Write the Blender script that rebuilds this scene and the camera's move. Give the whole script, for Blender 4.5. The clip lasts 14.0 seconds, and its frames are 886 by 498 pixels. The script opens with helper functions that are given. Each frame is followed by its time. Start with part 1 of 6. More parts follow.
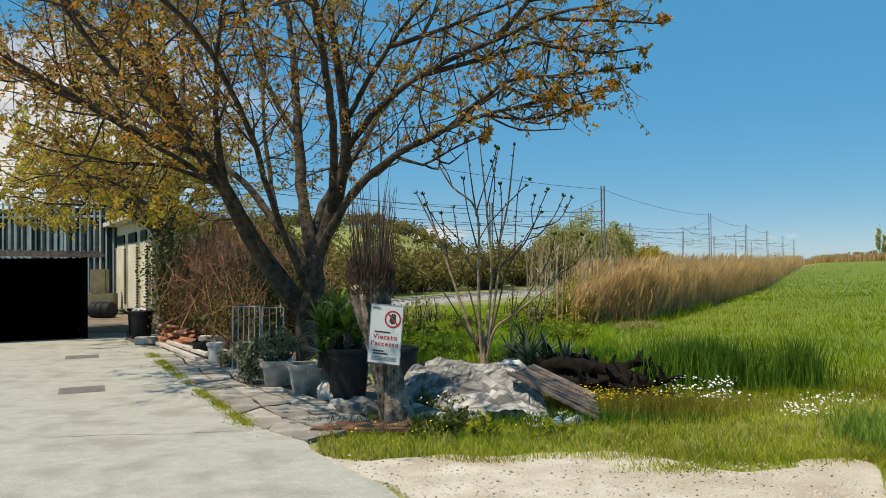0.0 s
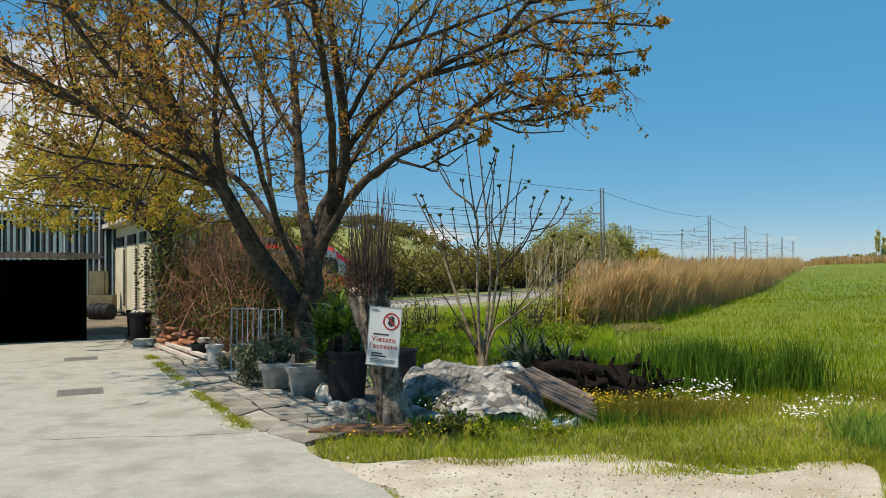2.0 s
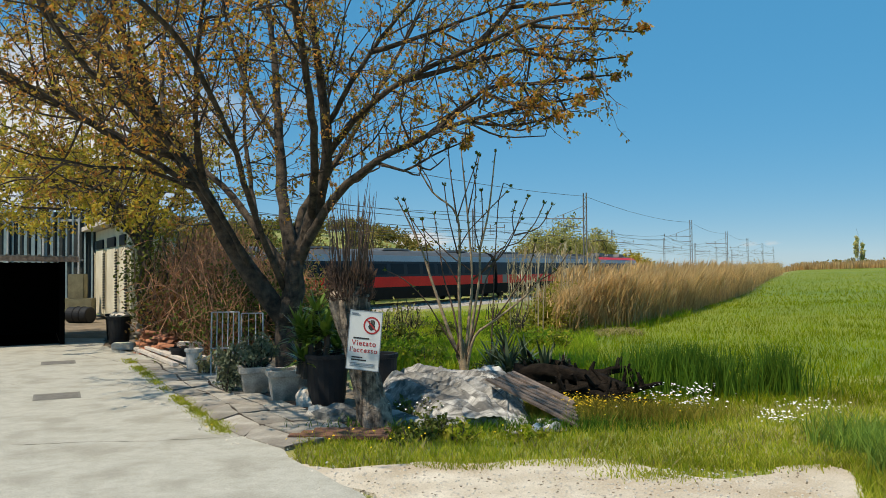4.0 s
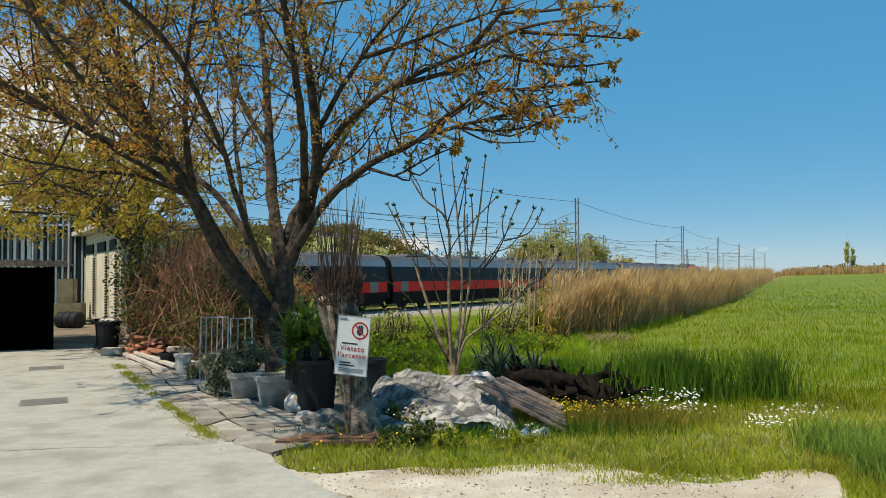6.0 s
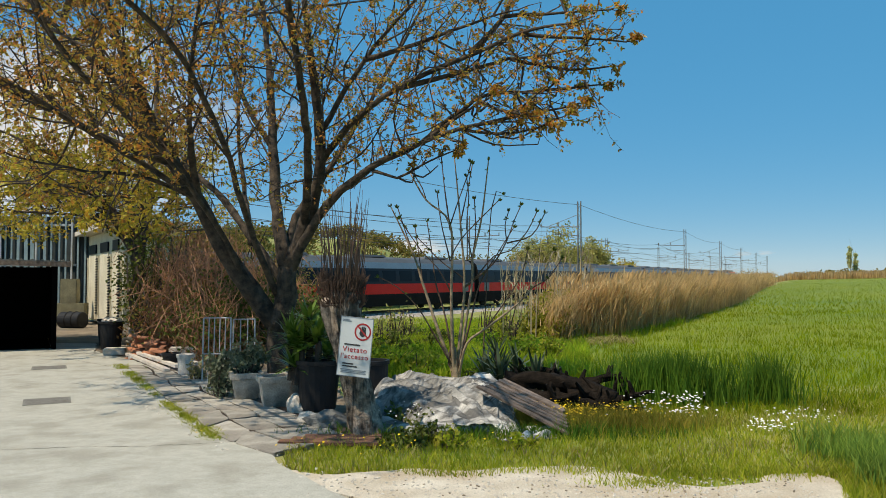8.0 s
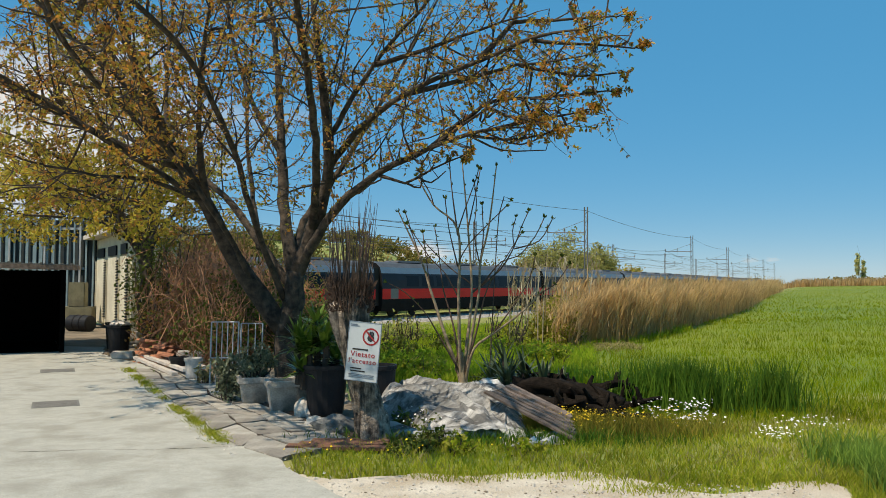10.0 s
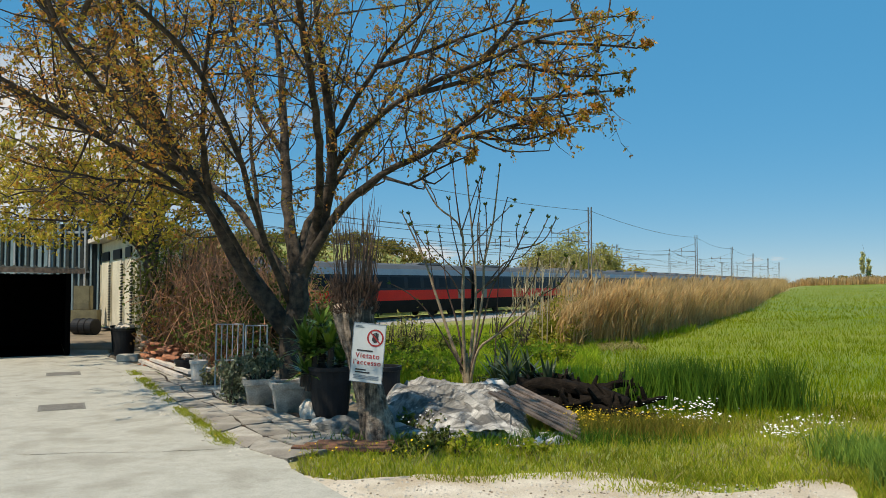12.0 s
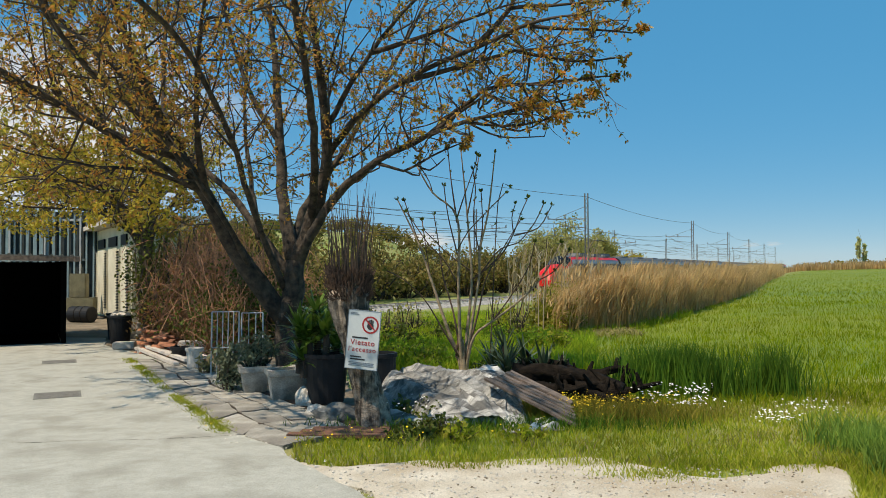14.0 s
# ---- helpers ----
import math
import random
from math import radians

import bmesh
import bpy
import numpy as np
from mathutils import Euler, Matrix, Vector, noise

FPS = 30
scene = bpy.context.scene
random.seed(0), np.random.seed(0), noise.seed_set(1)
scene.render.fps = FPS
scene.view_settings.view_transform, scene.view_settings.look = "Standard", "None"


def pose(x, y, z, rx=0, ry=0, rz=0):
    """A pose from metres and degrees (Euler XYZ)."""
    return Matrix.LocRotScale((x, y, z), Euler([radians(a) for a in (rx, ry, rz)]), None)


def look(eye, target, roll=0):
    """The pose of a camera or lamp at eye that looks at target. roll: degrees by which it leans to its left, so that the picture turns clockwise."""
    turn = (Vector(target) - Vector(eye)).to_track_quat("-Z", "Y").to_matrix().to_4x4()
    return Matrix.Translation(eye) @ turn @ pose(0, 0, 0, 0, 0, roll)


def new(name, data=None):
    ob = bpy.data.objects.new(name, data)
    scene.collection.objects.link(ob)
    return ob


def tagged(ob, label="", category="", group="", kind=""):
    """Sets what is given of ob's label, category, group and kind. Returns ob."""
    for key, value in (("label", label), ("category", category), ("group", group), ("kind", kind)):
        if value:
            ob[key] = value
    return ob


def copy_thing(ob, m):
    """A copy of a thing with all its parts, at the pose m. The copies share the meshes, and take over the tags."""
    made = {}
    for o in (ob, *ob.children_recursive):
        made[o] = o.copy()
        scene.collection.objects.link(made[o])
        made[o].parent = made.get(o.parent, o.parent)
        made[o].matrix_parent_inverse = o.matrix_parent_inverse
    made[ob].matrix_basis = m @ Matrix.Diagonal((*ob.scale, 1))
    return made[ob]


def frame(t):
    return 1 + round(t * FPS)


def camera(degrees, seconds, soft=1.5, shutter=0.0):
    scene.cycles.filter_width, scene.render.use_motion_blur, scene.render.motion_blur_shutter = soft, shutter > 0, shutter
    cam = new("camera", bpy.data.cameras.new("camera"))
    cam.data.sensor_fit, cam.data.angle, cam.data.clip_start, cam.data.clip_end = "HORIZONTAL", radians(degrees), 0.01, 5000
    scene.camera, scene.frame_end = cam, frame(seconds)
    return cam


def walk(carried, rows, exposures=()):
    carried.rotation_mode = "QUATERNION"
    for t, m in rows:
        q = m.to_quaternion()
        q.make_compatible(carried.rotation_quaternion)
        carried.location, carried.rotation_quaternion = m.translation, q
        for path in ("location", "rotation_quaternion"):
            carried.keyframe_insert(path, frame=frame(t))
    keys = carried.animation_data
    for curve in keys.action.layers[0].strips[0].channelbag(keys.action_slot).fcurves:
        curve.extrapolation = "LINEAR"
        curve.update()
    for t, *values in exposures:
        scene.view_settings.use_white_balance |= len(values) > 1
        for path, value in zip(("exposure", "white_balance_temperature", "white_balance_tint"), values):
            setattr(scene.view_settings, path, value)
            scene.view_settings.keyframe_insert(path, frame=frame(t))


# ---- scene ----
# ---- camera ----
cam = camera(58.5, 14.0, soft=0.6)
PATH = [
    (0.0, look((-0.0470, 0.0119, 1.5994), (-0.6964, 19.9981, 1.9629), -0.588)),
    (0.5, look((-0.0598, -0.0099, 1.6078), (-0.8301, 19.9693, 2.0988), -0.793)),
    (1.0, look((-0.0476, 0.0132, 1.6073), (-0.7221, 19.9976, 2.0202), -0.603)),
    (1.5, look((-0.0491, 0.0197, 1.6025), (-0.7366, 20.0031, 2.0408), -0.481)),
    (2.0, look((-0.0386, 0.0131, 1.6056), (-0.6742, 19.9988, 2.0134), -0.535)),
    (2.5, look((-0.0406, 0.0289, 1.6070), (-0.6037, 20.0171, 2.0029), -0.515)),
    (3.0, look((-0.0285, 0.0267, 1.6036), (-0.4690, 20.0173, 2.0285), -0.442)),
    (5.5, look((0.0079, 0.0219, 1.6027), (-0.0434, 20.0124, 2.2176), -0.351)),
    (6.0, look((0.0265, 0.0174, 1.6028), (-0.0037, 20.0072, 2.2421), -0.305)),
    (6.5, look((0.0335, 0.0108, 1.6031), (0.0373, 20.0002, 2.2536), -0.181)),
    (7.0, look((0.0402, 0.0137, 1.5969), (0.0260, 20.0026, 2.2638), -0.132)),
    (7.5, look((0.0300, 0.0069, 1.5986), (-0.0282, 19.9949, 2.2893), -0.067)),
    (8.0, look((0.0178, 0.0022, 1.5984), (-0.0662, 19.9899, 2.2968), 0.029)),
    (10.5, look((-0.0024, -0.0143, 1.5995), (-0.2826, 19.9650, 2.4648), 0.242)),
    (11.0, look((0.0011, -0.0143, 1.5991), (-0.2937, 19.9636, 2.4926), 0.029)),
    (11.5, look((-0.0001, -0.0205, 1.5964), (-0.3194, 19.9564, 2.5033), 0.083)),
    (12.0, look((-0.0009, -0.0258, 1.5961), (-0.3408, 19.9528, 2.4551), -0.063)),
    (12.5, look((0.0023, -0.0193, 1.5988), (-0.3421, 19.9624, 2.3804), -0.140)),
    (13.0, look((0.0143, -0.0164, 1.6016), (-0.3031, 19.9708, 2.2409), -0.235)),
    (13.5, look((0.0163, 0.0011, 1.5980), (-0.2468, 19.9922, 2.1349), -0.295)),
    (14.0, look((0.0184, -0.0069, 1.5982), (-0.2432, 19.9848, 2.1146), -0.273)),
]
walk(cam, PATH, [(0.0, 0.1, 7650, 11), (14.0, 0.1, 7650, 11)])

# ---- world and sun ----
SUN_DIR = Vector((-0.44, -0.38, 1.0)).normalized()
world = bpy.data.worlds.new("sky")
scene.world = world
world.use_nodes = True
wn = world.node_tree.nodes
sky = wn.new("ShaderNodeTexSky")
sky.sky_type = 'NISHITA'
sky.sun_disc = False
sky.sun_elevation = math.asin(SUN_DIR.z)
sky.sun_rotation = math.atan2(SUN_DIR.x, SUN_DIR.y)
sky.altitude = 3500
sky.air_density, sky.dust_density, sky.ozone_density = 1.0, 0.0, 3.0
wn["Background"].inputs["Strength"].default_value = 0.275
tint = wn.new("ShaderNodeHueSaturation")
tint.inputs["Saturation"].default_value = 2.3
tint.inputs["Hue"].default_value = 0.493
haze = wn.new("ShaderNodeGamma")
haze.inputs["Gamma"].default_value = 0.46
world.node_tree.links.new(sky.outputs[0], haze.inputs["Color"])
world.node_tree.links.new(haze.outputs[0], tint.inputs["Color"])
veil = wn.new("ShaderNodeMix")
veil.data_type = 'RGBA'
veil.inputs["Factor"].default_value = 0.45
for sock in veil.inputs:
    if sock.type == 'RGBA' and sock.name == "B":
        sock.default_value = (0.42, 1.43, 2.85, 1)
    if sock.type == 'RGBA' and sock.name == "A":
        world.node_tree.links.new(tint.outputs[0], sock)
for sock in veil.outputs:
    if sock.type == 'RGBA':
        world.node_tree.links.new(sock, wn["Background"].inputs["Color"])
sun = new("sun", bpy.data.lights.new("sun", 'SUN'))
sun.data.energy, sun.data.angle, sun.data.color = 4.35, radians(0.5), (1.0, 0.93, 0.82)
sun.matrix_world = look(SUN_DIR * 60, (0, 0, 0))

rng = np.random.default_rng(7)


# ---- materials ----
def rgb(c):
    return (c[0], c[1], c[2], 1.0)


def mat(name, a, b=None, rough=0.8, metal=0.0, scale=6.0, bump=0.2, fine=60.0, vary=0.0, spec=0.5, coat=0.0, stain=None, grain=0.22):
    """Two-tone surface: broad noise between a and b, fine grain, relief; vary: brightness by piece; stain: colour of large blotches."""
    m = bpy.data.materials.new(name)
    m.use_nodes = True
    nt, L = m.node_tree, m.node_tree.links
    bs = nt.nodes["Principled BSDF"]
    b = b or tuple(v * 0.75 for v in a)
    co = nt.nodes.new("ShaderNodeTexCoord")
    n1 = nt.nodes.new("ShaderNodeTexNoise")
    n1.inputs["Scale"].default_value, n1.inputs["Detail"].default_value = scale, 5
    n2 = nt.nodes.new("ShaderNodeTexNoise")
    n2.inputs["Scale"].default_value, n2.inputs["Detail"].default_value = fine, 4
    L.new(co.outputs["Object"], n1.inputs["Vector"])
    L.new(co.outputs["Object"], n2.inputs["Vector"])
    ramp = nt.nodes.new("ShaderNodeMapRange")
    ramp.inputs[1].default_value, ramp.inputs[2].default_value = 0.32, 0.68
    L.new(n1.outputs[0], ramp.inputs[0])
    mix = nt.nodes.new("ShaderNodeMix")
    mix.data_type = 'RGBA'
    mix.inputs[6].default_value, mix.inputs[7].default_value = rgb(a), rgb(b)
    L.new(ramp.outputs[0], mix.inputs[0])
    out = mix.outputs[2]
    if stain:
        n3 = nt.nodes.new("ShaderNodeTexNoise")
        n3.inputs["Scale"].default_value, n3.inputs["Detail"].default_value = scale * 0.23, 8
        L.new(co.outputs["Object"], n3.inputs["Vector"])
        r3 = nt.nodes.new("ShaderNodeMapRange")
        r3.inputs[1].default_value, r3.inputs[2].default_value = 0.48, 0.66
        L.new(n3.outputs[0], r3.inputs[0])
        m3 = nt.nodes.new("ShaderNodeMix")
        m3.data_type = 'RGBA'
        m3.inputs[7].default_value = rgb(stain)
        L.new(r3.outputs[0], m3.inputs[0])
        L.new(out, m3.inputs[6])
        out = m3.outputs[2]
    gr = nt.nodes.new("ShaderNodeMapRange")
    gr.inputs[1].default_value, gr.inputs[2].default_value = 0.25, 0.75
    gr.inputs[3].default_value, gr.inputs[4].default_value = 1 - grain, 1 + grain
    L.new(n2.outputs[0], gr.inputs[0])
    hsv = nt.nodes.new("ShaderNodeHueSaturation")
    L.new(out, hsv.inputs["Color"])
    val = gr.outputs[0]
    if vary:
        oi = nt.nodes.new("ShaderNodeObjectInfo")
        vr = nt.nodes.new("ShaderNodeMapRange")
        vr.inputs[3].default_value, vr.inputs[4].default_value = 1 - vary, 1 + vary
        L.new(oi.outputs["Random"], vr.inputs[0])
        mul = nt.nodes.new("ShaderNodeMath")
        mul.operation = 'MULTIPLY'
        L.new(val, mul.inputs[0])
        L.new(vr.outputs[0], mul.inputs[1])
        val = mul.outputs[0]
    L.new(val, hsv.inputs["Value"])
    L.new(hsv.outputs[0], bs.inputs["Base Color"])
    bs.inputs["Roughness"].default_value, bs.inputs["Metallic"].default_value = rough, metal
    bs.inputs["Specular IOR Level"].default_value = spec
    bs.inputs["Coat Weight"].default_value = coat
    if bump:
        bp = nt.nodes.new("ShaderNodeBump")
        bp.inputs["Strength"].default_value, bp.inputs["Distance"].default_value = bump, 0.02
        add = nt.nodes.new("ShaderNodeMath")
        L.new(n1.outputs[0], add.inputs[0])
        L.new(n2.outputs[0], add.inputs[1])
        L.new(add.outputs[0], bp.inputs["Height"])
        L.new(bp.outputs[0], bs.inputs["Normal"])
    return m


def leaf_mat(name, cols, trans=0.35, rough=0.6, gloss=0.26):
    """Foliage: colour picked leaf by leaf along cols, light shining through."""
    m = bpy.data.materials.new(name)
    m.use_nodes = True
    nt, L = m.node_tree, m.node_tree.links
    nt.nodes.remove(nt.nodes["Principled BSDF"])
    geo = nt.nodes.new("ShaderNodeNewGeometry")
    cr = nt.nodes.new("ShaderNodeValToRGB")
    el = cr.color_ramp.elements
    while len(el) < len(cols):
        el.new(0.5)
    for i, c in enumerate(cols):
        el[i].position = i / (len(cols) - 1)
        el[i].color = rgb(c)
    L.new(geo.outputs["Random Per Island"], cr.inputs[0])
    co = nt.nodes.new("ShaderNodeTexCoord")
    no = nt.nodes.new("ShaderNodeTexNoise")
    no.inputs["Scale"].default_value, no.inputs["Detail"].default_value = 0.9, 3
    L.new(co.outputs["Object"], no.inputs["Vector"])
    mr = nt.nodes.new("ShaderNodeMapRange")
    mr.inputs[1].default_value, mr.inputs[2].default_value = 0.3, 0.7
    mr.inputs[3].default_value, mr.inputs[4].default_value = 0.7, 1.3
    L.new(no.outputs[0], mr.inputs[0])
    hs = nt.nodes.new("ShaderNodeHueSaturation")
    L.new(cr.outputs[0], hs.inputs["Color"])
    L.new(mr.outputs[0], hs.inputs["Value"])
    pb = nt.nodes.new("ShaderNodeBsdfPrincipled")
    pb.inputs["Roughness"].default_value = rough
    pb.inputs["Specular IOR Level"].default_value = gloss
    tl = nt.nodes.new("ShaderNodeBsdfTranslucent")
    L.new(hs.outputs[0], pb.inputs["Base Color"])
    L.new(hs.outputs[0], tl.inputs["Color"])
    ms = nt.nodes.new("ShaderNodeMixShader")
    ms.inputs[0].default_value = trans
    L.new(pb.outputs[0], ms.inputs[1])
    L.new(tl.outputs[0], ms.inputs[2])
    L.new(ms.outputs[0], nt.nodes["Material Output"].inputs["Surface"])
    return m


M_GROUND = mat("soil_grass", (0.21, 0.25, 0.05), (0.28, 0.26, 0.10), 0.95, scale=0.8, bump=0.5, fine=30, stain=(0.17, 0.23, 0.035))
M_FIELD = mat("crop_green_ground", (0.145, 0.205, 0.014), (0.185, 0.215, 0.018), 0.95, scale=0.35, bump=0.5, fine=14, stain=(0.105, 0.175, 0.020))
M_CONC = mat("old_concrete", (0.425, 0.425, 0.375), (0.36, 0.36, 0.312), 0.9, scale=9.0, bump=0.25, fine=90, stain=(0.305, 0.30, 0.255), grain=0.24)
M_LID = mat("cement_lid", (0.19, 0.185, 0.165), (0.12, 0.117, 0.105), 0.9, scale=14, bump=0.5, grain=0.4)
M_FLAG = mat("flagstone", (0.40, 0.38, 0.33), (0.25, 0.235, 0.20), 0.9, scale=5, bump=0.5, fine=60, vary=0.2, stain=(0.22, 0.20, 0.17))
M_GRAVEL = mat("sandy_gravel", (0.60, 0.55, 0.46), (0.45, 0.39, 0.30), 0.95, scale=3.2, bump=0.4, fine=110, stain=(0.40, 0.32, 0.22), grain=0.3)
M_DIRT = mat("dry_dirt", (0.25, 0.205, 0.15), (0.17, 0.135, 0.095), 0.95, scale=3, bump=0.9, fine=40, stain=(0.12, 0.10, 0.07))
M_STONE = mat("limestone", (0.55, 0.52, 0.46), (0.40, 0.37, 0.32), 0.9, scale=8, bump=0.5, fine=60, vary=0.2)
M_BARK = mat("bark", (0.095, 0.072, 0.052), (0.016, 0.013, 0.010), 0.95, scale=9, bump=1.0, fine=45)
M_TWIG = mat("twig_bark", (0.075, 0.056, 0.042), (0.04, 0.03, 0.024), 0.9, scale=6, bump=0.2)
M_STUMP = mat("weathered_stump", (0.30, 0.24, 0.185), (0.045, 0.034, 0.026), 0.95, scale=13, bump=1.0, fine=60)
M_FIGBARK = mat("pale_bark", (0.40, 0.31, 0.20), (0.18, 0.13, 0.09), 0.9, scale=12, bump=0.4)
M_FIGTWIG = mat("red_brown_shoot", (0.13, 0.075, 0.05), (0.06, 0.04, 0.03), 0.8, scale=10, bump=0.3)
M_BURR = mat("brown_burr", (0.13, 0.075, 0.05), (0.05, 0.032, 0.024), 0.95, scale=8, bump=0.2)
M_REEDSTEM = leaf_mat("dry_reed", [(0.46, 0.29, 0.12), (0.64, 0.44, 0.20), (0.52, 0.34, 0.145), (0.72, 0.53, 0.28), (0.33, 0.195, 0.08)], 0.45)
M_REEDGREY = leaf_mat("bleached_reed", [(0.36, 0.30, 0.19), (0.52, 0.46, 0.33), (0.30, 0.22, 0.11), (0.44, 0.34, 0.18)], 0.35)
M_LEAF = leaf_mat("spring_leaf", [(0.30, 0.32, 0.03), (0.66, 0.27, 0.05), (0.60, 0.42, 0.07), (0.12, 0.08, 0.025), (0.70, 0.26, 0.05), (0.38, 0.36, 0.045), (0.50, 0.22, 0.055), (0.08, 0.07, 0.02)], 0.55, 0.4, 0.5)
M_LEAFY = leaf_mat("yellow_green_leaf", [(0.46, 0.42, 0.04), (0.66, 0.50, 0.07), (0.22, 0.22, 0.03), (0.62, 0.36, 0.06), (0.44, 0.44, 0.05)], 0.55, 0.45, 0.4)
M_SHRUB = leaf_mat("shrub_leaf", [(0.06, 0.10, 0.015), (0.11, 0.15, 0.02), (0.15, 0.16, 0.03), (0.05, 0.08, 0.015)], 0.35)
M_PALE = leaf_mat("pale_green_leaf", [(0.36, 0.35, 0.10), (0.46, 0.43, 0.14), (0.26, 0.27, 0.08)], 0.45)
M_WOOD = leaf_mat("far_woodland", [(0.13, 0.135, 0.025), (0.24, 0.19, 0.05), (0.29, 0.20, 0.06), (0.16, 0.17, 0.03), (0.34, 0.25, 0.09)], 0.35)
M_CROP = leaf_mat("young_wheat", [(0.18, 0.262, 0.011), (0.235, 0.315, 0.014), (0.30, 0.33, 0.02), (0.20, 0.285, 0.011)], 0.5, 0.7, 0.06)
M_TALL = leaf_mat("tall_grass", [(0.06, 0.15, 0.018), (0.10, 0.20, 0.022), (0.14, 0.25, 0.028)], 0.45, 0.6, 0.12)
M_LUSH = leaf_mat("lush_weed_leaf", [(0.12, 0.24, 0.02), (0.20, 0.33, 0.03), (0.27, 0.37, 0.035)], 0.5, 0.6, 0.12)
M_SEDGE = leaf_mat("blue_green_grass", [(0.14, 0.25, 0.045), (0.20, 0.31, 0.05), (0.27, 0.36, 0.06)], 0.45, 0.6, 0.15)
M_WEED = leaf_mat("weed_grass", [(0.26, 0.34, 0.02), (0.36, 0.40, 0.03), (0.46, 0.42, 0.08), (0.20, 0.30, 0.018)], 0.5, 0.7, 0.1)
M_STALK = leaf_mat("olive_flower_stalk", [(0.30, 0.26, 0.04), (0.20, 0.23, 0.03), (0.38, 0.28, 0.06)], 0.4, 0.7, 0.1)
M_BANK = leaf_mat("bank_grass_blade", [(0.24, 0.36, 0.022), (0.32, 0.43, 0.03), (0.42, 0.45, 0.05), (0.20, 0.33, 0.02)], 0.55, 0.7, 0.08)
M_DRYG = leaf_mat("dry_grass", [(0.32, 0.27, 0.11), (0.24, 0.22, 0.08), (0.38, 0.32, 0.16)], 0.3)
M_BRAMBLE = mat("bramble_cane", (0.48, 0.235, 0.125), (0.19, 0.105, 0.065), 0.85, scale=3, bump=0.1)
M_YELLOW = leaf_mat("yellow_petal", [(0.75, 0.50, 0.02), (0.85, 0.62, 0.03)], 0.2)
M_WHITE = leaf_mat("white_petal", [(0.80, 0.80, 0.76), (0.72, 0.72, 0.68)], 0.2)
M_AGAVE = leaf_mat("agave_leaf", [(0.06, 0.09, 0.045), (0.09, 0.12, 0.06), (0.045, 0.07, 0.03)], 0.1, 0.45)
M_GLOSSLEAF = leaf_mat("glossy_leaf", [(0.06, 0.13, 0.018), (0.13, 0.21, 0.03), (0.08, 0.15, 0.02)], 0.25, 0.3, 0.5)
M_SILVER = leaf_mat("grey_green_leaf", [(0.13, 0.16, 0.09), (0.20, 0.23, 0.14), (0.09, 0.11, 0.065)], 0.3, 0.5, 0.4)
M_BLACKPL = mat("black_plastic", (0.011, 0.012, 0.014), (0.018, 0.019, 0.021), 0.55, scale=5, bump=0.05, spec=0.22)
M_PLANTER = mat("cement_planter", (0.50, 0.465, 0.405), (0.34, 0.315, 0.275), 0.9, scale=7, bump=0.4, stain=(0.14, 0.13, 0.105))
M_SIGN = mat("white_sign_sheet", (0.50, 0.545, 0.56), (0.45, 0.49, 0.505), 0.4, scale=3, bump=0.0, grain=0.04)
M_BLACK = mat("black_print", (0.02, 0.02, 0.022), None, 0.6, bump=0)
M_BLUEGREY = mat("grey_print", (0.16, 0.20, 0.24), None, 0.6, bump=0)
M_REDP = mat("red_print", (0.36, 0.02, 0.022), None, 0.5, bump=0)
M_TARP = mat("weathered_tarpaulin", (0.50, 0.49, 0.46), (0.34, 0.34, 0.325), 0.6, scale=5, bump=0.35, fine=60, stain=(0.13, 0.13, 0.12))


def streaked(m, dark, light, scale, turn):
    """Multiplies the base colour by long noise streaks, from dark to light."""
    nt = m.node_tree
    tc, mp, ns, rp, mx = (nt.nodes.new(k) for k in ("ShaderNodeTexCoord", "ShaderNodeMapping", "ShaderNodeTexNoise", "ShaderNodeValToRGB", "ShaderNodeMixRGB"))
    mp.inputs["Rotation"].default_value = (0, 0, turn)
    mp.inputs["Scale"].default_value = scale
    ns.inputs["Scale"].default_value, ns.inputs["Detail"].default_value, ns.inputs["Roughness"].default_value = 1.0, 5.0, 0.6
    ns.inputs["Distortion"].default_value = 0.8
    rp.color_ramp.elements[0].position, rp.color_ramp.elements[0].color = 0.40, (dark, dark, dark, 1)
    rp.color_ramp.elements[1].position, rp.color_ramp.elements[1].color = 0.56, (light, light, light, 1)
    mx.blend_type = 'MULTIPLY'
    mx.inputs[0].default_value = 1.0
    base = nt.nodes["Principled BSDF"].inputs["Base Color"]
    L = nt.links
    L.new(tc.outputs["Object"], mp.inputs[0])
    L.new(mp.outputs[0], ns.inputs["Vector"])
    L.new(ns.outputs[0], rp.inputs[0])
    if base.links:
        L.new(base.links[0].from_socket, mx.inputs[1])
    L.new(rp.outputs[0], mx.inputs[2])
    L.new(mx.outputs[0], base)


streaked(M_TARP, 0.30, 1.3, (2.0, 11.0, 3.0), 0.25)
streaked(M_STUMP, 0.35, 1.5, (14.0, 14.0, 1.6), 0.3)
M_CHAR = mat("rotten_dark_wood", (0.007, 0.006, 0.005), (0.022, 0.017, 0.013), 0.95, scale=12, bump=0.9, spec=0.1)
M_PLANKOLD = mat("grey_board", (0.23, 0.175, 0.14), (0.10, 0.075, 0.06), 0.9, scale=14, bump=0.5, vary=0.3)
M_WHITEWOOD = mat("white_painted_wood", (0.62, 0.58, 0.52), (0.48, 0.43, 0.38), 0.7, scale=7, bump=0.3, vary=0.1)
M_REDBOARD = mat("rusty_brown_board", (0.22, 0.10, 0.055), (0.12, 0.06, 0.04), 0.9, scale=9, bump=0.5)
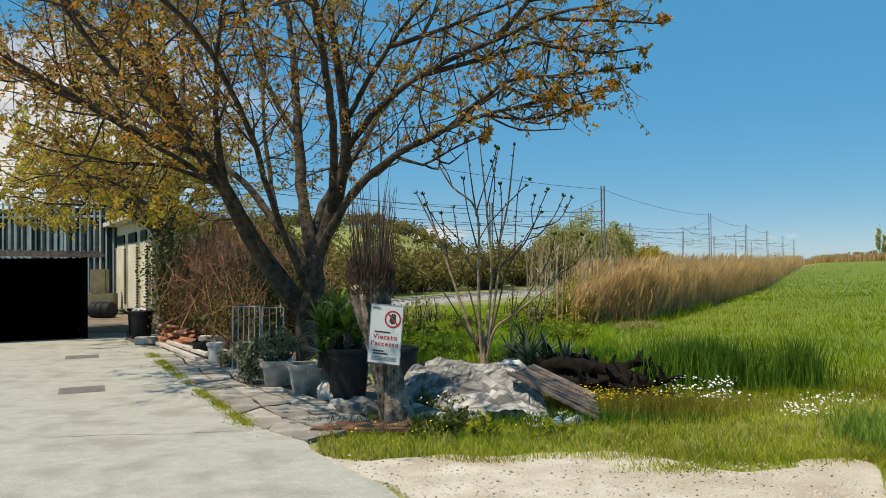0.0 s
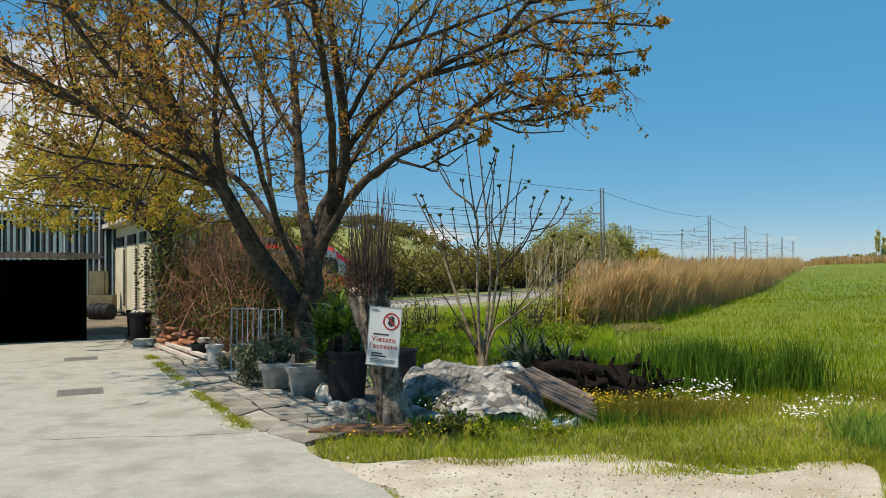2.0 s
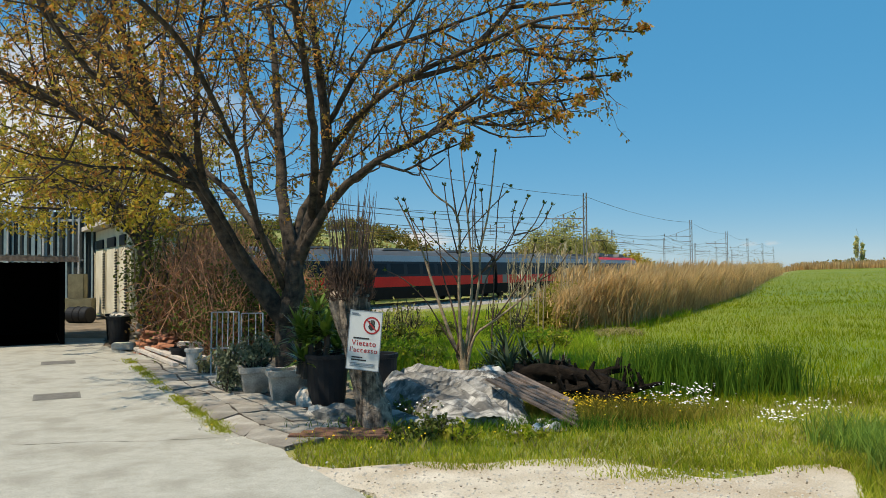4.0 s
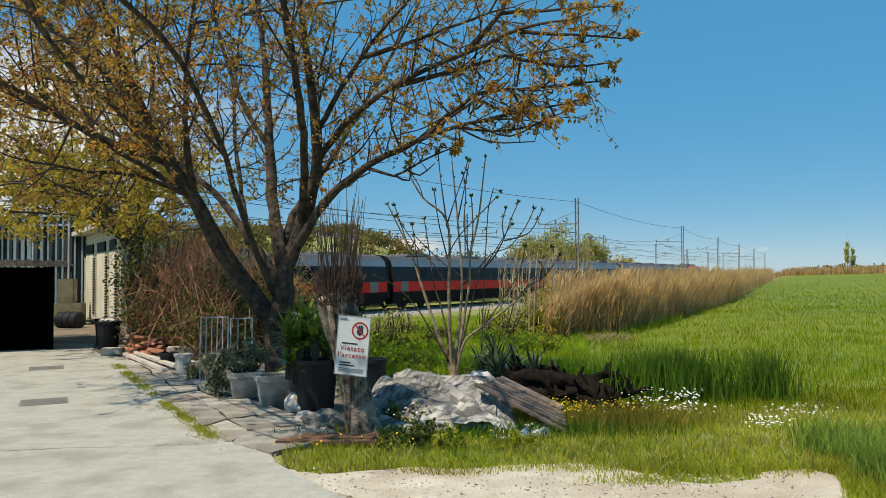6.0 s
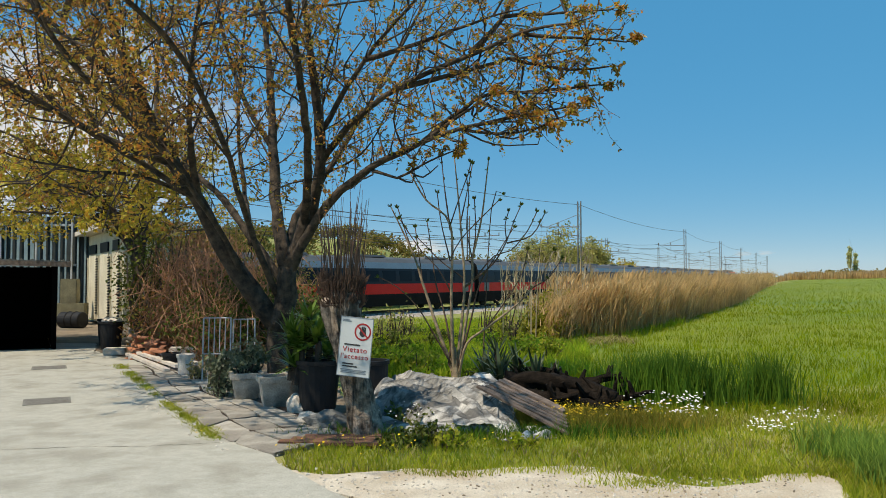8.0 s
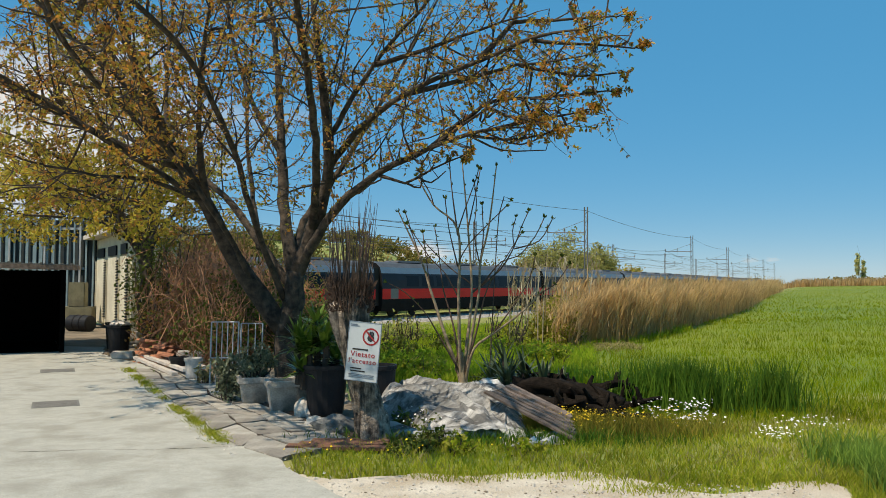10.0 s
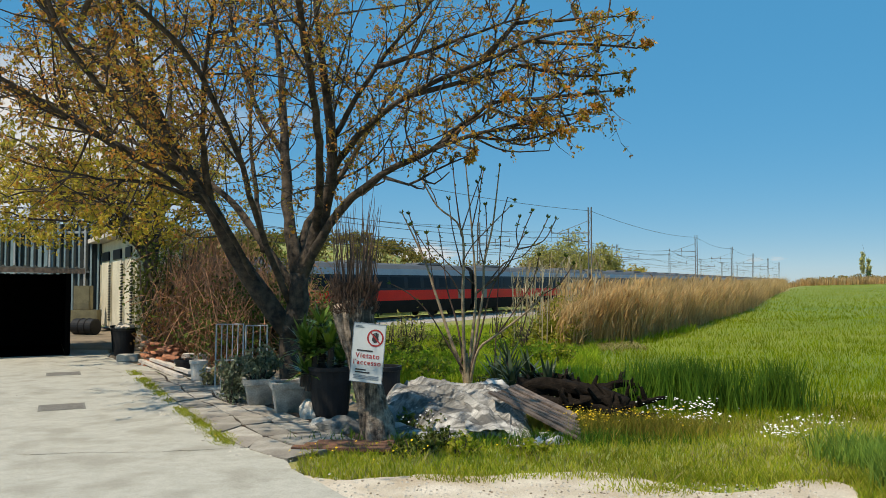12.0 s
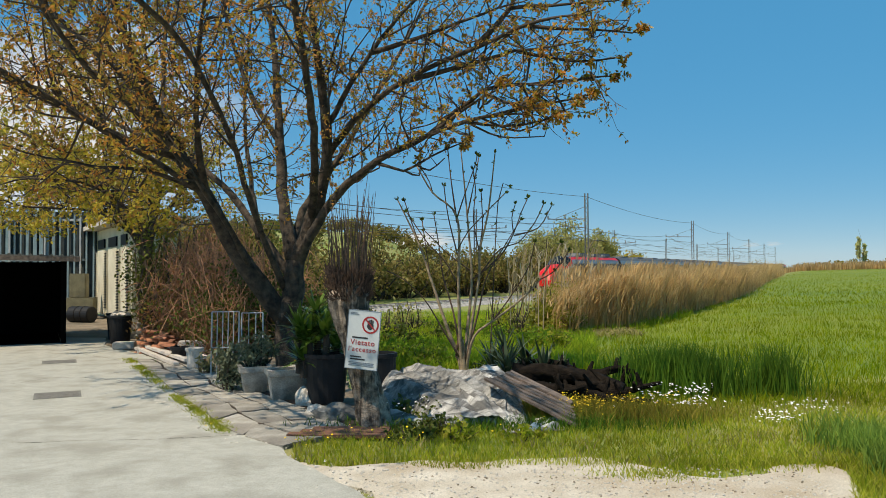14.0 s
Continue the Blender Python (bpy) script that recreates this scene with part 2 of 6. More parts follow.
M_TERRA = mat("terracotta", (0.45, 0.19, 0.10), (0.32, 0.13, 0.075), 0.9, scale=9, bump=0.3, vary=0.25)
M_CREAM = mat("cream_sheet_metal", (0.76, 0.71, 0.56), (0.66, 0.61, 0.47), 0.6, scale=2.5, bump=0.1, stain=(0.50, 0.45, 0.33))
# Near-black base colour that stands in for the shelter's deep inner shade.
M_SHADE = mat("interior_shade_black", (0.004, 0.004, 0.004), (0.003, 0.003, 0.003), 1.0, bump=0, spec=0.0)
M_ROOFSHEET = mat("grey_roof_sheet", (0.20, 0.20, 0.18), (0.14, 0.14, 0.125), 0.8, scale=4, bump=0.2)
M_GALV = mat("galvanised_steel", (0.46, 0.47, 0.47), (0.34, 0.35, 0.355), 0.5, 0.3, scale=8, bump=0.1)
M_POLE = mat("pole_steel", (0.15, 0.155, 0.155), (0.11, 0.11, 0.115), 0.7, 0.2, scale=3, bump=0.05)
M_WIRE = mat("catenary_wire", (0.10, 0.10, 0.10), None, 0.6, 0.3, bump=0)
M_FENCEBLUE = mat("pale_fence_panel", (0.22, 0.31, 0.345), (0.15, 0.215, 0.24), 0.5, scale=3, bump=0.05)
M_OLIVE = mat("olive_painted_sheet", (0.22, 0.205, 0.125), (0.15, 0.14, 0.085), 0.8, scale=4, bump=0.2, stain=(0.12, 0.11, 0.07))
M_FENCEDARK = mat("dark_screen", (0.030, 0.045, 0.050), (0.018, 0.027, 0.030), 0.8, scale=3, bump=0.1)
M_BALLAST = mat("ballast", (0.44, 0.41, 0.37), (0.22, 0.205, 0.185), 0.95, scale=3, bump=1.0, fine=12, grain=0.4)
M_RAIL = mat("rail_steel", (0.20, 0.13, 0.09), (0.28, 0.22, 0.18), 0.5, 0.6, scale=4, bump=0.1)
M_T_RED = mat("train_red", (0.72, 0.012, 0.012), (0.66, 0.01, 0.01), 0.4, scale=1.5, bump=0, spec=0.25)
M_T_GREY = mat("train_silver_grey", (0.21, 0.27, 0.33), (0.18, 0.235, 0.29), 0.4, 0.1, scale=0.8, bump=0)
M_T_CAB = mat("train_cab_grey", (0.34, 0.38, 0.42), (0.30, 0.34, 0.38), 0.4, scale=1, bump=0)
M_T_ROOF = mat("train_roof_grey", (0.09, 0.10, 0.11), (0.07, 0.075, 0.08), 0.6, scale=1.2, bump=0)
M_T_GLASS = mat("train_dark_window_band", (0.006, 0.010, 0.017), None, 0.3, scale=1, bump=0, spec=0.12)
M_T_SKIRT = mat("train_skirt_grey", (0.016, 0.017, 0.019), (0.012, 0.012, 0.013), 0.8, scale=1.5, bump=0, spec=0.08)
M_T_BAND = mat("train_dark_blue_band", (0.016, 0.022, 0.034), (0.013, 0.018, 0.028), 0.45, scale=1.5, bump=0, spec=0.2)
M_T_LOWER = mat("train_lower_grey", (0.17, 0.18, 0.19), (0.14, 0.145, 0.155), 0.5, scale=1.5, bump=0)
M_T_UNDER = mat("train_underframe", (0.018, 0.017, 0.016), None, 0.8, bump=0)
M_LAMP = mat("lamp_lens", (0.75, 0.75, 0.72), None, 0.2, bump=0)


# ---- mesh helpers ----
class MB:
    """Collects vertices and faces of one mesh."""

    def __init__(self):
        self.v, self.f = [], []

    def quad(self, a, b, c, d):
        n = len(self.v)
        self.v += [tuple(a), tuple(b), tuple(c), tuple(d)]
        self.f.append((n, n + 1, n + 2, n + 3))

    def poly(self, pts):
        n = len(self.v)
        self.v += [tuple(p) for p in pts]
        self.f.append(tuple(range(n, n + len(pts))))

    def box(self, c, s, m=None, taper=1.0):
        n = len(self.v)
        for k in (-1, 1):
            q = 1.0 if k < 0 else taper
            for i, j in ((-1, -1), (1, -1), (1, 1), (-1, 1)):
                p = Vector((i * s[0] / 2 * q, j * s[1] / 2 * q, k * s[2] / 2))
                if m is not None:
                    p = m @ p
                self.v.append((p[0] + c[0], p[1] + c[1], p[2] + c[2]))
        for f in ((0, 3, 2, 1), (4, 5, 6, 7), (0, 1, 5, 4), (1, 2, 6, 5), (2, 3, 7, 6), (3, 0, 4, 7)):
            self.f.append(tuple(n + i for i in f))

    def tube(self, pts, radii, sides=6, cap=True, wob=0.0):
        n0 = len(self.v)
        pts = [Vector(p) for p in pts]
        ref = Vector((0.31, 0.77, 0.55))
        for i, p in enumerate(pts):
            d = (pts[min(i + 1, len(pts) - 1)] - pts[max(i - 1, 0)]).normalized()
            a = d.cross(ref)
            a = a.normalized() if a.length > 1e-4 else d.orthogonal().normalized()
            b = d.cross(a)
            for k in range(sides):
                w = 2 * math.pi * k / sides
                r = radii[i]
                if wob:
                    r *= 1 + wob * noise.noise(p * 3.1 + Vector((math.cos(w), math.sin(w), 0)) * 1.7)
                q = p + a * (r * math.cos(w)) + b * (r * math.sin(w))
                self.v.append((q.x, q.y, q.z))
        for i in range(len(pts) - 1):
            for k in range(sides):
                k2 = (k + 1) % sides
                self.f.append((n0 + i * sides + k, n0 + i * sides + k2, n0 + (i + 1) * sides + k2, n0 + (i + 1) * sides + k))
        if cap:
            self.f.append(tuple(n0 + k for k in range(sides))[::-1])
            self.f.append(tuple(n0 + (len(pts) - 1) * sides + k for k in range(sides)))

    def lathe(self, prof, sides=20, c=(0, 0, 0)):
        n0 = len(self.v)
        for r, z in prof:
            for k in range(sides):
                w = 2 * math.pi * k / sides
                self.v.append((c[0] + r * math.cos(w), c[1] + r * math.sin(w), c[2] + z))
        for i in range(len(prof) - 1):
            for k in range(sides):
                k2 = (k + 1) % sides
                self.f.append((n0 + i * sides + k, n0 + i * sides + k2, n0 + (i + 1) * sides + k2, n0 + (i + 1) * sides + k))
        self.f.append(tuple(n0 + k for k in range(sides))[::-1])
        self.f.append(tuple(n0 + (len(prof) - 1) * sides + k for k in range(sides)))

    def leaf(self, p, d, up, size, wide=0.5):
        """A folded four-cornered leaf."""
        d = d.normalized()
        s = d.cross(up)
        s = s.normalized() if s.length > 1e-4 else d.orthogonal().normalized()
        n = s.cross(d)
        a = p + d * size * 0.45 + s * size * wide * 0.5 + n * size * 0.1
        b = p + d * size * 0.45 - s * size * wide * 0.5 + n * size * 0.1
        t = p + d * size
        k = len(self.v)
        self.v += [tuple(p), tuple(a), tuple(t), tuple(b)]
        self.f += [(k, k + 1, k + 2), (k, k + 2, k + 3)]

    def mesh(self, name, smooth=False):
        me = bpy.data.meshes.new(name)
        me.from_pydata(self.v, [], self.f)
        if smooth:
            me.polygons.foreach_set("use_smooth", [True] * len(me.polygons))
        me.update()
        return me


def part(name, mb, material, parent, label="", smooth=False, kind=""):
    """One mesh object under a thing or a part."""
    me = mb.mesh(name, smooth) if isinstance(mb, MB) else mb
    if material and not me.materials:
        me.materials.append(material)
    ob = new(name, me)
    ob.parent = parent
    return tagged(ob, label, kind=kind)


def single(name, mb, material, label, category, group="", kind="", smooth=False):
    """A top-level thing or piece of the setting that is one mesh."""
    me = mb.mesh(name, smooth) if isinstance(mb, MB) else mb
    if material and not me.materials:
        me.materials.append(material)
    return tagged(new(name, me), label, category, group, kind)


def thing(name, m, label, category, group=""):
    ob = new(name)
    ob.empty_display_size = 0.2
    ob.matrix_world = m if isinstance(m, Matrix) else Matrix.Translation(m)
    return tagged(ob, label, category, group)


def tri_mesh(name, verts, faces):
    me = bpy.data.meshes.new(name)
    verts, faces = np.asarray(verts, np.float32), np.asarray(faces, np.int32)
    k = faces.shape[1]
    me.vertices.add(len(verts))
    me.vertices.foreach_set("co", verts.ravel())
    me.loops.add(faces.size)
    me.loops.foreach_set("vertex_index", faces.ravel())
    me.polygons.add(len(faces))
    me.polygons.foreach_set("loop_start", np.arange(len(faces), dtype=np.int32) * k)
    me.update(calc_edges=True)
    return me


def rounded_box(sx, sy, sz, bev=0.01, taper=1.0):
    """A box on z = 0 with bevelled edges; taper scales its top."""
    bm = bmesh.new()
    bmesh.ops.create_cube(bm, size=1)
    for v in bm.verts:
        q = taper if v.co.z > 0 else 1
        v.co = Vector((v.co.x * sx * q, v.co.y * sy * q, (v.co.z + 0.5) * sz))
    bmesh.ops.bevel(bm, geom=bm.edges[:], offset=bev, segments=2, affect='EDGES')
    me = bpy.data.meshes.new("box")
    bm.to_mesh(me)
    bm.free()
    return me


# ---- lie of the land ----
def sstep(a, b, v):
    t = np.clip((v - a) / (b - a), 0, 1)
    return t * t * (3 - 2 * t)


def track_line():
    """The railway's centre line: stations from -420 to 620 m, a left-hand curve."""
    s = np.arange(-420, 621, 2.0)
    th = radians(33) - np.clip(s, -160, 80) / 640
    x = np.cumsum(np.sin(th)) * 2.0
    y = np.cumsum(np.cos(th)) * 2.0
    i0 = int(np.argmin(np.abs(s)))
    return s, x - x[i0] - 5.66, y - y[i0] + 55.0, th


TS, TX, TY, TH = track_line()
RAIL_Z = -0.86


def on_track(s, side=0.0):
    x, y, th = np.interp(s, TS, TX), np.interp(s, TS, TY), np.interp(s, TS, TH)
    return x + side * math.cos(th), y - side * math.sin(th), th


def track_side(x, y):
    """Signed distance from the railway, positive on the near side."""
    x, y = np.atleast_1d(np.asarray(x, float)), np.atleast_1d(np.asarray(y, float))
    best, out = np.full(x.shape, 1e9), np.zeros(x.shape)
    for i in range(0, len(TS), 3):
        dx, dy = x - TX[i], y - TY[i]
        d = dx * dx + dy * dy
        sg = dx * math.cos(TH[i]) - dy * math.sin(TH[i])
        k = d < best
        best = np.where(k, d, best)
        out = np.where(k, np.where(sg >= 0, 1, -1) * np.sqrt(d), out)
    return out


REED_Y = [0, 10, 15, 19.4, 20.3, 25.8, 39, 71, 130, 400]
REED_X = [0.5, 1.6, 2.4, 3.1, 4.6, 7.7, 14.4, 28.5, 56, 190]


def reed_x(y):
    return np.interp(y, REED_Y, REED_X)


def hgt(x, y):
    """Height of the ground."""
    x, y = np.atleast_1d(np.asarray(x, float)), np.atleast_1d(np.asarray(y, float))
    r = np.hypot(x, y)
    k = np.minimum(1, 140 / np.maximum(r, 1))
    field = (0.026 * x - 0.0036 * y) * k * sstep(7, 14, y)
    d = track_side(x, y)
    bank = -1.22 * sstep(27, 6, d)
    yard = sstep(-2.0, -4.5, x) * sstep(34, 30, y)
    bank = bank * (1 - yard) * sstep(11, 17, y)
    bank = np.where(d < 0, -1.22 + 0.92 * sstep(-8, -40, d), bank)
    hill = 13.5 / (1 + np.exp(np.clip((x + 10) / 7, -40, 40))) * sstep(110, 235, y)
    wf = sstep(-7, 0, x - reed_x(y)) * (d > 0)
    return field * wf + (bank + hill) * (1 - wf)


def gz(x, y):
    return float(hgt(x, y)[0])


def at(ra, rd, z=0.0):
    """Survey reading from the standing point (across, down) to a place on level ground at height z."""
    d = 1400 * (1.6 - z) / (rd - 486)
    return (ra - 784) / 1400 * d, d


def up(ra, rd, d):
    """Survey reading from the standing point (across, down) at distance d ahead."""
    return Vector(((ra - 784) / 1400 * d, d, 1.6 + (486 - rd) / 1400 * d))


# ---- ground ----
def build_ground():
    def axis(lo, hi, fine_lo, fine_hi, step, grow=1.18):
        mid = list(np.arange(fine_lo, fine_hi + 1e-6, step))
        a, d = [], step
        v = fine_hi
        while v < hi:
            d *= grow
            v += d
            a.append(v)
        b, d = [], step
        v = fine_lo
        while v > lo:
            d *= grow
            v -= d
            b.append(v)
        return np.array(b[::-1] + mid + a)
    xs = axis(-2500, 2500, -13, 13, 0.4, 1.09)
    ys = axis(-600, 3500, 4, 26, 0.4, 1.06)
    gx, gy = np.meshgrid(xs, ys)
    z = hgt(gx.ravel(), gy.ravel())
    rough = np.array([noise.noise(Vector((a * 0.9, b * 0.9, 0))) for a, b in zip(gx.ravel(), gy.ravel())])
    z = z + rough * 0.05 * sstep(9, 13, gy.ravel()) * (gx.ravel() > -3)
    v = np.c_[gx.ravel(), gy.ravel(), z]
    nx, ny = len(xs), len(ys)
    i = np.arange(nx * ny).reshape(ny, nx)
    f = np.c_[i[:-1, :-1].ravel(), i[:-1, 1:].ravel(), i[1:, 1:].ravel(), i[1:, :-1].ravel()]
    me = tri_mesh("ground", v, f)
    me.polygons.foreach_set("use_smooth", [True] * len(me.polygons))
    c = v[f].mean(1)
    crop = (c[:, 0] > reed_x(c[:, 1]) - 0.3) & (c[:, 1] > 11.5 + 0.5 * np.sin(c[:, 0])) & (track_side(c[:, 0], c[:, 1]) > 3)
    me.materials.append(M_GROUND)
    me.materials.append(M_FIELD)
    me.polygons.foreach_set("material_index", crop.astype(np.int32))
    single("ground", me, None, "green grassy ground with bare soil patches", "ground", kind="structure")


build_ground()


def patch(name, outline, z, mat_, label, category, thick=0.06, jag=0.0, step=0.12):
    """A thin slab with a ragged outline."""
    pts = []
    for k in range(len(outline)):
        a, b = Vector((*outline[k], 0)), Vector((*outline[(k + 1) % len(outline)], 0))
        n = max(1, int((b - a).length / step)) if jag else 1
        for j in range(n):
            p = a.lerp(b, j / n)
            if jag:
                p += Vector((noise.noise(p * 2.3), noise.noise(p * 2.3 + Vector((9, 3, 1))), 0)) * jag
                p += Vector((noise.noise(p * 9), noise.noise(p * 9 + Vector((9, 3, 1))), 0)) * jag * 0.5
            pts.append(p)
    bm = bmesh.new()
    top = [bm.verts.new((p.x, p.y, z)) for p in pts]
    f = bm.faces.new(top)
    ex = bmesh.ops.extrude_face_region(bm, geom=[f])
    for g in ex["geom"]:
        if isinstance(g, bmesh.types.BMVert):
            g.co.z -= thick
    bmesh.ops.recalc_face_normals(bm, faces=bm.faces[:])
    bmesh.ops.triangulate(bm, faces=bm.faces[:])
    me = bpy.data.meshes.new(name)
    bm.to_mesh(me)
    bm.free()
    return single(name, me, mat_, label, category, kind="structure")


drive = [at(620, 882), at(520, 836), at(455, 786), at(378, 716), at(265, 645), at(165, 620), (-8.2, 18.6), (-40, 18.6), (-40, -12), (1.0, -12), (0.6, 2.0)]
patch("concrete_drive", drive, 0.03, M_CONC, "worn pale grey concrete driveway with stains and cracks", "driveway", 0.08, 0.05)
dirt = [at(150, 622), at(240, 640), at(330, 690), at(470, 745), at(620, 790), at(650, 740), (-1.6, 11.5), (-2.4, 15.5), (-4.5, 19), (-7.5, 24.5), (-12.5, 29), (-16, 26), (-9.5, 17)]
patch("dirt_patch", dirt, 0.016, M_DIRT, "bare brown dirt with litter under the tree", "dirt", 0.05, 0.1)
gravel = [at(455, 822), at(560, 838), at(700, 832), at(850, 826), at(1000, 822), at(1110, 832), at(1180, 848), at(1260, 858), at(1330, 852), at(1420, 832),
          at(1475, 845), at(1480, 900), (4.5, 2.0), (5.0, -10), (0.9, -10), (0.5, 2), at(640, 884)]
patch("gravel_track", gravel, 0.022, M_GRAVEL, "pale sandy gravel track with scattered stones", "track", 0.05, 0.12)


# ---- railway ----
def build_railway():
    for side in (0.0,):
        bed, prof = MB(), [(-2.9, -1.9), (-1.7, -1.02), (1.9, -1.02), (2.6, -1.2), (3.5, -1.9)]
        ss = np.arange(-180, 420, 3.0)
        for s in ss:
            for o, z in prof:
                x, y, _ = on_track(s, side + o)
                bed.v.append((x, y, z + 0.04 * noise.noise(Vector((s, o, 0)))))
        for i in range(len(ss) - 1):
            for k in range(4):
                a = i * 5 + k
                bed.f.append((a, a + 1, a + 6, a + 5))
        b = single("ballast_bed", bed, M_BALLAST, "grey crushed-stone railway ballast bed", "railway track", kind="structure")
        for o in (-0.75, 0.75):
            rail = MB()
            pts = [(*on_track(s, side + o)[:2], RAIL_Z - 0.08) for s in ss]
            rail.tube(pts, [0.07] * len(pts), 4)
            part("rail", rail, M_RAIL, b, "rusty steel rail")
        sl = MB()
        for s in np.arange(-60, 90, 0.62):
            x, y, th = on_track(s, side)
            sl.box((x, y, -1.0), (2.4, 0.25, 0.14), Matrix.Rotation(-th, 3, 'Z'))
        part("sleepers", sl, M_CONC, b, "concrete sleepers", kind="stuff")


build_railway()


def catenary_pole(name, x, y, th, height, reach):
    """A lattice mast with a bracket arm, stay, insulators and drop rod."""
    z0 = gz(x, y)
    t = thing(name, pose(x, y, z0 - 0.2, 0, 0, -math.degrees(th)), "grey steel railway catenary mast with bracket arm", "catenary mast", "masts along the railway")
    h = height - z0 + 0.2
    for o in (-0.16, 0.16):
        m = MB()
        m.box((o, 0, h / 2), (0.09, 0.14, h))
        part("mast_post", m, M_POLE, t)
    lat = MB()
    k = 0
    z = 0.4
    while z < h - 0.5:
        sgn = 1 if k % 2 else -1
        lat.tube([(-0.16 * sgn, 0, z), (0.16 * sgn, 0, z + 0.45)], [0.025, 0.025], 4)
        z += 0.45
        k += 1
    part("lacing", lat, M_POLE, t)
    for za, rr in ((h - 2.6, reach),):
        arm = MB()
        arm.tube([(0, 0, za), (-rr, 0, za + 0.12)], [0.06, 0.05], 6)
        arm.tube([(0, 0, za + 1.3), (-rr * 0.8, 0, za + 0.15)], [0.025, 0.025], 4)
        arm.tube([(0, 0, za - 0.9), (-rr * 0.7, 0, za - 0.65)], [0.04, 0.035], 5)
        part("bracket_arm", arm, M_POLE, t)
        for o in (rr, rr * 0.55):
            ins = MB()
            ins.lathe([(0.03, 0), (0.09, 0.05), (0.04, 0.12), (0.09, 0.18), (0.04, 0.25), (0.09, 0.31), (0.03, 0.4)], 8, (-o, 0, za + 0.1))
            ins.tube([(-o, 0, za - 0.7), (-o, 0, za + 0.15)], [0.02, 0.02], 4)
            part("insulator", ins, M_POLE, t)
    return t


NEAR_POLES, FAR_POLES = [], []
for s in (-20, 31.4, 85, 131, 175, 222, 270):
    x, y, th = on_track(s, 3.2)
    NEAR_POLES.append((x, y, th))
    catenary_pole("catenary_mast", x, y, th, 9.25, 4.2)
for s in (-10, 41.7, 106, 158, 207, 255, 302):
    x, y, th = on_track(s, -15.0)
    FAR_POLES.append((x, y, th))
    catenary_pole("catenary_mast", x, y, th, 9.1, -4.2)


def wires():
    runs = []
    for poles, off, zz, sag in ((NEAR_POLES, 0, 8.9, 0.6), (NEAR_POLES, -3.2, 6.3, 0.7), (NEAR_POLES, -3.2, 5.0, 0.1), (NEAR_POLES, -4.2, 6.9, 0.8),
                                (FAR_POLES, 0, 8.7, 0.8), (FAR_POLES, 3.0, 6.3, 0.9), (FAR_POLES, 3.0, 5.0, 0.1), (FAR_POLES, 7.0, 6.2, 0.8), (FAR_POLES, 7.0, 5.0, 0.1)):
        m = MB()
        pts = []
        pl = poles
        x0, y0, t0 = pl[0]
        ext = [(x0 - 47 * math.sin(t0), y0 - 47 * math.cos(t0), t0)] + pl
        for a, b in zip(ext[:-1], ext[1:]):
            for j in range(10):
                u = j / 10
                th = a[2] * (1 - u) + b[2] * u
                pts.append((a[0] * (1 - u) + b[0] * u + off * math.cos(th), a[1] * (1 - u) + b[1] * u - off * math.sin(th), zz - sag * 4 * u * (1 - u)))
        m.tube(pts, [0.022] * len(pts), 4)
        single("overhead_wire", m, M_WIRE, "thin dark overhead railway wire between masts", "overhead wire", "overhead railway wires")


wires()


# ---- train ----
SIDE = [(1.32, 0.42), (1.43, 0.95), (1.44, 1.25), (1.44, 1.96), (1.40, 2.55), (1.33, 3.02), (1.20, 3.44), (0.85, 3.72), (0.40, 3.83), (0.0, 3.86)]


def strip(i0, i1, y0, y1, grow=0.0):
    """A band of the car's shell between two points of its section, on both sides."""
    m = MB()
    for sg in (-1, 1):
        for i in range(i0, i1):
            (a, za), (b, zb) = SIDE[i], SIDE[i + 1]
            q = [(sg * (a + grow), y0, za), (sg * (a + grow), y1, za), (sg * (b + grow), y1, zb), (sg * (b + grow), y0, zb)]
            m.quad(*(q if sg < 0 else q[::-1]))
    return m


def car_base(name, length, label):
    t = thing(name, (0, 0, 0), label, "train car", "cars of the train")
    y0, y1 = -length / 2 + 0.35, length / 2 - 0.35
    return t, y0, y1


def under_gear(t, y0, y1):
    u = MB()
    u.box((0, 0, 0.75), (2.3, (y1 - y0) - 8.5, 0.7))
    part("underframe", u, M_T_UNDER, t)
    for yc in (y0 + 3.2, y1 - 3.2):
        bg = MB()
        bg.box((0, yc, 0.55), (2.2, 3.4, 0.35))
        bogie = part("bogie", bg, M_T_UNDER, t)
        for dy in (-1.3, 1.3):
            for sx in (-0.75, 0.75):
                w = MB()
                ring = [(sx - 0.07, yc + dy, 0.46), (sx + 0.07, yc + dy, 0.46)]
                w.tube(ring, [0.45, 0.45], 16)
                part("wheel", w, M_T_UNDER, bogie)


def end_wall(t, y, inner=1.0):
    e = MB()
    pts = [(a * inner, y, z) for a, z in SIDE] + [(-a * inner, y, z) for a, z in SIDE[-2::-1]]
    e.poly(pts)
    return part("end_wall", e, M_T_SKIRT, t)


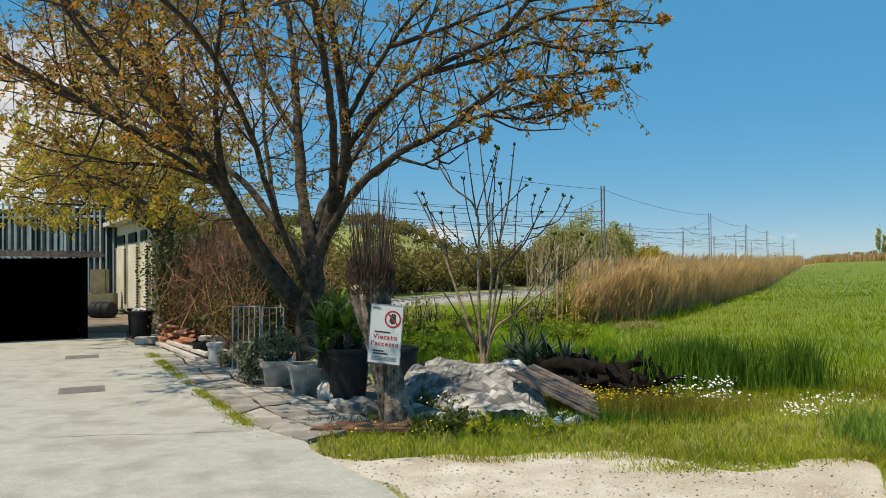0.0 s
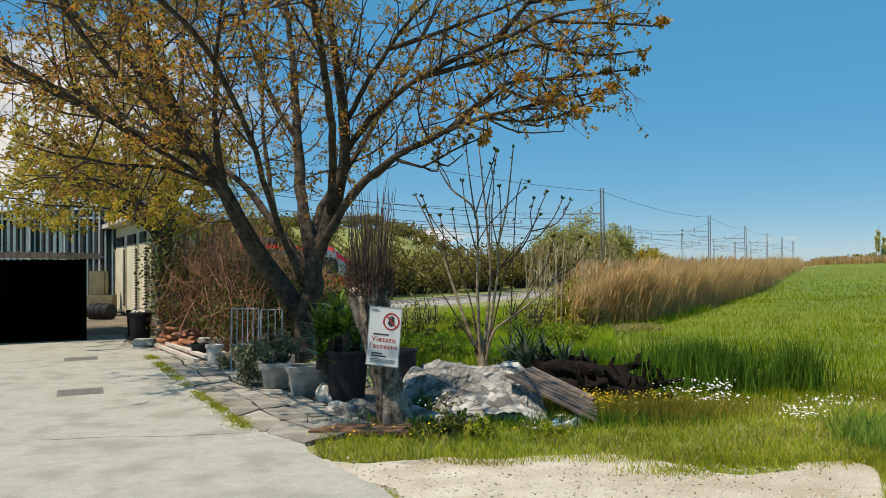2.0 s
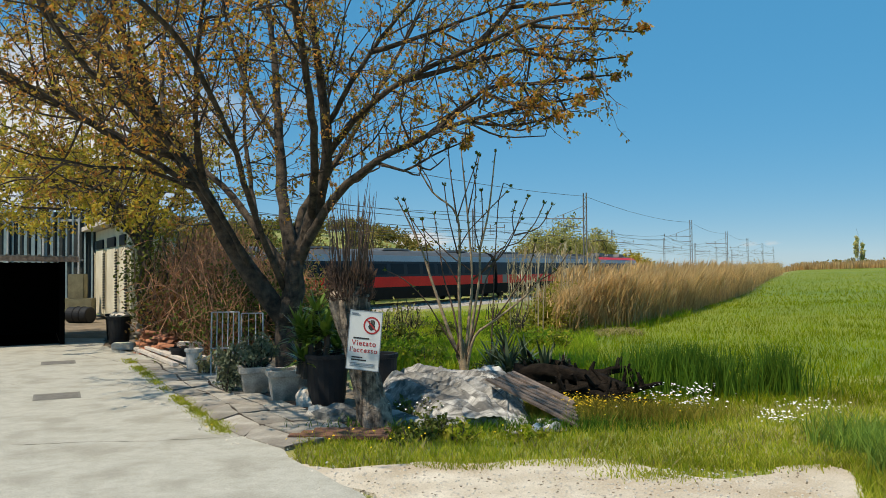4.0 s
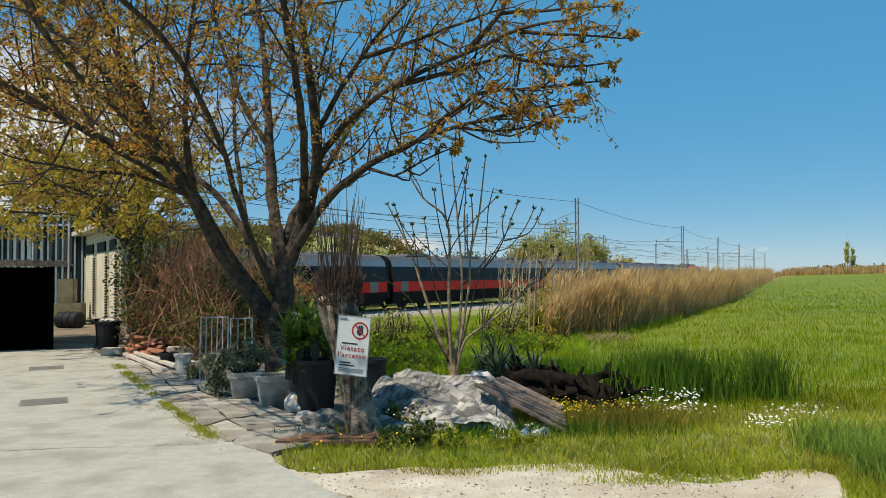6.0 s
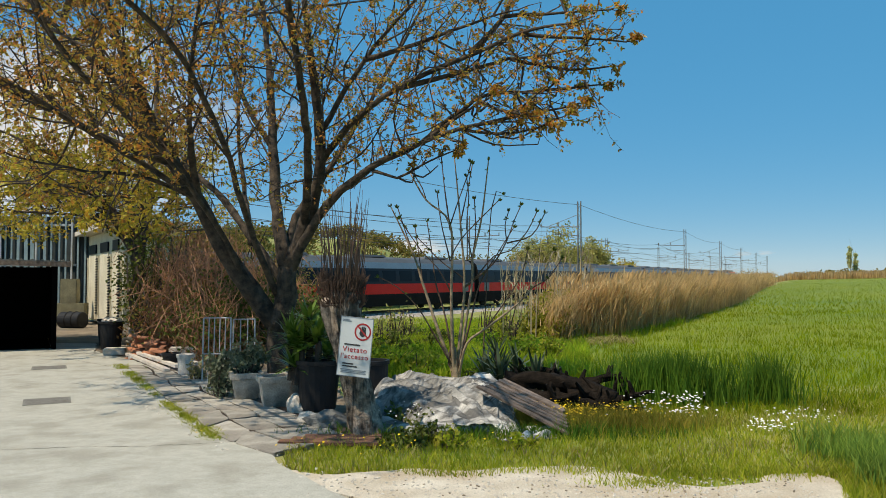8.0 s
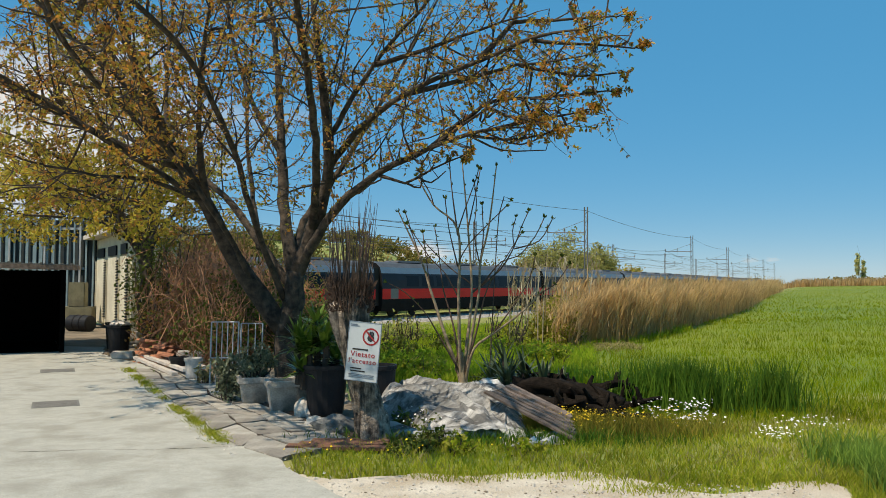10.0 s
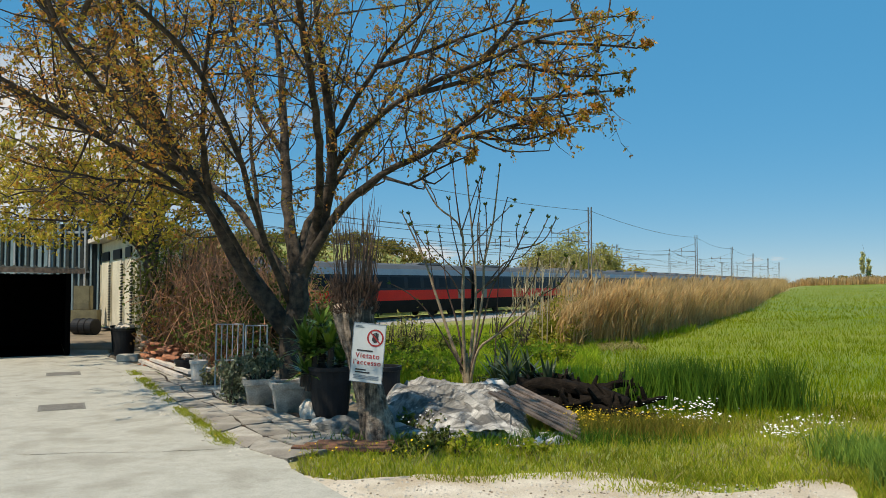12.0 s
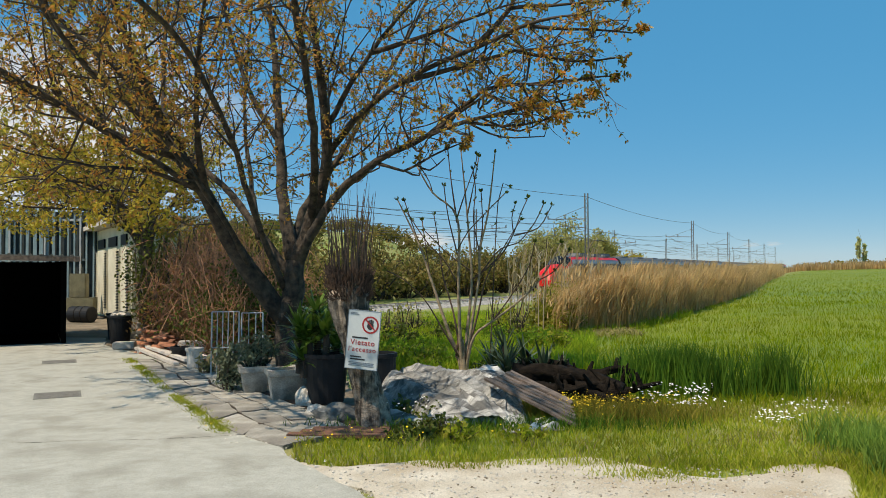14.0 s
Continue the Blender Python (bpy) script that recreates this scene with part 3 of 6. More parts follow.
def side_windows(t, y0, y1, pitch, width):
    """Single tinted panes on the dark band of both sides."""
    n = int((y1 - y0) / pitch)
    for k in range(n):
        yc = (y0 + y1) / 2 + (k - (n - 1) / 2) * pitch
        for sg in (-1, 1):
            m = MB()
            (a, za), (b, zb) = (1.442, 2.12), (1.372, 2.86)
            q = [(sg * a, yc - width / 2, za), (sg * a, yc + width / 2, za), (sg * b, yc + width / 2, zb), (sg * b, yc - width / 2, zb)]
            m.quad(*(q if sg < 0 else q[::-1]))
            for p0, p1 in ((0, 1), (1, 2), (2, 3), (3, 0)):
                inner = [(q[i_][0] - sg * 0.03, q[i_][1], q[i_][2]) for i_ in (p0, p1)]
                m.quad(q[p0], inner[0], inner[1], q[p1])
            part("window", m, M_T_GLASS, t, "tinted window pane")


def coach(label):
    t, y0, y1 = car_base("passenger_coach", 25.6, label)
    part("skirt", strip(0, 1, y0, y1), M_T_SKIRT, t)
    part("lower_panel", strip(1, 2, y0, y1), M_T_SKIRT, t)
    part("red_stripe", strip(2, 3, y0, y1), M_T_RED, t, "red stripe")
    part("window_band", strip(3, 5, y0, y1), M_T_BAND, t, "dark blue window band")
    side_windows(t, y0 + 2.4, y1 - 2.4, 1.95, 1.5)
    part("upper_panel", strip(5, 6, y0, y1), M_T_GREY, t, "blue-grey upper panel")
    part("roof", strip(6, 9, y0, y1), M_T_ROOF, t, smooth=True)
    end_wall(t, y0)
    end_wall(t, y1)
    bl = MB()
    bl.box((0, y1 + 0.35, 2.1), (2.2, 0.9, 2.6))
    part("gangway_bellows", bl, M_T_UNDER, t)
    for sg in (-1, 1):
        for yd in (y0 + 1.4, y1 - 1.4):
            d = MB()
            d.box((sg * 1.435, yd, 1.62), (0.03, 0.9, 0.7))
            part("door", d, M_T_LOWER, t, "grey passenger door")
    for yv in (-8, 0, 8):
        r = MB()
        r.box((0, yv, 3.9), (1.3, 3.2, 0.14), None, 0.9)
        part("roof_unit", r, M_T_ROOF, t)
    under_gear(t, y0, y1)
    return t


def power_car(label):
    """A streamlined power car; its nose points along +y."""
    t, y0, y1 = car_base("power_car", 20.3, label)
    yn = y1 - 5.2
    part("skirt", strip(0, 1, y0, yn), M_T_SKIRT, t)
    part("lower_panel", strip(1, 2, y0, yn), M_T_LOWER, t, "grey lower panel")
    part("red_stripe", strip(2, 3, y0, yn), M_T_RED, t, "red stripe")
    part("window_band", strip(3, 5, y0, yn), M_T_BAND, t, "dark side band")
    side_windows(t, y0 + 1.0, yn - 1.2, 3.1, 2.5)
    part("upper_panel", strip(5, 6, y0, yn), M_T_GREY, t, "grey-blue upper panel")
    part("roof_edge", strip(6, 7, y0, yn, 0.01), M_T_RED, t, "red roof edge")
    part("roof", strip(7, 9, y0, yn), M_T_ROOF, t, smooth=True)
    end_wall(t, y0)
    # nose: a raked windscreen, then a long bonnet that drops to the bumper
    secs = [(0.0, 1.0, 1.0), (0.9, 0.99, 0.985), (2.5, 0.96, 0.735), (3.4, 0.91, 0.655), (4.3, 0.82, 0.55), (4.95, 0.68, 0.42), (5.3, 0.5, 0.27)]

    def sec(k):
        d, w, h = secs[k]
        return [(a * w, yn + d, 0.42 + (z - 0.42) * h) for a, z in SIDE]
    nose, glass, roof = MB(), MB(), MB()
    low, side, flash = ({1: MB(), -1: MB()} for _ in range(3))
    for k in range(len(secs) - 1):
        A, B = sec(k), sec(k + 1)
        for i in range(len(SIDE) - 1):
            for sg in (1, -1):
                q = [(sg * A[i][0], A[i][1], A[i][2]), (sg * B[i][0], B[i][1], B[i][2]), (sg * B[i + 1][0], B[i + 1][1], B[i + 1][2]), (sg * A[i + 1][0], A[i + 1][1], A[i + 1][2])]
                q = q if sg > 0 else q[::-1]
                if k == 1 and i >= 6:
                    glass.quad(*q)
                elif k == 0 and i >= 7:
                    roof.quad(*q)
                elif i == 0:
                    low[sg].quad(*q)
                elif k == 0 and 3 <= i <= 4:
                    side[sg].quad(*q)
                elif (k, i) in ((0, 5), (1, 3), (1, 4), (2, 3), (3, 2), (4, 2)):
                    flash[sg].quad(*q)
                else:
                    nose.quad(*q)
    tip = sec(len(secs) - 1)
    nose.poly([(a, y, z) for a, y, z in tip] + [(-a, y, z) for a, y, z in tip[-2::-1]])
    part("nose", nose, M_T_RED, t, "glossy red streamlined nose", smooth=True)
    part("windscreen", glass, M_T_GLASS, t, "dark raked windscreen")
    part("cab_roof", roof, M_T_ROOF, t, smooth=True)
    for sg in (1, -1):
        part("nose_skirt", low[sg], M_T_SKIRT, t)
        part("cab_side", side[sg], M_T_BAND, t, "dark cab side window")
        part("side_flash", flash[sg], M_T_CAB, t, "grey sweep along the nose")
    for sg in (-1, 1):
        h = MB()
        h.box((sg * 0.78, yn + 4.72, 1.28), (0.5, 0.2, 0.15), Matrix.Rotation(radians(-30 * sg), 3, 'Z'))
        part("headlight", h, M_LAMP, t, "clear headlight cluster")
    bump = MB()
    bump.box((0, yn + 5.2, 0.62), (1.3, 0.22, 0.3), None, 0.9)
    part("bumper", bump, M_T_SKIRT, t)
    for yy, hh in ((y0 + 2.5, 0.35), (y0 + 6, 0.25), (y0 + 10.5, 0.3)):
        r = MB()
        r.box((0, yy, 3.86 + hh / 2), (1.5, 2.2, hh), None, 0.85)
        part("roof_equipment", r, M_T_ROOF, t)
    pan = MB()
    yb = y0 + 4.2
    for sx in (-0.5, 0.5):
        pan.tube([(sx, yb, 4.0), (sx * 0.7, yb + 1.7, 4.75), (sx * 0.6, yb + 0.1, 5.65)], [0.04, 0.04, 0.03], 5)
    pan.tube([(-0.9, yb + 0.1, 5.62), (-0.6, yb + 0.1, 5.7), (0.6, yb + 0.1, 5.7), (0.9, yb + 0.1, 5.62)], [0.05] * 4, 5)
    part("pantograph", pan, M_T_UNDER, t, "raised pantograph")
    under_gear(t, y0, yn + 2)
    return t


lead_car = power_car("red-nosed power car leading the high-speed train")
rear_car = power_car("red-nosed power car at the rear of the train")
first_coach = coach("grey and dark blue coach with a red stripe")
COACHES = [first_coach] + [copy_thing(first_coach, pose(0, 0, 0)) for k in range(11)]

SPEED, TAIL_S, TAIL_T = 31.45, 5.7, 13.3


def car_pose(s, half, back=False):
    a, b = on_track(s - half), on_track(s + half)
    x, y = (a[0] + b[0]) / 2, (a[1] + b[1]) / 2
    th = math.degrees(math.atan2(b[0] - a[0], b[1] - a[1]))
    return pose(x, y, RAIL_Z, 0, 0, -th + (180 if back else 0))


def motions():
    times = [k * 0.5 for k in range(27)] + [13.2, 13.4, 13.6, 13.8, 13.9, 14.0]
    cars = [(rear_car, 10.15, 7.0, True)]
    o = 20.3
    for c in COACHES:
        cars.append((c, o + 12.8, 9.5, False))
        o += 25.6
    cars.append((lead_car, o + 10.15, 7.0, False))
    for c, off, half, back in cars:
        walk(c, [(t, car_pose(TAIL_S + SPEED * (t - TAIL_T) + off, half, back)) for t in times])


# ---- trees ----
def rvec(r):
    v = Vector((r.uniform(-1, 1), r.uniform(-1, 1), r.uniform(-1, 1)))
    return v.normalized() if v.length > 0.05 else Vector((0, 0, 1))


def smooth_path(nodes, step=0.25):
    """A curve through the nodes."""
    P = [Vector(p) for p in nodes]
    P = [P[0] * 2 - P[1]] + P + [P[-1] * 2 - P[-2]]
    out = []
    for i in range(1, len(P) - 2):
        n = max(2, int((P[i + 1] - P[i]).length / step))
        for j in range(n):
            t = j / n
            a, b, c, d = P[i - 1], P[i], P[i + 1], P[i + 2]
            out.append(0.5 * ((2 * b) + (c - a) * t + (2 * a - 5 * b + 4 * c - d) * t * t + (3 * b - a - 3 * c + d) * t ** 3))
    out.append(P[-2])
    return out


def sprout(wood, leaves, p, d, length, rad, level, r, leafy, size, droop=0.0, bunch=3, low=None):
    """A side branch with its own side twigs and leaves."""
    n = max(3, int(length / 0.16))
    pts, q, dd = [p], p.copy(), d.normalized()
    for i in range(n):
        dd = (dd + rvec(r) * 0.22 + Vector((0, 0, 0.05 - droop))).normalized()
        if low is not None and q.z < low:
            dd = Vector((dd.x, dd.y, abs(dd.z) + 0.25)).normalized()
        q = q + dd * (length / n)
        pts.append(q.copy())
    wood.tube(pts, [rad * (1 - 0.75 * i / n) for i in range(n + 1)], 5 if level == 2 else 3, cap=False)
    if level > 0:
        for i in range(1, n + 1):
            if r.random() < (0.85 if level == 1 else 0.75):
                dn = (pts[i] - pts[i - 1]).normalized()
                side = (dn * 0.55 + rvec(r) * 0.9).normalized()
                sprout(wood, leaves, pts[i], side, length * r.uniform(0.28, 0.5) * (1 if level == 2 else 0.8), max(rad * 0.45, 0.004), level - 1, r, leafy, size, droop, bunch, low)
    if level <= 1 and leafy:
        for i in range(1, n + 1):
            if r.random() < leafy:
                for k in range(r.randint(1, bunch)):
                    ld = (rvec(r) + Vector((0, 0, -0.35)) + (pts[i] - pts[i - 1]).normalized() * 0.5)
                    leaves.leaf(pts[i] + rvec(r) * 0.03, ld, rvec(r), size * r.uniform(0.6, 1.25), 0.55)


def tree(name, base, limbs, label, leaf_m, seed, leafy=0.8, size=0.075, bark=M_BARK, second=(0.9, 1.9), from_u=0.35, gap=0.22, bunch=3, sides=10, droop=0.0, group="", boughs=8, floor=None):
    r = random.Random(seed)
    t = thing(name, base, label, "tree", group)
    o = Vector(base)
    trunk, wood, leaves = MB(), MB(), MB()
    for nodes, r0, r1 in limbs:
        path = smooth_path([Vector(p) - o for p in nodes])
        n = len(path)
        trunk.tube([p + rvec(r) * 0.012 for p in path], [r0 + (r1 - r0) * (i / (n - 1)) ** 0.8 for i in range(n)], sides, wob=0.25)
        if r1 > 0.06:
            continue
        short = 0.28 if r0 < 0.034 else 1.0
        outer = path[-1].x > 2.2
        low = 3.3 if short < 1 or outer else floor
        total = sum((path[i + 1] - path[i]).length for i in range(n - 1))
        run, nxt = 0.0, total * from_u
        for i in range(n - 1):
            run += (path[i + 1] - path[i]).length
            if run >= nxt:
                nxt = run + gap * r.uniform(0.5, 1.5) * (0.6 if short < 1 else 1.35 if outer else 1.0)
                dn = (path[i + 1] - path[i]).normalized()
                u = run / total
                side = (dn * 0.7 + rvec(r) * 0.9 + Vector((0, 0, 0.15))).normalized()
                sprout(wood, leaves, path[i + 1], side, r.uniform(*second) * (1.15 - 0.5 * u) * short, 0.016 * (1.1 - 0.6 * u), 2, r, leafy, size, droop, bunch, low)
        sprout(wood, leaves, path[-1], path[-1] - path[-2], second[0] * short, r1, 2, r, leafy, size, droop, bunch, low)
        for k in range(boughs if r0 > 0.055 else boughs // 2 if short == 1 else 2):
            i = int(n * r.uniform(0.3, 0.95))
            dn = (path[i] - path[i - 1]).normalized()
            sd = (dn * 0.6 + rvec(r) + Vector((0, 0, 0.25))).normalized()
            ln = r.uniform(1.2, 2.3) * (0.45 * short if outer else short if r0 > 0.055 else 0.55 * short)
            q = [path[i], path[i] + sd * ln * 0.5 + rvec(r) * 0.15, path[i] + sd * ln + Vector((0, 0, 0.2)) + rvec(r) * 0.25]
            bp = smooth_path(q, 0.16)
            wood.tube(bp, [0.018 * (1 - 0.7 * j / len(bp)) for j in range(len(bp))], 5, cap=False)
            for j in range(2, len(bp)):
                if r.random() < (0.5 if outer else 0.8):
                    sprout(wood, leaves, bp[j], (sd * 0.4 + rvec(r)).normalized(), r.uniform(0.35, 0.8), 0.008, 1, r, leafy, size, droop, bunch, low)
    part("trunk", trunk, bark, t, smooth=True)
    part("branchwork", wood, M_TWIG if bark is M_BARK else bark, t)
    if leaves.f:
        part("crown", leaves, leaf_m, t, kind="stuff")
    return t


def main_tree():
    D = 12.5
    U = up
    limbs = [
        ([U(495, 672, D), U(492, 610, D), U(487, 560, D)], 0.21, 0.18),
        ([U(487, 575, D), U(440, 510, D - .1), U(385, 430, D - .3), U(345, 350, D - .6), U(300, 285, D - .9), U(240, 170, D - 1.3), U(190, 40, D - 1.6), U(150, -120, D - 2)], 0.17, 0.03),
        ([U(492, 580, D), U(503, 520, D), U(505, 470, D)], 0.2, 0.15),
        ([U(500, 500, D), U(440, 420, D + .3), U(390, 350, D + .7), U(320, 290, D + 1.2), U(210, 235, D + 1.7), U(100, 180, D + 2.2), U(0, 140, D + 2.5)], 0.075, 0.015),
        ([U(505, 480, D), U(535, 395, D), U(560, 310, D - .2), U(562, 230, D - .4), U(545, 100, D - .7), U(525, -60, D - 1)], 0.14, 0.03),
        ([U(508, 470, D), U(575, 360, D - .3), U(650, 295, D - .8), U(740, 250, D - 1.2), U(810, 224, D - 1.6), U(860, 212, D - 1.8)], 0.09, 0.02),
        ([U(700, 150, D - 1), U(840, 115, D - 1.4), U(900, 98, D - 1.8), U(950, 92, D - 2.0)], 0.045, 0.015),
        ([U(830, 90, D - 1.5), U(890, 20, D - 1.5), U(920, -60, D - 1.5)], 0.05, 0.015),
        ([U(740, 250, D - 1.2), U(840, 170, D - 1.5), U(890, 158, D - 1.7), U(925, 158, D - 1.9)], 0.045, 0.015),
        ([U(560, 290, D - .2), U(610, 220, D - .5), U(700, 150, D - 1), U(830, 90, D - 1.5), U(920, 52, D - 2), U(960, 40, D - 2.2)], 0.06, 0.02),
        ([U(502, 470, D), U(485, 370, D + .4), U(478, 260, D + .7), U(470, 120, D + 1.1), U(450, -50, D + 1.5)], 0.12, 0.03),
        ([U(500, 470, D), U(520, 380, D + .6), U(600, 260, D + 1.3), U(680, 120, D + 2), U(760, -30, D + 2.4)], 0.07, 0.02),
        ([U(300, 285, D - .9), U(200, 250, D - 1.5), U(90, 190, D - 2), U(-40, 120, D - 2.3)], 0.06, 0.02),
        ([U(345, 350, D - .6), U(330, 240, D - 1.2), U(330, 110, D - 1.9), U(350, -40, D - 2.4)], 0.06, 0.02),
        ([U(562, 230, D - .4), U(640, 100, D - .8), U(740, -20, D - 1.2)], 0.05, 0.02),
        # Next seven limbs, mostly out of view, are added to dapple paving and heap.
        ([U(487, 520, D), U(430, 380, D - .9), U(390, 250, D - 1.8), (-3.2, 9.3, 4.3), (-3.6, 7.6, 4.8), (-3.3, 5.8, 5.2)], 0.055, 0.02),
        ([(-3.5, 8.0, 4.7), (-3.2, 6.5, 5.1), (-2.6, 5.3, 5.4)], 0.035, 0.02),
        ([(-4.0, 8.2, 4.3), (-3.4, 7.4, 4.7), (-2.8, 6.8, 5.0)], 0.035, 0.02),
        ([(-4.3, 9.2, 4.0), (-4.5, 8.6, 4.5), (-4.4, 8.0, 5.0)], 0.035, 0.02),
        ([U(535, 395, D), U(540, 260, D - 1.2), (-1.9, 9.8, 4.6), (-1.8, 7.8, 5.4), (-1.7, 5.9, 5.7)], 0.07, 0.02),
        ([U(345, 350, D - .6), (-4.4, 10.8, 3.3), (-4.9, 9.6, 3.7), (-5.6, 8.6, 4.2)], 0.05, 0.02),
        ([U(440, 510, D), U(380, 400, D - .8), (-3.9, 10.6, 3.4), (-4.3, 9.2, 4.0), (-4.1, 7.8, 4.4), (-3.6, 6.6, 4.7)], 0.045, 0.02),
        ([U(400, 440, D), U(330, 330, D + .6), U(250, 230, D + 1.0), U(180, 110, D + 1.2), U(120, -30, D + 1.3)], 0.07, 0.02),
        ([U(300, 285, D - .9), U(270, 200, D - .2), U(270, 90, D + .3), U(280, -40, D + .5)], 0.05, 0.02),
        ([U(478, 260, D + .7), U(430, 180, D + .9), U(390, 70, D + 1.2), U(370, -50, D + 1.3)], 0.05, 0.02),
        ([U(240, 170, D - 1.3), U(130, 80, D - 1.4), U(20, -30, D - 1.5)], 0.05, 0.02),
        ([U(440, 430, D), U(425, 320, D + .8), U(415, 220, D + 1.2), U(420, 100, D + 1.5), U(430, -20, D + 1.7)], 0.05, 0.015),
        ([U(345, 350, D - .6), U(250, 310, D - 1.2), U(150, 300, D - 1.7), U(50, 280, D - 2.1)], 0.04, 0.015),
        ([U(810, 224, D - 1.6), U(880, 232, D - 1.7), U(945, 222, D - 1.9), U(985, 205, D - 2)], 0.025, 0.010),
        ([U(860, 212, D - 1.8), U(960, 192, D - 1.9), U(1025, 178, D - 2)], 0.028, 0.010),
        ([U(922, 158, D - 1.88), U(1005, 150, D - 1.9), U(1062, 145, D - 2)], 0.028, 0.010),
        ([U(900, 98, D - 1.8), U(1005, 118, D - 2), U(1078, 112, D - 2.1)], 0.03, 0.010),
        ([U(920, 52, D - 2), U(1030, 62, D - 2.1), U(1108, 66, D - 2.2)], 0.03, 0.010),
        ([U(890, 20, D - 1.5), U(1000, 14, D - 1.8), U(1080, 8, D - 2)], 0.03, 0.010),
        ([U(840, 170, D - 1.5), U(880, 190, D - 1.9), U(930, 200, D - 2.2)], 0.028, 0.010),
        ([U(650, 295, D - .8), U(700, 310, D - 1), U(745, 285, D - 1.2), U(800, 262, D - 1.3)], 0.028, 0.010),
        ([U(740, 250, D - 1.2), U(800, 205, D - 1.5), U(870, 165, D - 1.8)], 0.033, 0.012),
        ([U(640, 100, D - .8), U(760, 60, D - 1.3), U(870, 20, D - 1.6)], 0.045, 0.015),
    ]
    b = at(494, 668)
    tree("broadleaf_tree", (b[0], b[1], 0), limbs, "spreading tree with dark trunk and coppery young spring leaves", M_LEAF, 3, leafy=0.75, size=0.066, gap=0.125, bunch=4, second=(0.7, 1.35), from_u=0.28, boughs=9, floor=2.3)


main_tree()


def left_tree():
    D = 19
    U = up
    limbs = [
        ([U(255, 640, D - 1), U(250, 540, D - 1), U(235, 440, D - 1)], 0.2, 0.14),
        ([U(235, 450, D - 1), U(180, 360, D - 1.3), U(100, 280, D - 1.6), U(20, 240, D - 1.6)], 0.12, 0.03),
        ([U(240, 460, D - 1), U(215, 330, D - .5), U(150, 200, D), U(90, 80, D)], 0.12, 0.03),
        ([U(240, 450, D - 1), U(260, 330, D), U(250, 200, D + .5), U(230, 60, D + 1)], 0.12, 0.03),
        ([U(235, 440, D - 1), U(290, 360, D), U(340, 300, D + 1)], 0.08, 0.03),
        ([U(240, 440, D - 1), U(160, 385, D - 2), U(90, 375, D - 2.6), U(20, 370, D - 3)], 0.045, 0.02),
        ([U(215, 330, D - .5), U(150, 310, D), U(60, 300, D + .5), U(-30, 290, D + .5)], 0.06, 0.02),
        ([U(230, 400, D - 2), U(170, 350, D - 3.4), U(110, 325, D - 4.2), U(30, 320, D - 4.6)], 0.045, 0.02),
        ([U(235, 420, D - 1.5), U(250, 370, D - 2.6), U(220, 345, D - 3.4), U(160, 345, D - 4)], 0.045, 0.02),
        ([U(180, 370, D - 1), U(110, 345, D - 1), U(40, 340, D - 1), U(-40, 340, D - 1)], 0.06, 0.02),
    ]
    b = up(255, 640, D - 1)
    tree("broadleaf_tree", (b.x, b.y, 0), [([p if k else Vector((p.x, p.y, -0.05)) for k, p in enumerate(n)], a, c) if i == 0 else (n, a, c) for i, (n, a, c) in enumerate(limbs)],
         "yellow-green leafed tree behind the shelter", M_LEAFY, 11, leafy=0.85, size=0.10, second=(1.0, 1.9), from_u=0.12, gap=0.13, droop=0.05, bunch=4, boughs=7, floor=2.5)


left_tree()


# ---- grass and reeds ----
def blades(name, xy, height, width, lean, material, label, category, seed, segs=2, jitter=0.4, z=None, parent=None, wind=(0.0, 0.0)):
    """Many tapering blades; xy: their feet."""
    r = np.random.default_rng(seed)
    n = len(xy)
    h = np.asarray(height) * r.uniform(1 - jitter, 1 + jitter, n)
    a = r.uniform(0, 2 * np.pi, n)
    b = r.uniform(0, 2 * np.pi, n)
    ln = lean * h * r.uniform(0.2, 1.0, n)
    w = width * r.uniform(0.7, 1.3, n)
    base = np.c_[xy, (hgt(xy[:, 0], xy[:, 1]) if z is None else z) - 0.01]
    sx = np.c_[np.cos(a), np.sin(a), np.zeros(n)] * (w / 2)[:, None]
    le = np.c_[np.cos(b) * ln + wind[0] * h, np.sin(b) * ln + wind[1] * h, np.zeros(n)]
    v = [base - sx, base + sx]
    up_ = np.c_[np.zeros(n), np.zeros(n), h]
    for k in range(1, segs):
        u = k / segs
        c = base + up_ * u + le * u * u
        v += [c - sx * (1 - 0.45 * u), c + sx * (1 - 0.45 * u)]
    v.append(base + up_ * 1.0 + le)
    nv = len(v)
    V = np.stack(v, 1).reshape(-1, 3)
    o = (np.arange(n) * nv)[:, None]
    F = []
    for k in range(segs - 1):
        i = 2 * k
        F += [np.c_[o + i, o + i + 1, o + i + 3], np.c_[o + i, o + i + 3, o + i + 2]]
    i = 2 * (segs - 1)
    F.append(np.c_[o + i, o + i + 1, o + nv - 1])
    me = tri_mesh(name, V, np.concatenate(F))
    if parent:
        return part(name, me, material, parent, kind="stuff")
    return single(name, me, material, label, category, kind="stuff")


def fan(n, d0, d1, s0, s1, seed, power=1.0):
    """Feet spread over a wedge of ground: distance d0 to d1 ahead, slope s0 to s1 across; denser near."""
    r = np.random.default_rng(seed)
    u = r.random(n) ** power
    d = d0 * (d1 / d0) ** u
    s = r.uniform(s0, s1, n)
    return np.c_[s * d, d]


def keep(xy, scale, thr, seed=0):
    k = np.array([noise.noise(Vector((p[0] * scale, p[1] * scale, seed * 7.3))) for p in xy])
    return xy[k > thr]


def in_field(xy):
    return xy[xy[:, 0] > reed_x(xy[:, 1]) - 0.2]


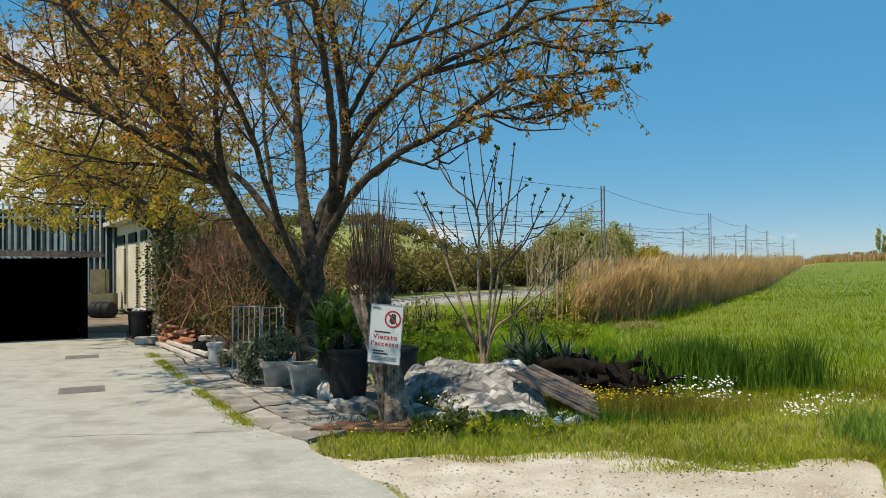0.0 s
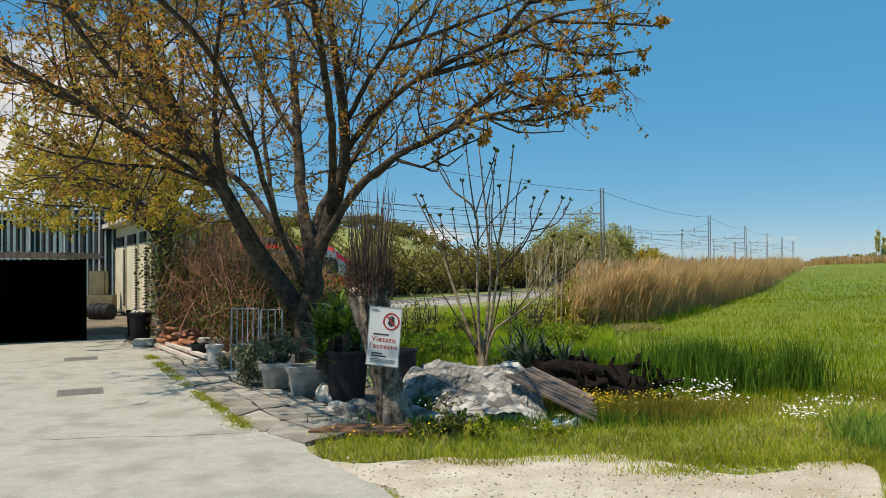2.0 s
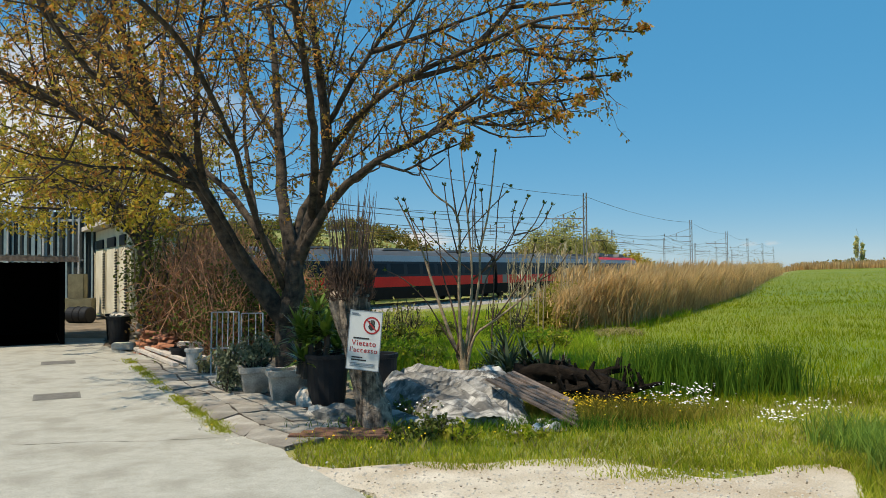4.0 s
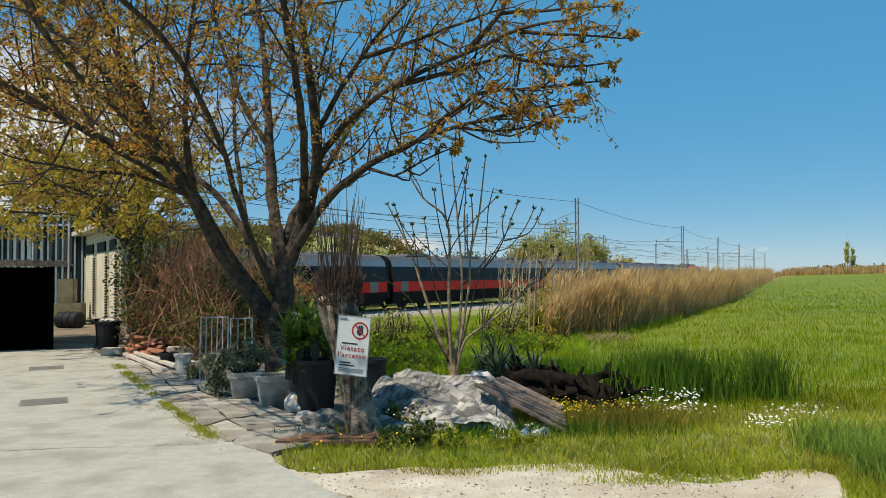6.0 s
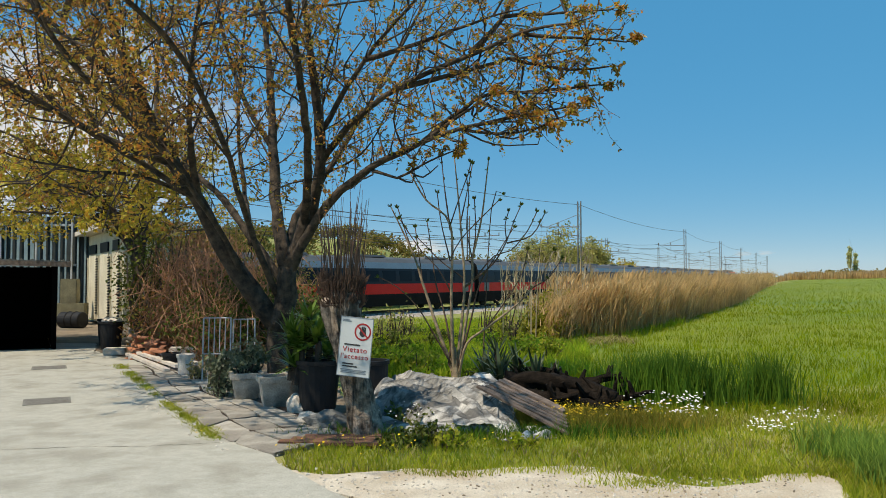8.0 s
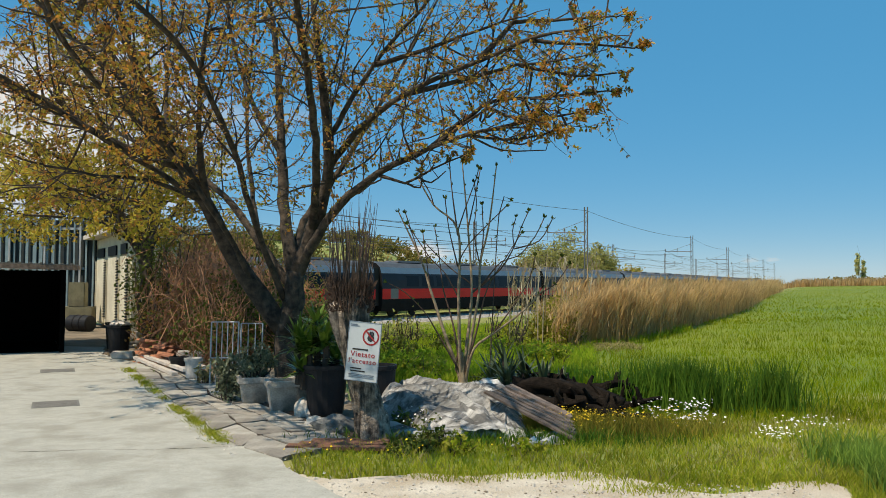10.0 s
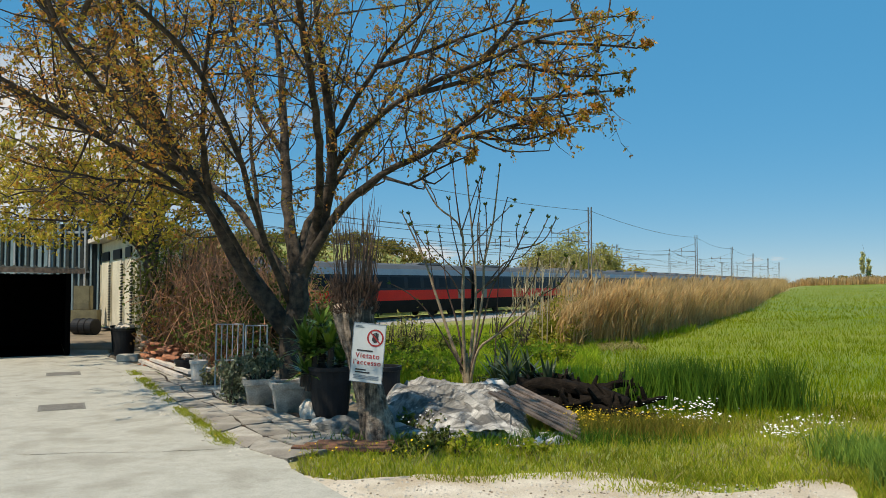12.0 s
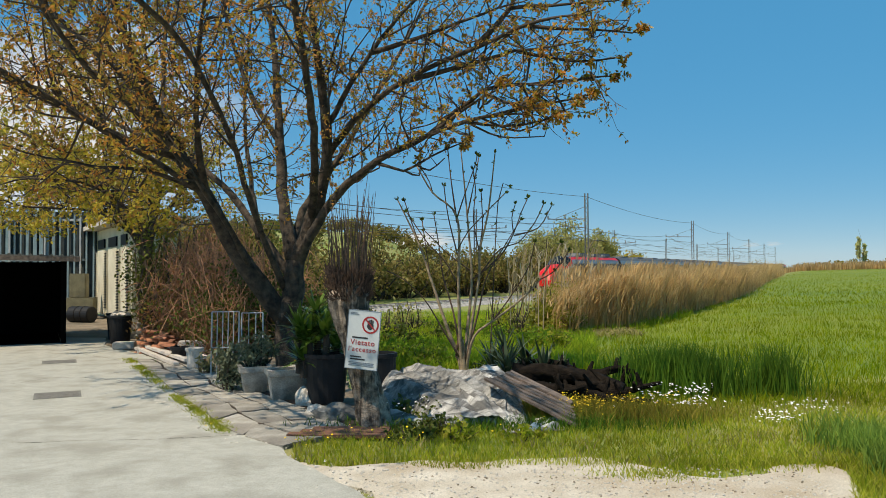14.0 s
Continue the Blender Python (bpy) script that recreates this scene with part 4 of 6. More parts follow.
# crop field
f1 = in_field(fan(120000, 9.0, 30, 0.12, 0.75, 1))
f1 = f1[::3]
blades("wheat_crop", f1, 0.12, 0.011, 0.8, M_CROP, "bright green young wheat field", "crop", 1)
f2 = in_field(fan(110000, 28, 160, 0.12, 0.75, 2))
f2 = f2[::3]
blades("wheat_crop", f2, 0.11, 0.032, 0.9, M_CROP, "bright green young wheat field further off", "crop", 2, segs=1)
# bank towards the railway
f3 = fan(90000, 12.5, 52, -0.12, 0.30, 3)
f3 = f3[(f3[:, 0] < reed_x(f3[:, 1]) + 0.3) & (track_side(f3[:, 0], f3[:, 1]) > 2.5)]
f3 = f3[::2]
blades("bank_grass", f3, 0.20, 0.026, 0.9, M_BANK, "rough green grass on the railway bank", "grass", 3)
# verge in front of the heap
f4 = fan(42000, 6.2, 10.5, -0.2, 0.75, 4)
g = np.array([noise.noise(Vector((p[0] * 1.5, p[1] * 1.5, 3))) for p in f4])
edge = np.interp(f4[:, 0], [-1.6, -1.0, 0, 2.0, 3.2, 4.5], [6.75, 6.5, 6.36, 6.38, 6.3, 6.0])
f4 = f4[(f4[:, 1] > edge + 0.25 * g) & (f4[:, 0] > -1.75) & ((f4[:, 1] < 7.6) | (f4[:, 0] > -0.9))]
blades("verge_grass", f4, 0.075, 0.010, 0.9, M_WEED, "short green and yellowing verge grass", "grass", 4)
f5 = keep(f4[::5], 2.0, 0.0, 2)
blades("verge_dry_grass", f5, 0.08, 0.010, 0.9, M_DRYG, "dry straw tufts in the verge", "grass", 5)
isl = np.random.default_rng(41).normal(at(1140, 852), (0.22, 0.10), (900, 2))
blades("track_tuft", isl, 0.06, 0.011, 0.9, M_WEED, "grass tuft on the gravel track", "grass", 42)
isl = np.random.default_rng(43).normal(at(1300, 835), (0.5, 0.12), (1200, 2))
blades("track_tuft", isl, 0.07, 0.011, 0.9, M_WEED, "grass tufts along the gravel edge", "grass", 44)
# taller dark clump
f6 = np.concatenate([np.random.default_rng(6).normal((2.75, 9.95), (0.34, 0.24), (2300, 2)), np.random.default_rng(61).normal((4.0, 9.95), (0.17, 0.2), (420, 2))])
f6b = np.random.default_rng(63).normal((3.6, 9.9), (0.5, 0.25), (420, 2))
blades("tall_grass", f6b, 0.22, 0.015, 0.5, M_TALL, "green grass clump at the field edge", "grass", 64, segs=3)
blades("tall_grass", f6, 0.52, 0.015, 0.35, M_TALL, "tall dark green grass clump at the field edge", "grass", 6, segs=3)
f7 = np.random.default_rng(7).normal((3.75, 6.5), (0.26, 0.55), (5000, 2))
f7 = f7[f7[:, 0] > 3.22 + 0.12 * np.sin(f7[:, 1] * 5)]
blades("edge_grass", f7, 0.20, 0.012, 0.8, M_SEDGE, "grass tuft beside the gravel track", "grass", 7)


f10 = np.random.default_rng(71).uniform((2.6, 4.9), (4.4, 6.6), (9000, 2))
f10 = f10[f10[:, 0] > np.interp(f10[:, 1], [4.9, 5.41, 6.24, 6.6], [2.5, 2.72, 3.1, 3.0])]
blades("verge_grass", f10, 0.09, 0.010, 0.9, M_WEED, "short green verge grass at the gravel edge", "grass", 72)
# reed belt
def reeds():
    r = np.random.default_rng(21)
    n = 26000
    y = 18.8 * (95 / 18.8) ** (r.random(n) ** 1.15)
    depth = r.random(n) ** 1.3 * (1.5 + 0.11 * y)
    fx = reed_x(y)
    x = fx - depth + r.normal(0, 0.12, n) - 0.2
    k = x > 2.62 + 0.04 * (y - 18) + np.abs(r.normal(0, 0.55, n)) * (y < 24) - 0.3
    xy = np.c_[x, y][k]
    hv = np.array([1.36 * (1 + 0.22 * noise.noise(Vector((p[0] * 0.8, p[1] * 0.45, 2))) + 0.1 * noise.noise(Vector((p[0] * 2.5, p[1] * 2, 5)))) for p in xy])
    hv = hv * (0.72 + 0.28 * sstep(0.0, 1.5, xy[:, 0] - 2.5 - 0.04 * (xy[:, 1] - 18)))
    blades("dry_reed_bed", xy, hv, 0.022, 0.34, M_REEDSTEM, "belt of tall dry straw-coloured reeds", "reeds", 22, segs=3, jitter=0.28, wind=(0.16, 0.0))
    xy2 = xy[::2]
    v = xy2.repeat(10, 0) + r.normal(0, 0.09, (len(xy2) * 10, 2))
    z = hgt(v[:, 0], v[:, 1]) + 0.08 + 1.2 * r.random(len(v)) ** 0.85 * (0.70 + 0.30 * sstep(0.0, 1.5, v[:, 0] - 2.5 - 0.04 * (v[:, 1] - 18)))
    blades("reed_leaves", v, 0.24, 0.026, 1.0, M_REEDSTEM, "drooping dry reed leaves and plumes", "reeds", 23, segs=2, z=z, wind=(0.45, 0.0))
    # taller single stalks standing above the belt
    m_ = 420
    y = r.uniform(18.8, 40, m_)
    x = reed_x(y) - 0.4 - r.random(m_) * (2.0 + 0.09 * y)
    k = x > 2.6 + 0.06 * (y - 18)
    tall = np.c_[x, y][k]
    n_ = 80
    fy = r.uniform(19.0, 26.5, n_)
    front = np.c_[fy * r.uniform(0.072, 0.185, n_), fy]
    front = front[front[:, 0] < reed_x(front[:, 1]) - 0.3]
    blades("tall_reed_stalks", front, 2.35, 0.026, 0.10, M_REEDGREY, "tall bleached reed stalks at the end of the belt", "reeds", 26, segs=3, jitter=0.2, wind=(0.03, 0.0))
    fl = front.repeat(5, 0)
    blades("reed_leaves", fl + r.normal(0, 0.04, fl.shape), 0.22, 0.028, 1.3, M_REEDGREY, "short dry leaves along the tall stalks", "reeds", 27, segs=2,
           z=hgt(fl[:, 0], fl[:, 1]) + r.uniform(0.7, 2.2, len(fl)), wind=(0.2, 0.0))
    blades("tall_reed_stalks", tall, 1.68, 0.028, 0.14, M_REEDSTEM, "tall pale reed stalks above the belt", "reeds", 24, segs=3, jitter=0.16, wind=(0.07, 0.0))
    pv = tall.repeat(7, 0)
    blades("reed_plumes", pv + r.normal(0, 0.05, pv.shape) + np.array([0.14, 0]), 0.26, 0.04, 0.5, M_REEDSTEM, "dry plumes on the tall reed stalks", "reeds", 25, segs=2,
           z=hgt(pv[:, 0], pv[:, 1]) + r.uniform(1.15, 1.55, len(pv)), wind=(0.3, 0.0))


reeds()


# ---- woods and bushes ----
def bush(name, x, y, rx, ry, h, n, size, material, label, seed, group="", stems=14, category="bush", z=None, spread=1.0):
    """Stems with clumps of small leaves round them and a broken outline."""
    r = random.Random(seed)
    z0 = gz(x, y) if z is None else z
    t = thing(name, (x, y, z0), label, category, group)
    wood, lv = MB(), MB()
    tips = []
    for k in range(stems):
        a, q = r.uniform(0, 6.283), r.random() ** 0.6
        tip = Vector((math.cos(a) * rx * q, math.sin(a) * ry * q, h * r.uniform(0.55, 1.0) * (1 - 0.35 * q * q)))
        b0 = Vector((tip.x * 0.25, tip.y * 0.25, -0.05))
        mid = b0.lerp(tip, 0.5) + rvec(r) * 0.12 * h
        wood.tube([b0, mid, tip], [(0.012 * h + 0.01) * spread, (0.009 * h + 0.006) * spread, 0.004 * h * spread], 4, cap=False)
        for j in range(5):
            p = b0.lerp(tip, r.uniform(0.4, 1.0)) + rvec(r) * 0.1 * h * spread
            tips.append(p)
    for k in range(n):
        c = tips[r.randrange(len(tips))]
        p = c + rvec(r) * (r.random() ** 0.5) * 0.17 * (h + rx) * 0.6 * spread
        if p.z < 0.02:
            p.z = r.uniform(0.02, 0.3 * h)
        lv.leaf(p, rvec(r) + Vector((0, 0, -0.1)), rvec(r), size * r.uniform(0.6, 1.4), 0.6)
    part("stem_work", wood, M_TWIG, t, kind="stuff")
    part("foliage", lv, material, t, kind="stuff")
    return t


rr = random.Random(5)
# thicket beyond the railway
for k in range(60):
    s = -24 + (k % 34) * 4.0
    x, y, _ = on_track(s, (-9 if k < 34 else -14) - rr.uniform(0, 3))
    bush("thicket_bush", x, y, 3.4, 2.6, rr.uniform(4.4, 6.0), 1700, 0.34, M_WOOD, "olive and brown scrub behind the railway", 100 + k, "scrub behind the railway", 26)
# pale trees beyond the line
for (ra, rd, d, w, h, m_, lab) in ((985, 470, 112, 4.4, 10.2, M_PALE, "pale green budding tree beyond the railway"), (945, 470, 118, 3.8, 8.6, M_PALE, "pale green budding tree beyond the railway"),
                                   (1040, 475, 116, 2.6, 8.2, M_PALE, "pale green budding tree beyond the railway"), (1103, 470, 120, 3.0, 5.4, M_LEAFY, "small fresh green tree beyond the railway")):
    x = (ra - 784) / 1400 * d
    bush("distant_tree", x, d, w, w, h, 15000, 0.34, m_, lab, ra, "trees beyond the railway", 44, "tree")
# wooded hill
for k in range(60):
    x = -75 + k * 1.25 + rr.uniform(-1, 1)
    y = 238 + rr.uniform(-6, 10)
    if k % 2:
        x, y = -70 + rr.random() * 62, rr.uniform(150, 225)
    bush("hill_tree", x, y, 3.2, 3, rr.uniform(3.5, 6), 260, 0.8, M_WOOD, "tree on the hill crest", 300 + k, "trees on the hill", 7, "tree")


# ---- yard: shelter, fence, shed ----
def shelter():
    t = thing("open_shelter", pose(-8.45, 17.2, 0.03, 0, 0, 28), "low open-fronted shelter with inner shade painted black and sheet roof", "shelter")
    L, dep = 9.0, 3.4
    # Walls, floor sheet and posts carry the interior shade as flat black colour.
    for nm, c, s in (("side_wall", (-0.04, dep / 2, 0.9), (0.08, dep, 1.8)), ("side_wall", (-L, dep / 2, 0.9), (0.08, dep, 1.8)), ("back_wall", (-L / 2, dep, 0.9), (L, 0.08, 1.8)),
                     ("floor_shade", (-L / 2, dep / 2 + 0.05, 0.008), (L - 0.2, dep - 0.15, 0.01))):
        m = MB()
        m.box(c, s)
        part(nm, m, M_SHADE, t)
    r = MB()
    rot = Matrix.Rotation(radians(1.2), 3, 'Y')
    r.box((-L / 2 + 0.1, dep / 2 - 0.1, 1.97), (L + 0.3, dep + 0.7, 0.05), rot)
    roof = part("roof", r, M_ROOFSHEET, t, "grey corrugated roof sheet")
    c = MB()
    for k in range(46):
        c.tube([(-L + k * 0.2 + 0.1, -0.45, 1.99 + (-L / 2 + k * 0.2) * -0.021), (-L + k * 0.2 + 0.1, dep + 0.2, 1.99 + (-L / 2 + k * 0.2) * -0.021)], [0.035, 0.035], 6)
    part("corrugation", c, M_ROOFSHEET, roof, kind="stuff")
    f = MB()
    f.box((-L / 2 + 0.1, -0.47, 1.92), (L + 0.3, 0.03, 0.10), rot)
    part("fascia", f, M_PLANKOLD, t, "weathered fascia board")
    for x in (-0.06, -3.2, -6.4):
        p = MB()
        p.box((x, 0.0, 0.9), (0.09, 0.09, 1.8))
        part("post", p, M_SHADE, t)


shelter()


def slat_fence():
    t = thing("slatted_fence", pose(-12.95, 27.6, 0.0, 0, 0, 0), "tall fence of pale blue-grey panels and white posts", "fence")
    r = random.Random(4)
    back = MB()
    back.box((-5.2, 0.12, 1.85), (11.2, 0.03, 3.7))
    part("mesh_backing", back, M_FENCEDARK, t, "dark teal screening behind the slats")
    for k in range(46):
        m = MB()
        w = r.choice((0.06, 0.10, 0.13))
        m.box((0.35 - k * 0.235 + r.uniform(-0.03, 0.03), r.uniform(-0.02, 0.02), 1.95), (w, 0.03, 3.9 + r.uniform(-0.1, 0.12)))
        part("slat", m, M_FENCEBLUE, t)
    for k in range(9):
        m = MB()
        m.box((-0.1 - k * 1.25, -0.06, 2.0), (0.06, 0.06, 4.0))
        part("post", m, M_GALV, t, "grey post")
    for z in (0.6, 2.0, 3.4):
        m = MB()
        m.box((-5.2, 0.05, z), (10.4, 0.05, 0.08))
        part("rail", m, M_GALV, t)


slat_fence()


def shed():
    a, b = Vector((-12.7, 28.0, 0)), Vector((-8.8, 21.6, 0))
    d = (b - a)
    L = d.length
    t = thing("prefab_shed", pose(b.x, b.y, 0.0, 0, 0, math.degrees(math.atan2(d.y, d.x))), "cream sheet-metal shed with louvred panel strips", "shed")
    W, H = 1.5, 2.95
    body = MB()
    body.box((-L / 2, W / 2, H / 2 + 0.08), (L, W, H - 0.1))
    part("wall", body, M_CREAM, t)
    roof = MB()
    roof.box((-L / 2, W / 2 - 0.1, H + 0.12), (L + 0.5, W + 0.7, 0.14))
    part("roof", roof, M_WHITEWOOD, t, "white overhanging roof edge")
    k = 0
    for x0 in (-L + 0.3, -L * 0.62, -L * 0.28, -0.35):
        pn = MB()
        pn.box((x0, -0.03, 1.3), (0.26, 0.06, 1.9))
        panel = part("louvre_panel", pn, M_CREAM, t)
        for j in range(22):
            s = MB()
            s.box((x0, -0.085, 0.42 + j * 0.083), (0.24, 0.05, 0.035), Matrix.Rotation(radians(28), 3, 'X'))
            part("louvre_slat", s, M_BLACKPL, panel)
        k += 1
    for x0, x1 in ((-L + 0.6, -L * 0.66), (-L * 0.58, -L * 0.32), (-L * 0.24, -0.6)):
        m = MB()
        m.box(((x0 + x1) / 2, -0.02, 1.25), (abs(x1 - x0) * 0.9, 0.05, 2.1))
        part("wall_panel", m, M_CREAM, t)
        m = MB()
        m.box(((x0 + x1) / 2, -0.03, 2.5), (abs(x1 - x0) * 0.8, 0.05, 0.3))
        part("fanlight", m, M_T_GLASS, t, "dark fanlight pane")


shed()


def cylinder_thing(name, x, y, r0, r1, h, mat_, label, category, rim=0.015, z=0.0, fill=None, group="", rot=None):
    """An open vessel with a wall and a rim."""
    t = thing(name, pose(x, y, z, *(rot or (0, 0, 0))), label, category, group)
    m = MB()
    m.lathe([(r0 * 0.9, 0), (r0, 0.02), (r1 - rim * 0.3, h - 0.05), (r1 + rim, h - 0.045), (r1 + rim, h), (r1 - rim, h), (r1 - rim * 1.5, h - 0.06)], 24)
    part("body", m, mat_, t, smooth=False)
    if fill:
        f = MB()
        f.lathe([(0.01, h - 0.05), (r1 - rim * 1.6, h - 0.062), (0.02, h - 0.1)], 20)
        part("soil", f, fill, t, "dark soil")
    return t


M_SOIL = mat("potting_soil", (0.05, 0.035, 0.025), (0.03, 0.022, 0.016), 1.0, scale=20, bump=0.8)
bx, by = at(193, 617)
b = cylinder_thing("waste_bin", bx, by, 0.20, 0.25, 0.60, M_BLACKPL, "dark plastic waste bin with a white bag", "bin", z=0.03)
bag = MB()
rb = random.Random(2)
for k in range(9):
    a = rb.uniform(0, 6.28)
    bag.tube([(0.08 * math.cos(a), 0.08 * math.sin(a), 0.52), (0.13 * math.cos(a), 0.13 * math.sin(a), 0.64), (0.22 * math.cos(a + .4), 0.22 * math.sin(a + .4), 0.62)], [0.09, 0.07, 0.03], 6, wob=0.5)
part("bag", bag, M_WHITEWOOD, b, "crumpled white plastic bag")
bx, by = at(176, 612)
cylinder_thing("waste_bin", bx - 0.1, by + 0.5, 0.16, 0.2, 0.62, M_BLACKPL, "second dark plastic bin behind the first", "bin", z=0.0)
bx, by = at(124, 578)
t = thing("plastic_drum", pose(bx, by, 0.26, 90, 0, 72), "dark grey plastic drum lying on its side", "drum")
m = MB()
m.lathe([(0.22, -0.4), (0.25, -0.38), (0.25, -0.12), (0.27, -0.1), (0.25, -0.08), (0.25, 0.12), (0.27, 0.14), (0.25, 0.16), (0.25, 0.38), (0.22, 0.4)], 24)
part("body", m, M_BLACKPL, t)
bx, by = -12.35, 25.6
t = thing("utility_cabinet", pose(bx, by + 0.4, 0, 0, 0, 10), "dull olive utility cabinet on a plinth", "cabinet")
m = MB()
m.box((0, 0, 0.36), (1.0, 0.6, 0.72))
part("plinth", m, M_OLIVE, t)
part("body", rounded_box(0.5, 0.45, 0.80, 0.02), M_OLIVE, t).location = (0, 0, 0.72)


# ---- rubble along the bramble bank ----
def flower_pot(x, y, r0, h, tilt, mat_, label, z=0.0):
    return cylinder_thing("flower_pot", x, y, r0 * 0.7, r0, h, mat_, label, "pot", rim=0.012, z=z, fill=M_SOIL if abs(tilt) < 5 else None, group="old flower pots", rot=(tilt, 0, 20))


bx, by = at(238, 598)
flower_pot(bx, by, 0.2, 0.3, 0, M_TERRA, "large terracotta flower pot on a block", 0.28)
m = rounded_box(0.7, 0.5, 0.3, 0.03)
tagged(new("cement_block", m), "rough cement block under a flower pot", "block").location = (bx, by, 0)
m.materials.append(M_STONE)
for ra, rd, rr_, hh, tl in ((262, 612, 0.13, 0.2, 0), (275, 600, 0.15, 0.24, 8), (250, 620, 0.12, 0.18, 70), (287, 615, 0.14, 0.2, 0), (300, 628, 0.11, 0.18, 80)):
    x, y = at(ra, rd)
    flower_pot(x, y, rr_, hh, tl, M_TERRA if ra % 2 else M_BLACKPL, "old terracotta flower pot among rubble" if ra % 2 else "black plastic flower pot among rubble", 0.1 if tl > 50 else 0.0)
x, y = at(201, 627)
m = rounded_box(0.42, 0.3, 0.14, 0.02)
m.materials.append(M_STONE)
tagged(new("stone_block", m), "pale stone block at the foot of the bins", "block").matrix_world = pose(x, y, 0.03, 0, 0, 12)


def tile_stack(ra, rd, n, seed):
    r = random.Random(seed)
    x, y = at(ra, rd)
    for k in range(n):
        m = MB()
        w = 0.3
        for j in range(6):
            a0, a1 = math.pi * j / 6, math.pi * (j + 1) / 6
            q = [(-w / 2, 0.09 * math.cos(a0), 0.05 * math.sin(a0)), (w / 2, 0.09 * math.cos(a0), 0.05 * math.sin(a0)), (w / 2, 0.09 * math.cos(a1), 0.05 * math.sin(a1)), (-w / 2, 0.09 * math.cos(a1), 0.05 * math.sin(a1))]
            m.quad(*q)
            m.quad(*[(p[0], p[1] * 0.85, p[2] * 0.85 - 0.004) for p in q[::-1]])
        ob = single("roof_tile", m, M_TERRA, "old terracotta roof tile in a pile", "roof tile", "pile of roof tiles")
        ob.matrix_world = pose(x + r.uniform(-0.28, 0.28), y + r.uniform(-0.2, 0.2), 0.02 + 0.055 * (k // 2), r.uniform(-15, 15), r.uniform(-12, 12), r.uniform(-40, 40))


tile_stack(262, 632, 16, 3)
tile_stack(284, 634, 12, 4)
tile_stack(240, 622, 8, 6)
r0 = random.Random(8)
for k in range(34):
    ra, rd = r0.uniform(215, 345), r0.uniform(600, 640)
    x, y = at(ra, rd + (ra - 215) * 0.12)
    m = MB()
    s = r0.uniform(0.05, 0.13)
    m.box((0, 0, s * 0.3), (s * 1.5, s, s * 0.6), Matrix.Rotation(r0.uniform(-0.3, 0.3), 3, 'X'), 0.85)
    ob = single("rubble_piece", m, r0.choice((M_STONE, M_TERRA, M_PLANKOLD, M_STONE)), "broken masonry piece in the rubble", "rubble", "rubble by the bank")
    ob.matrix_world = pose(x, y, 0.01, 0, 0, r0.uniform(0, 180))
pa, pb = Vector((*at(232, 630), 0)), Vector((*at(305, 660), 0))
for k in range(4):
    d = (pb - pa)
    m = MB()
    m.box((0, 0, 0.03), (d.length * (1 - 0.06 * k), 0.09, 0.05))
    ob = single("timber_batten", m, M_WHITEWOOD, "whitish painted timber batten lying on the ground", "timber", "battens on the paving")
    c = (pa + pb) / 2 + Vector((0.13 * k - 0.1, 0.10 * k, 0))
    ob.matrix_world = pose(c.x, c.y, 0.05 + 0.04 * (k % 2), 0, 0, math.degrees(math.atan2(d.y, d.x)) + k * 1.2)
x, y = at(326, 663)
cylinder_thing("bucket", x, y, 0.11, 0.13, 0.33, M_WHITEWOOD, "dirty white plastic bucket", "bucket", z=0.03)
x, y = at(300, 648)
cylinder_thing("flower_pot", x, y, 0.11, 0.15, 0.24, M_BLACKPL, "black plastic flower pot", "pot", z=0.03, fill=M_SOIL)
x, y = at(312, 640)
m = rounded_box(0.5, 0.3, 0.28, 0.02)
m.materials.append(M_WHITEWOOD)
tagged(new("polystyrene_box", m), "white polystyrene box among the rubble", "box").matrix_world = pose(x, y + 0.3, 0.0, 0, 0, 15)


def metal_rack(ra, rd, w, h, n, seed):
    x, y = at(ra, rd)
    t = thing("metal_frame", pose(x, y, 0, -6, 0, 8), "galvanised metal frame with upright bars", "metal frame")
    for k in range(n):
        m = MB()
        o = -w / 2 + w * k / (n - 1)
        m.tube([(o, 0, 0), (o, 0, h)], [0.009, 0.009] if 0 < k < n - 1 else [0.013, 0.013], 6)
        part("bar", m, M_GALV, t)
    for z in (h, h * 0.45):
        m = MB()
        m.tube([(-w / 2, 0, z), (w / 2, 0, z)], [0.011, 0.011], 6)
        part("rail", m, M_GALV, t)


metal_rack(380, 675, 0.40, 0.98, 6, 1)
metal_rack(428, 672, 0.32, 0.95, 4, 2)


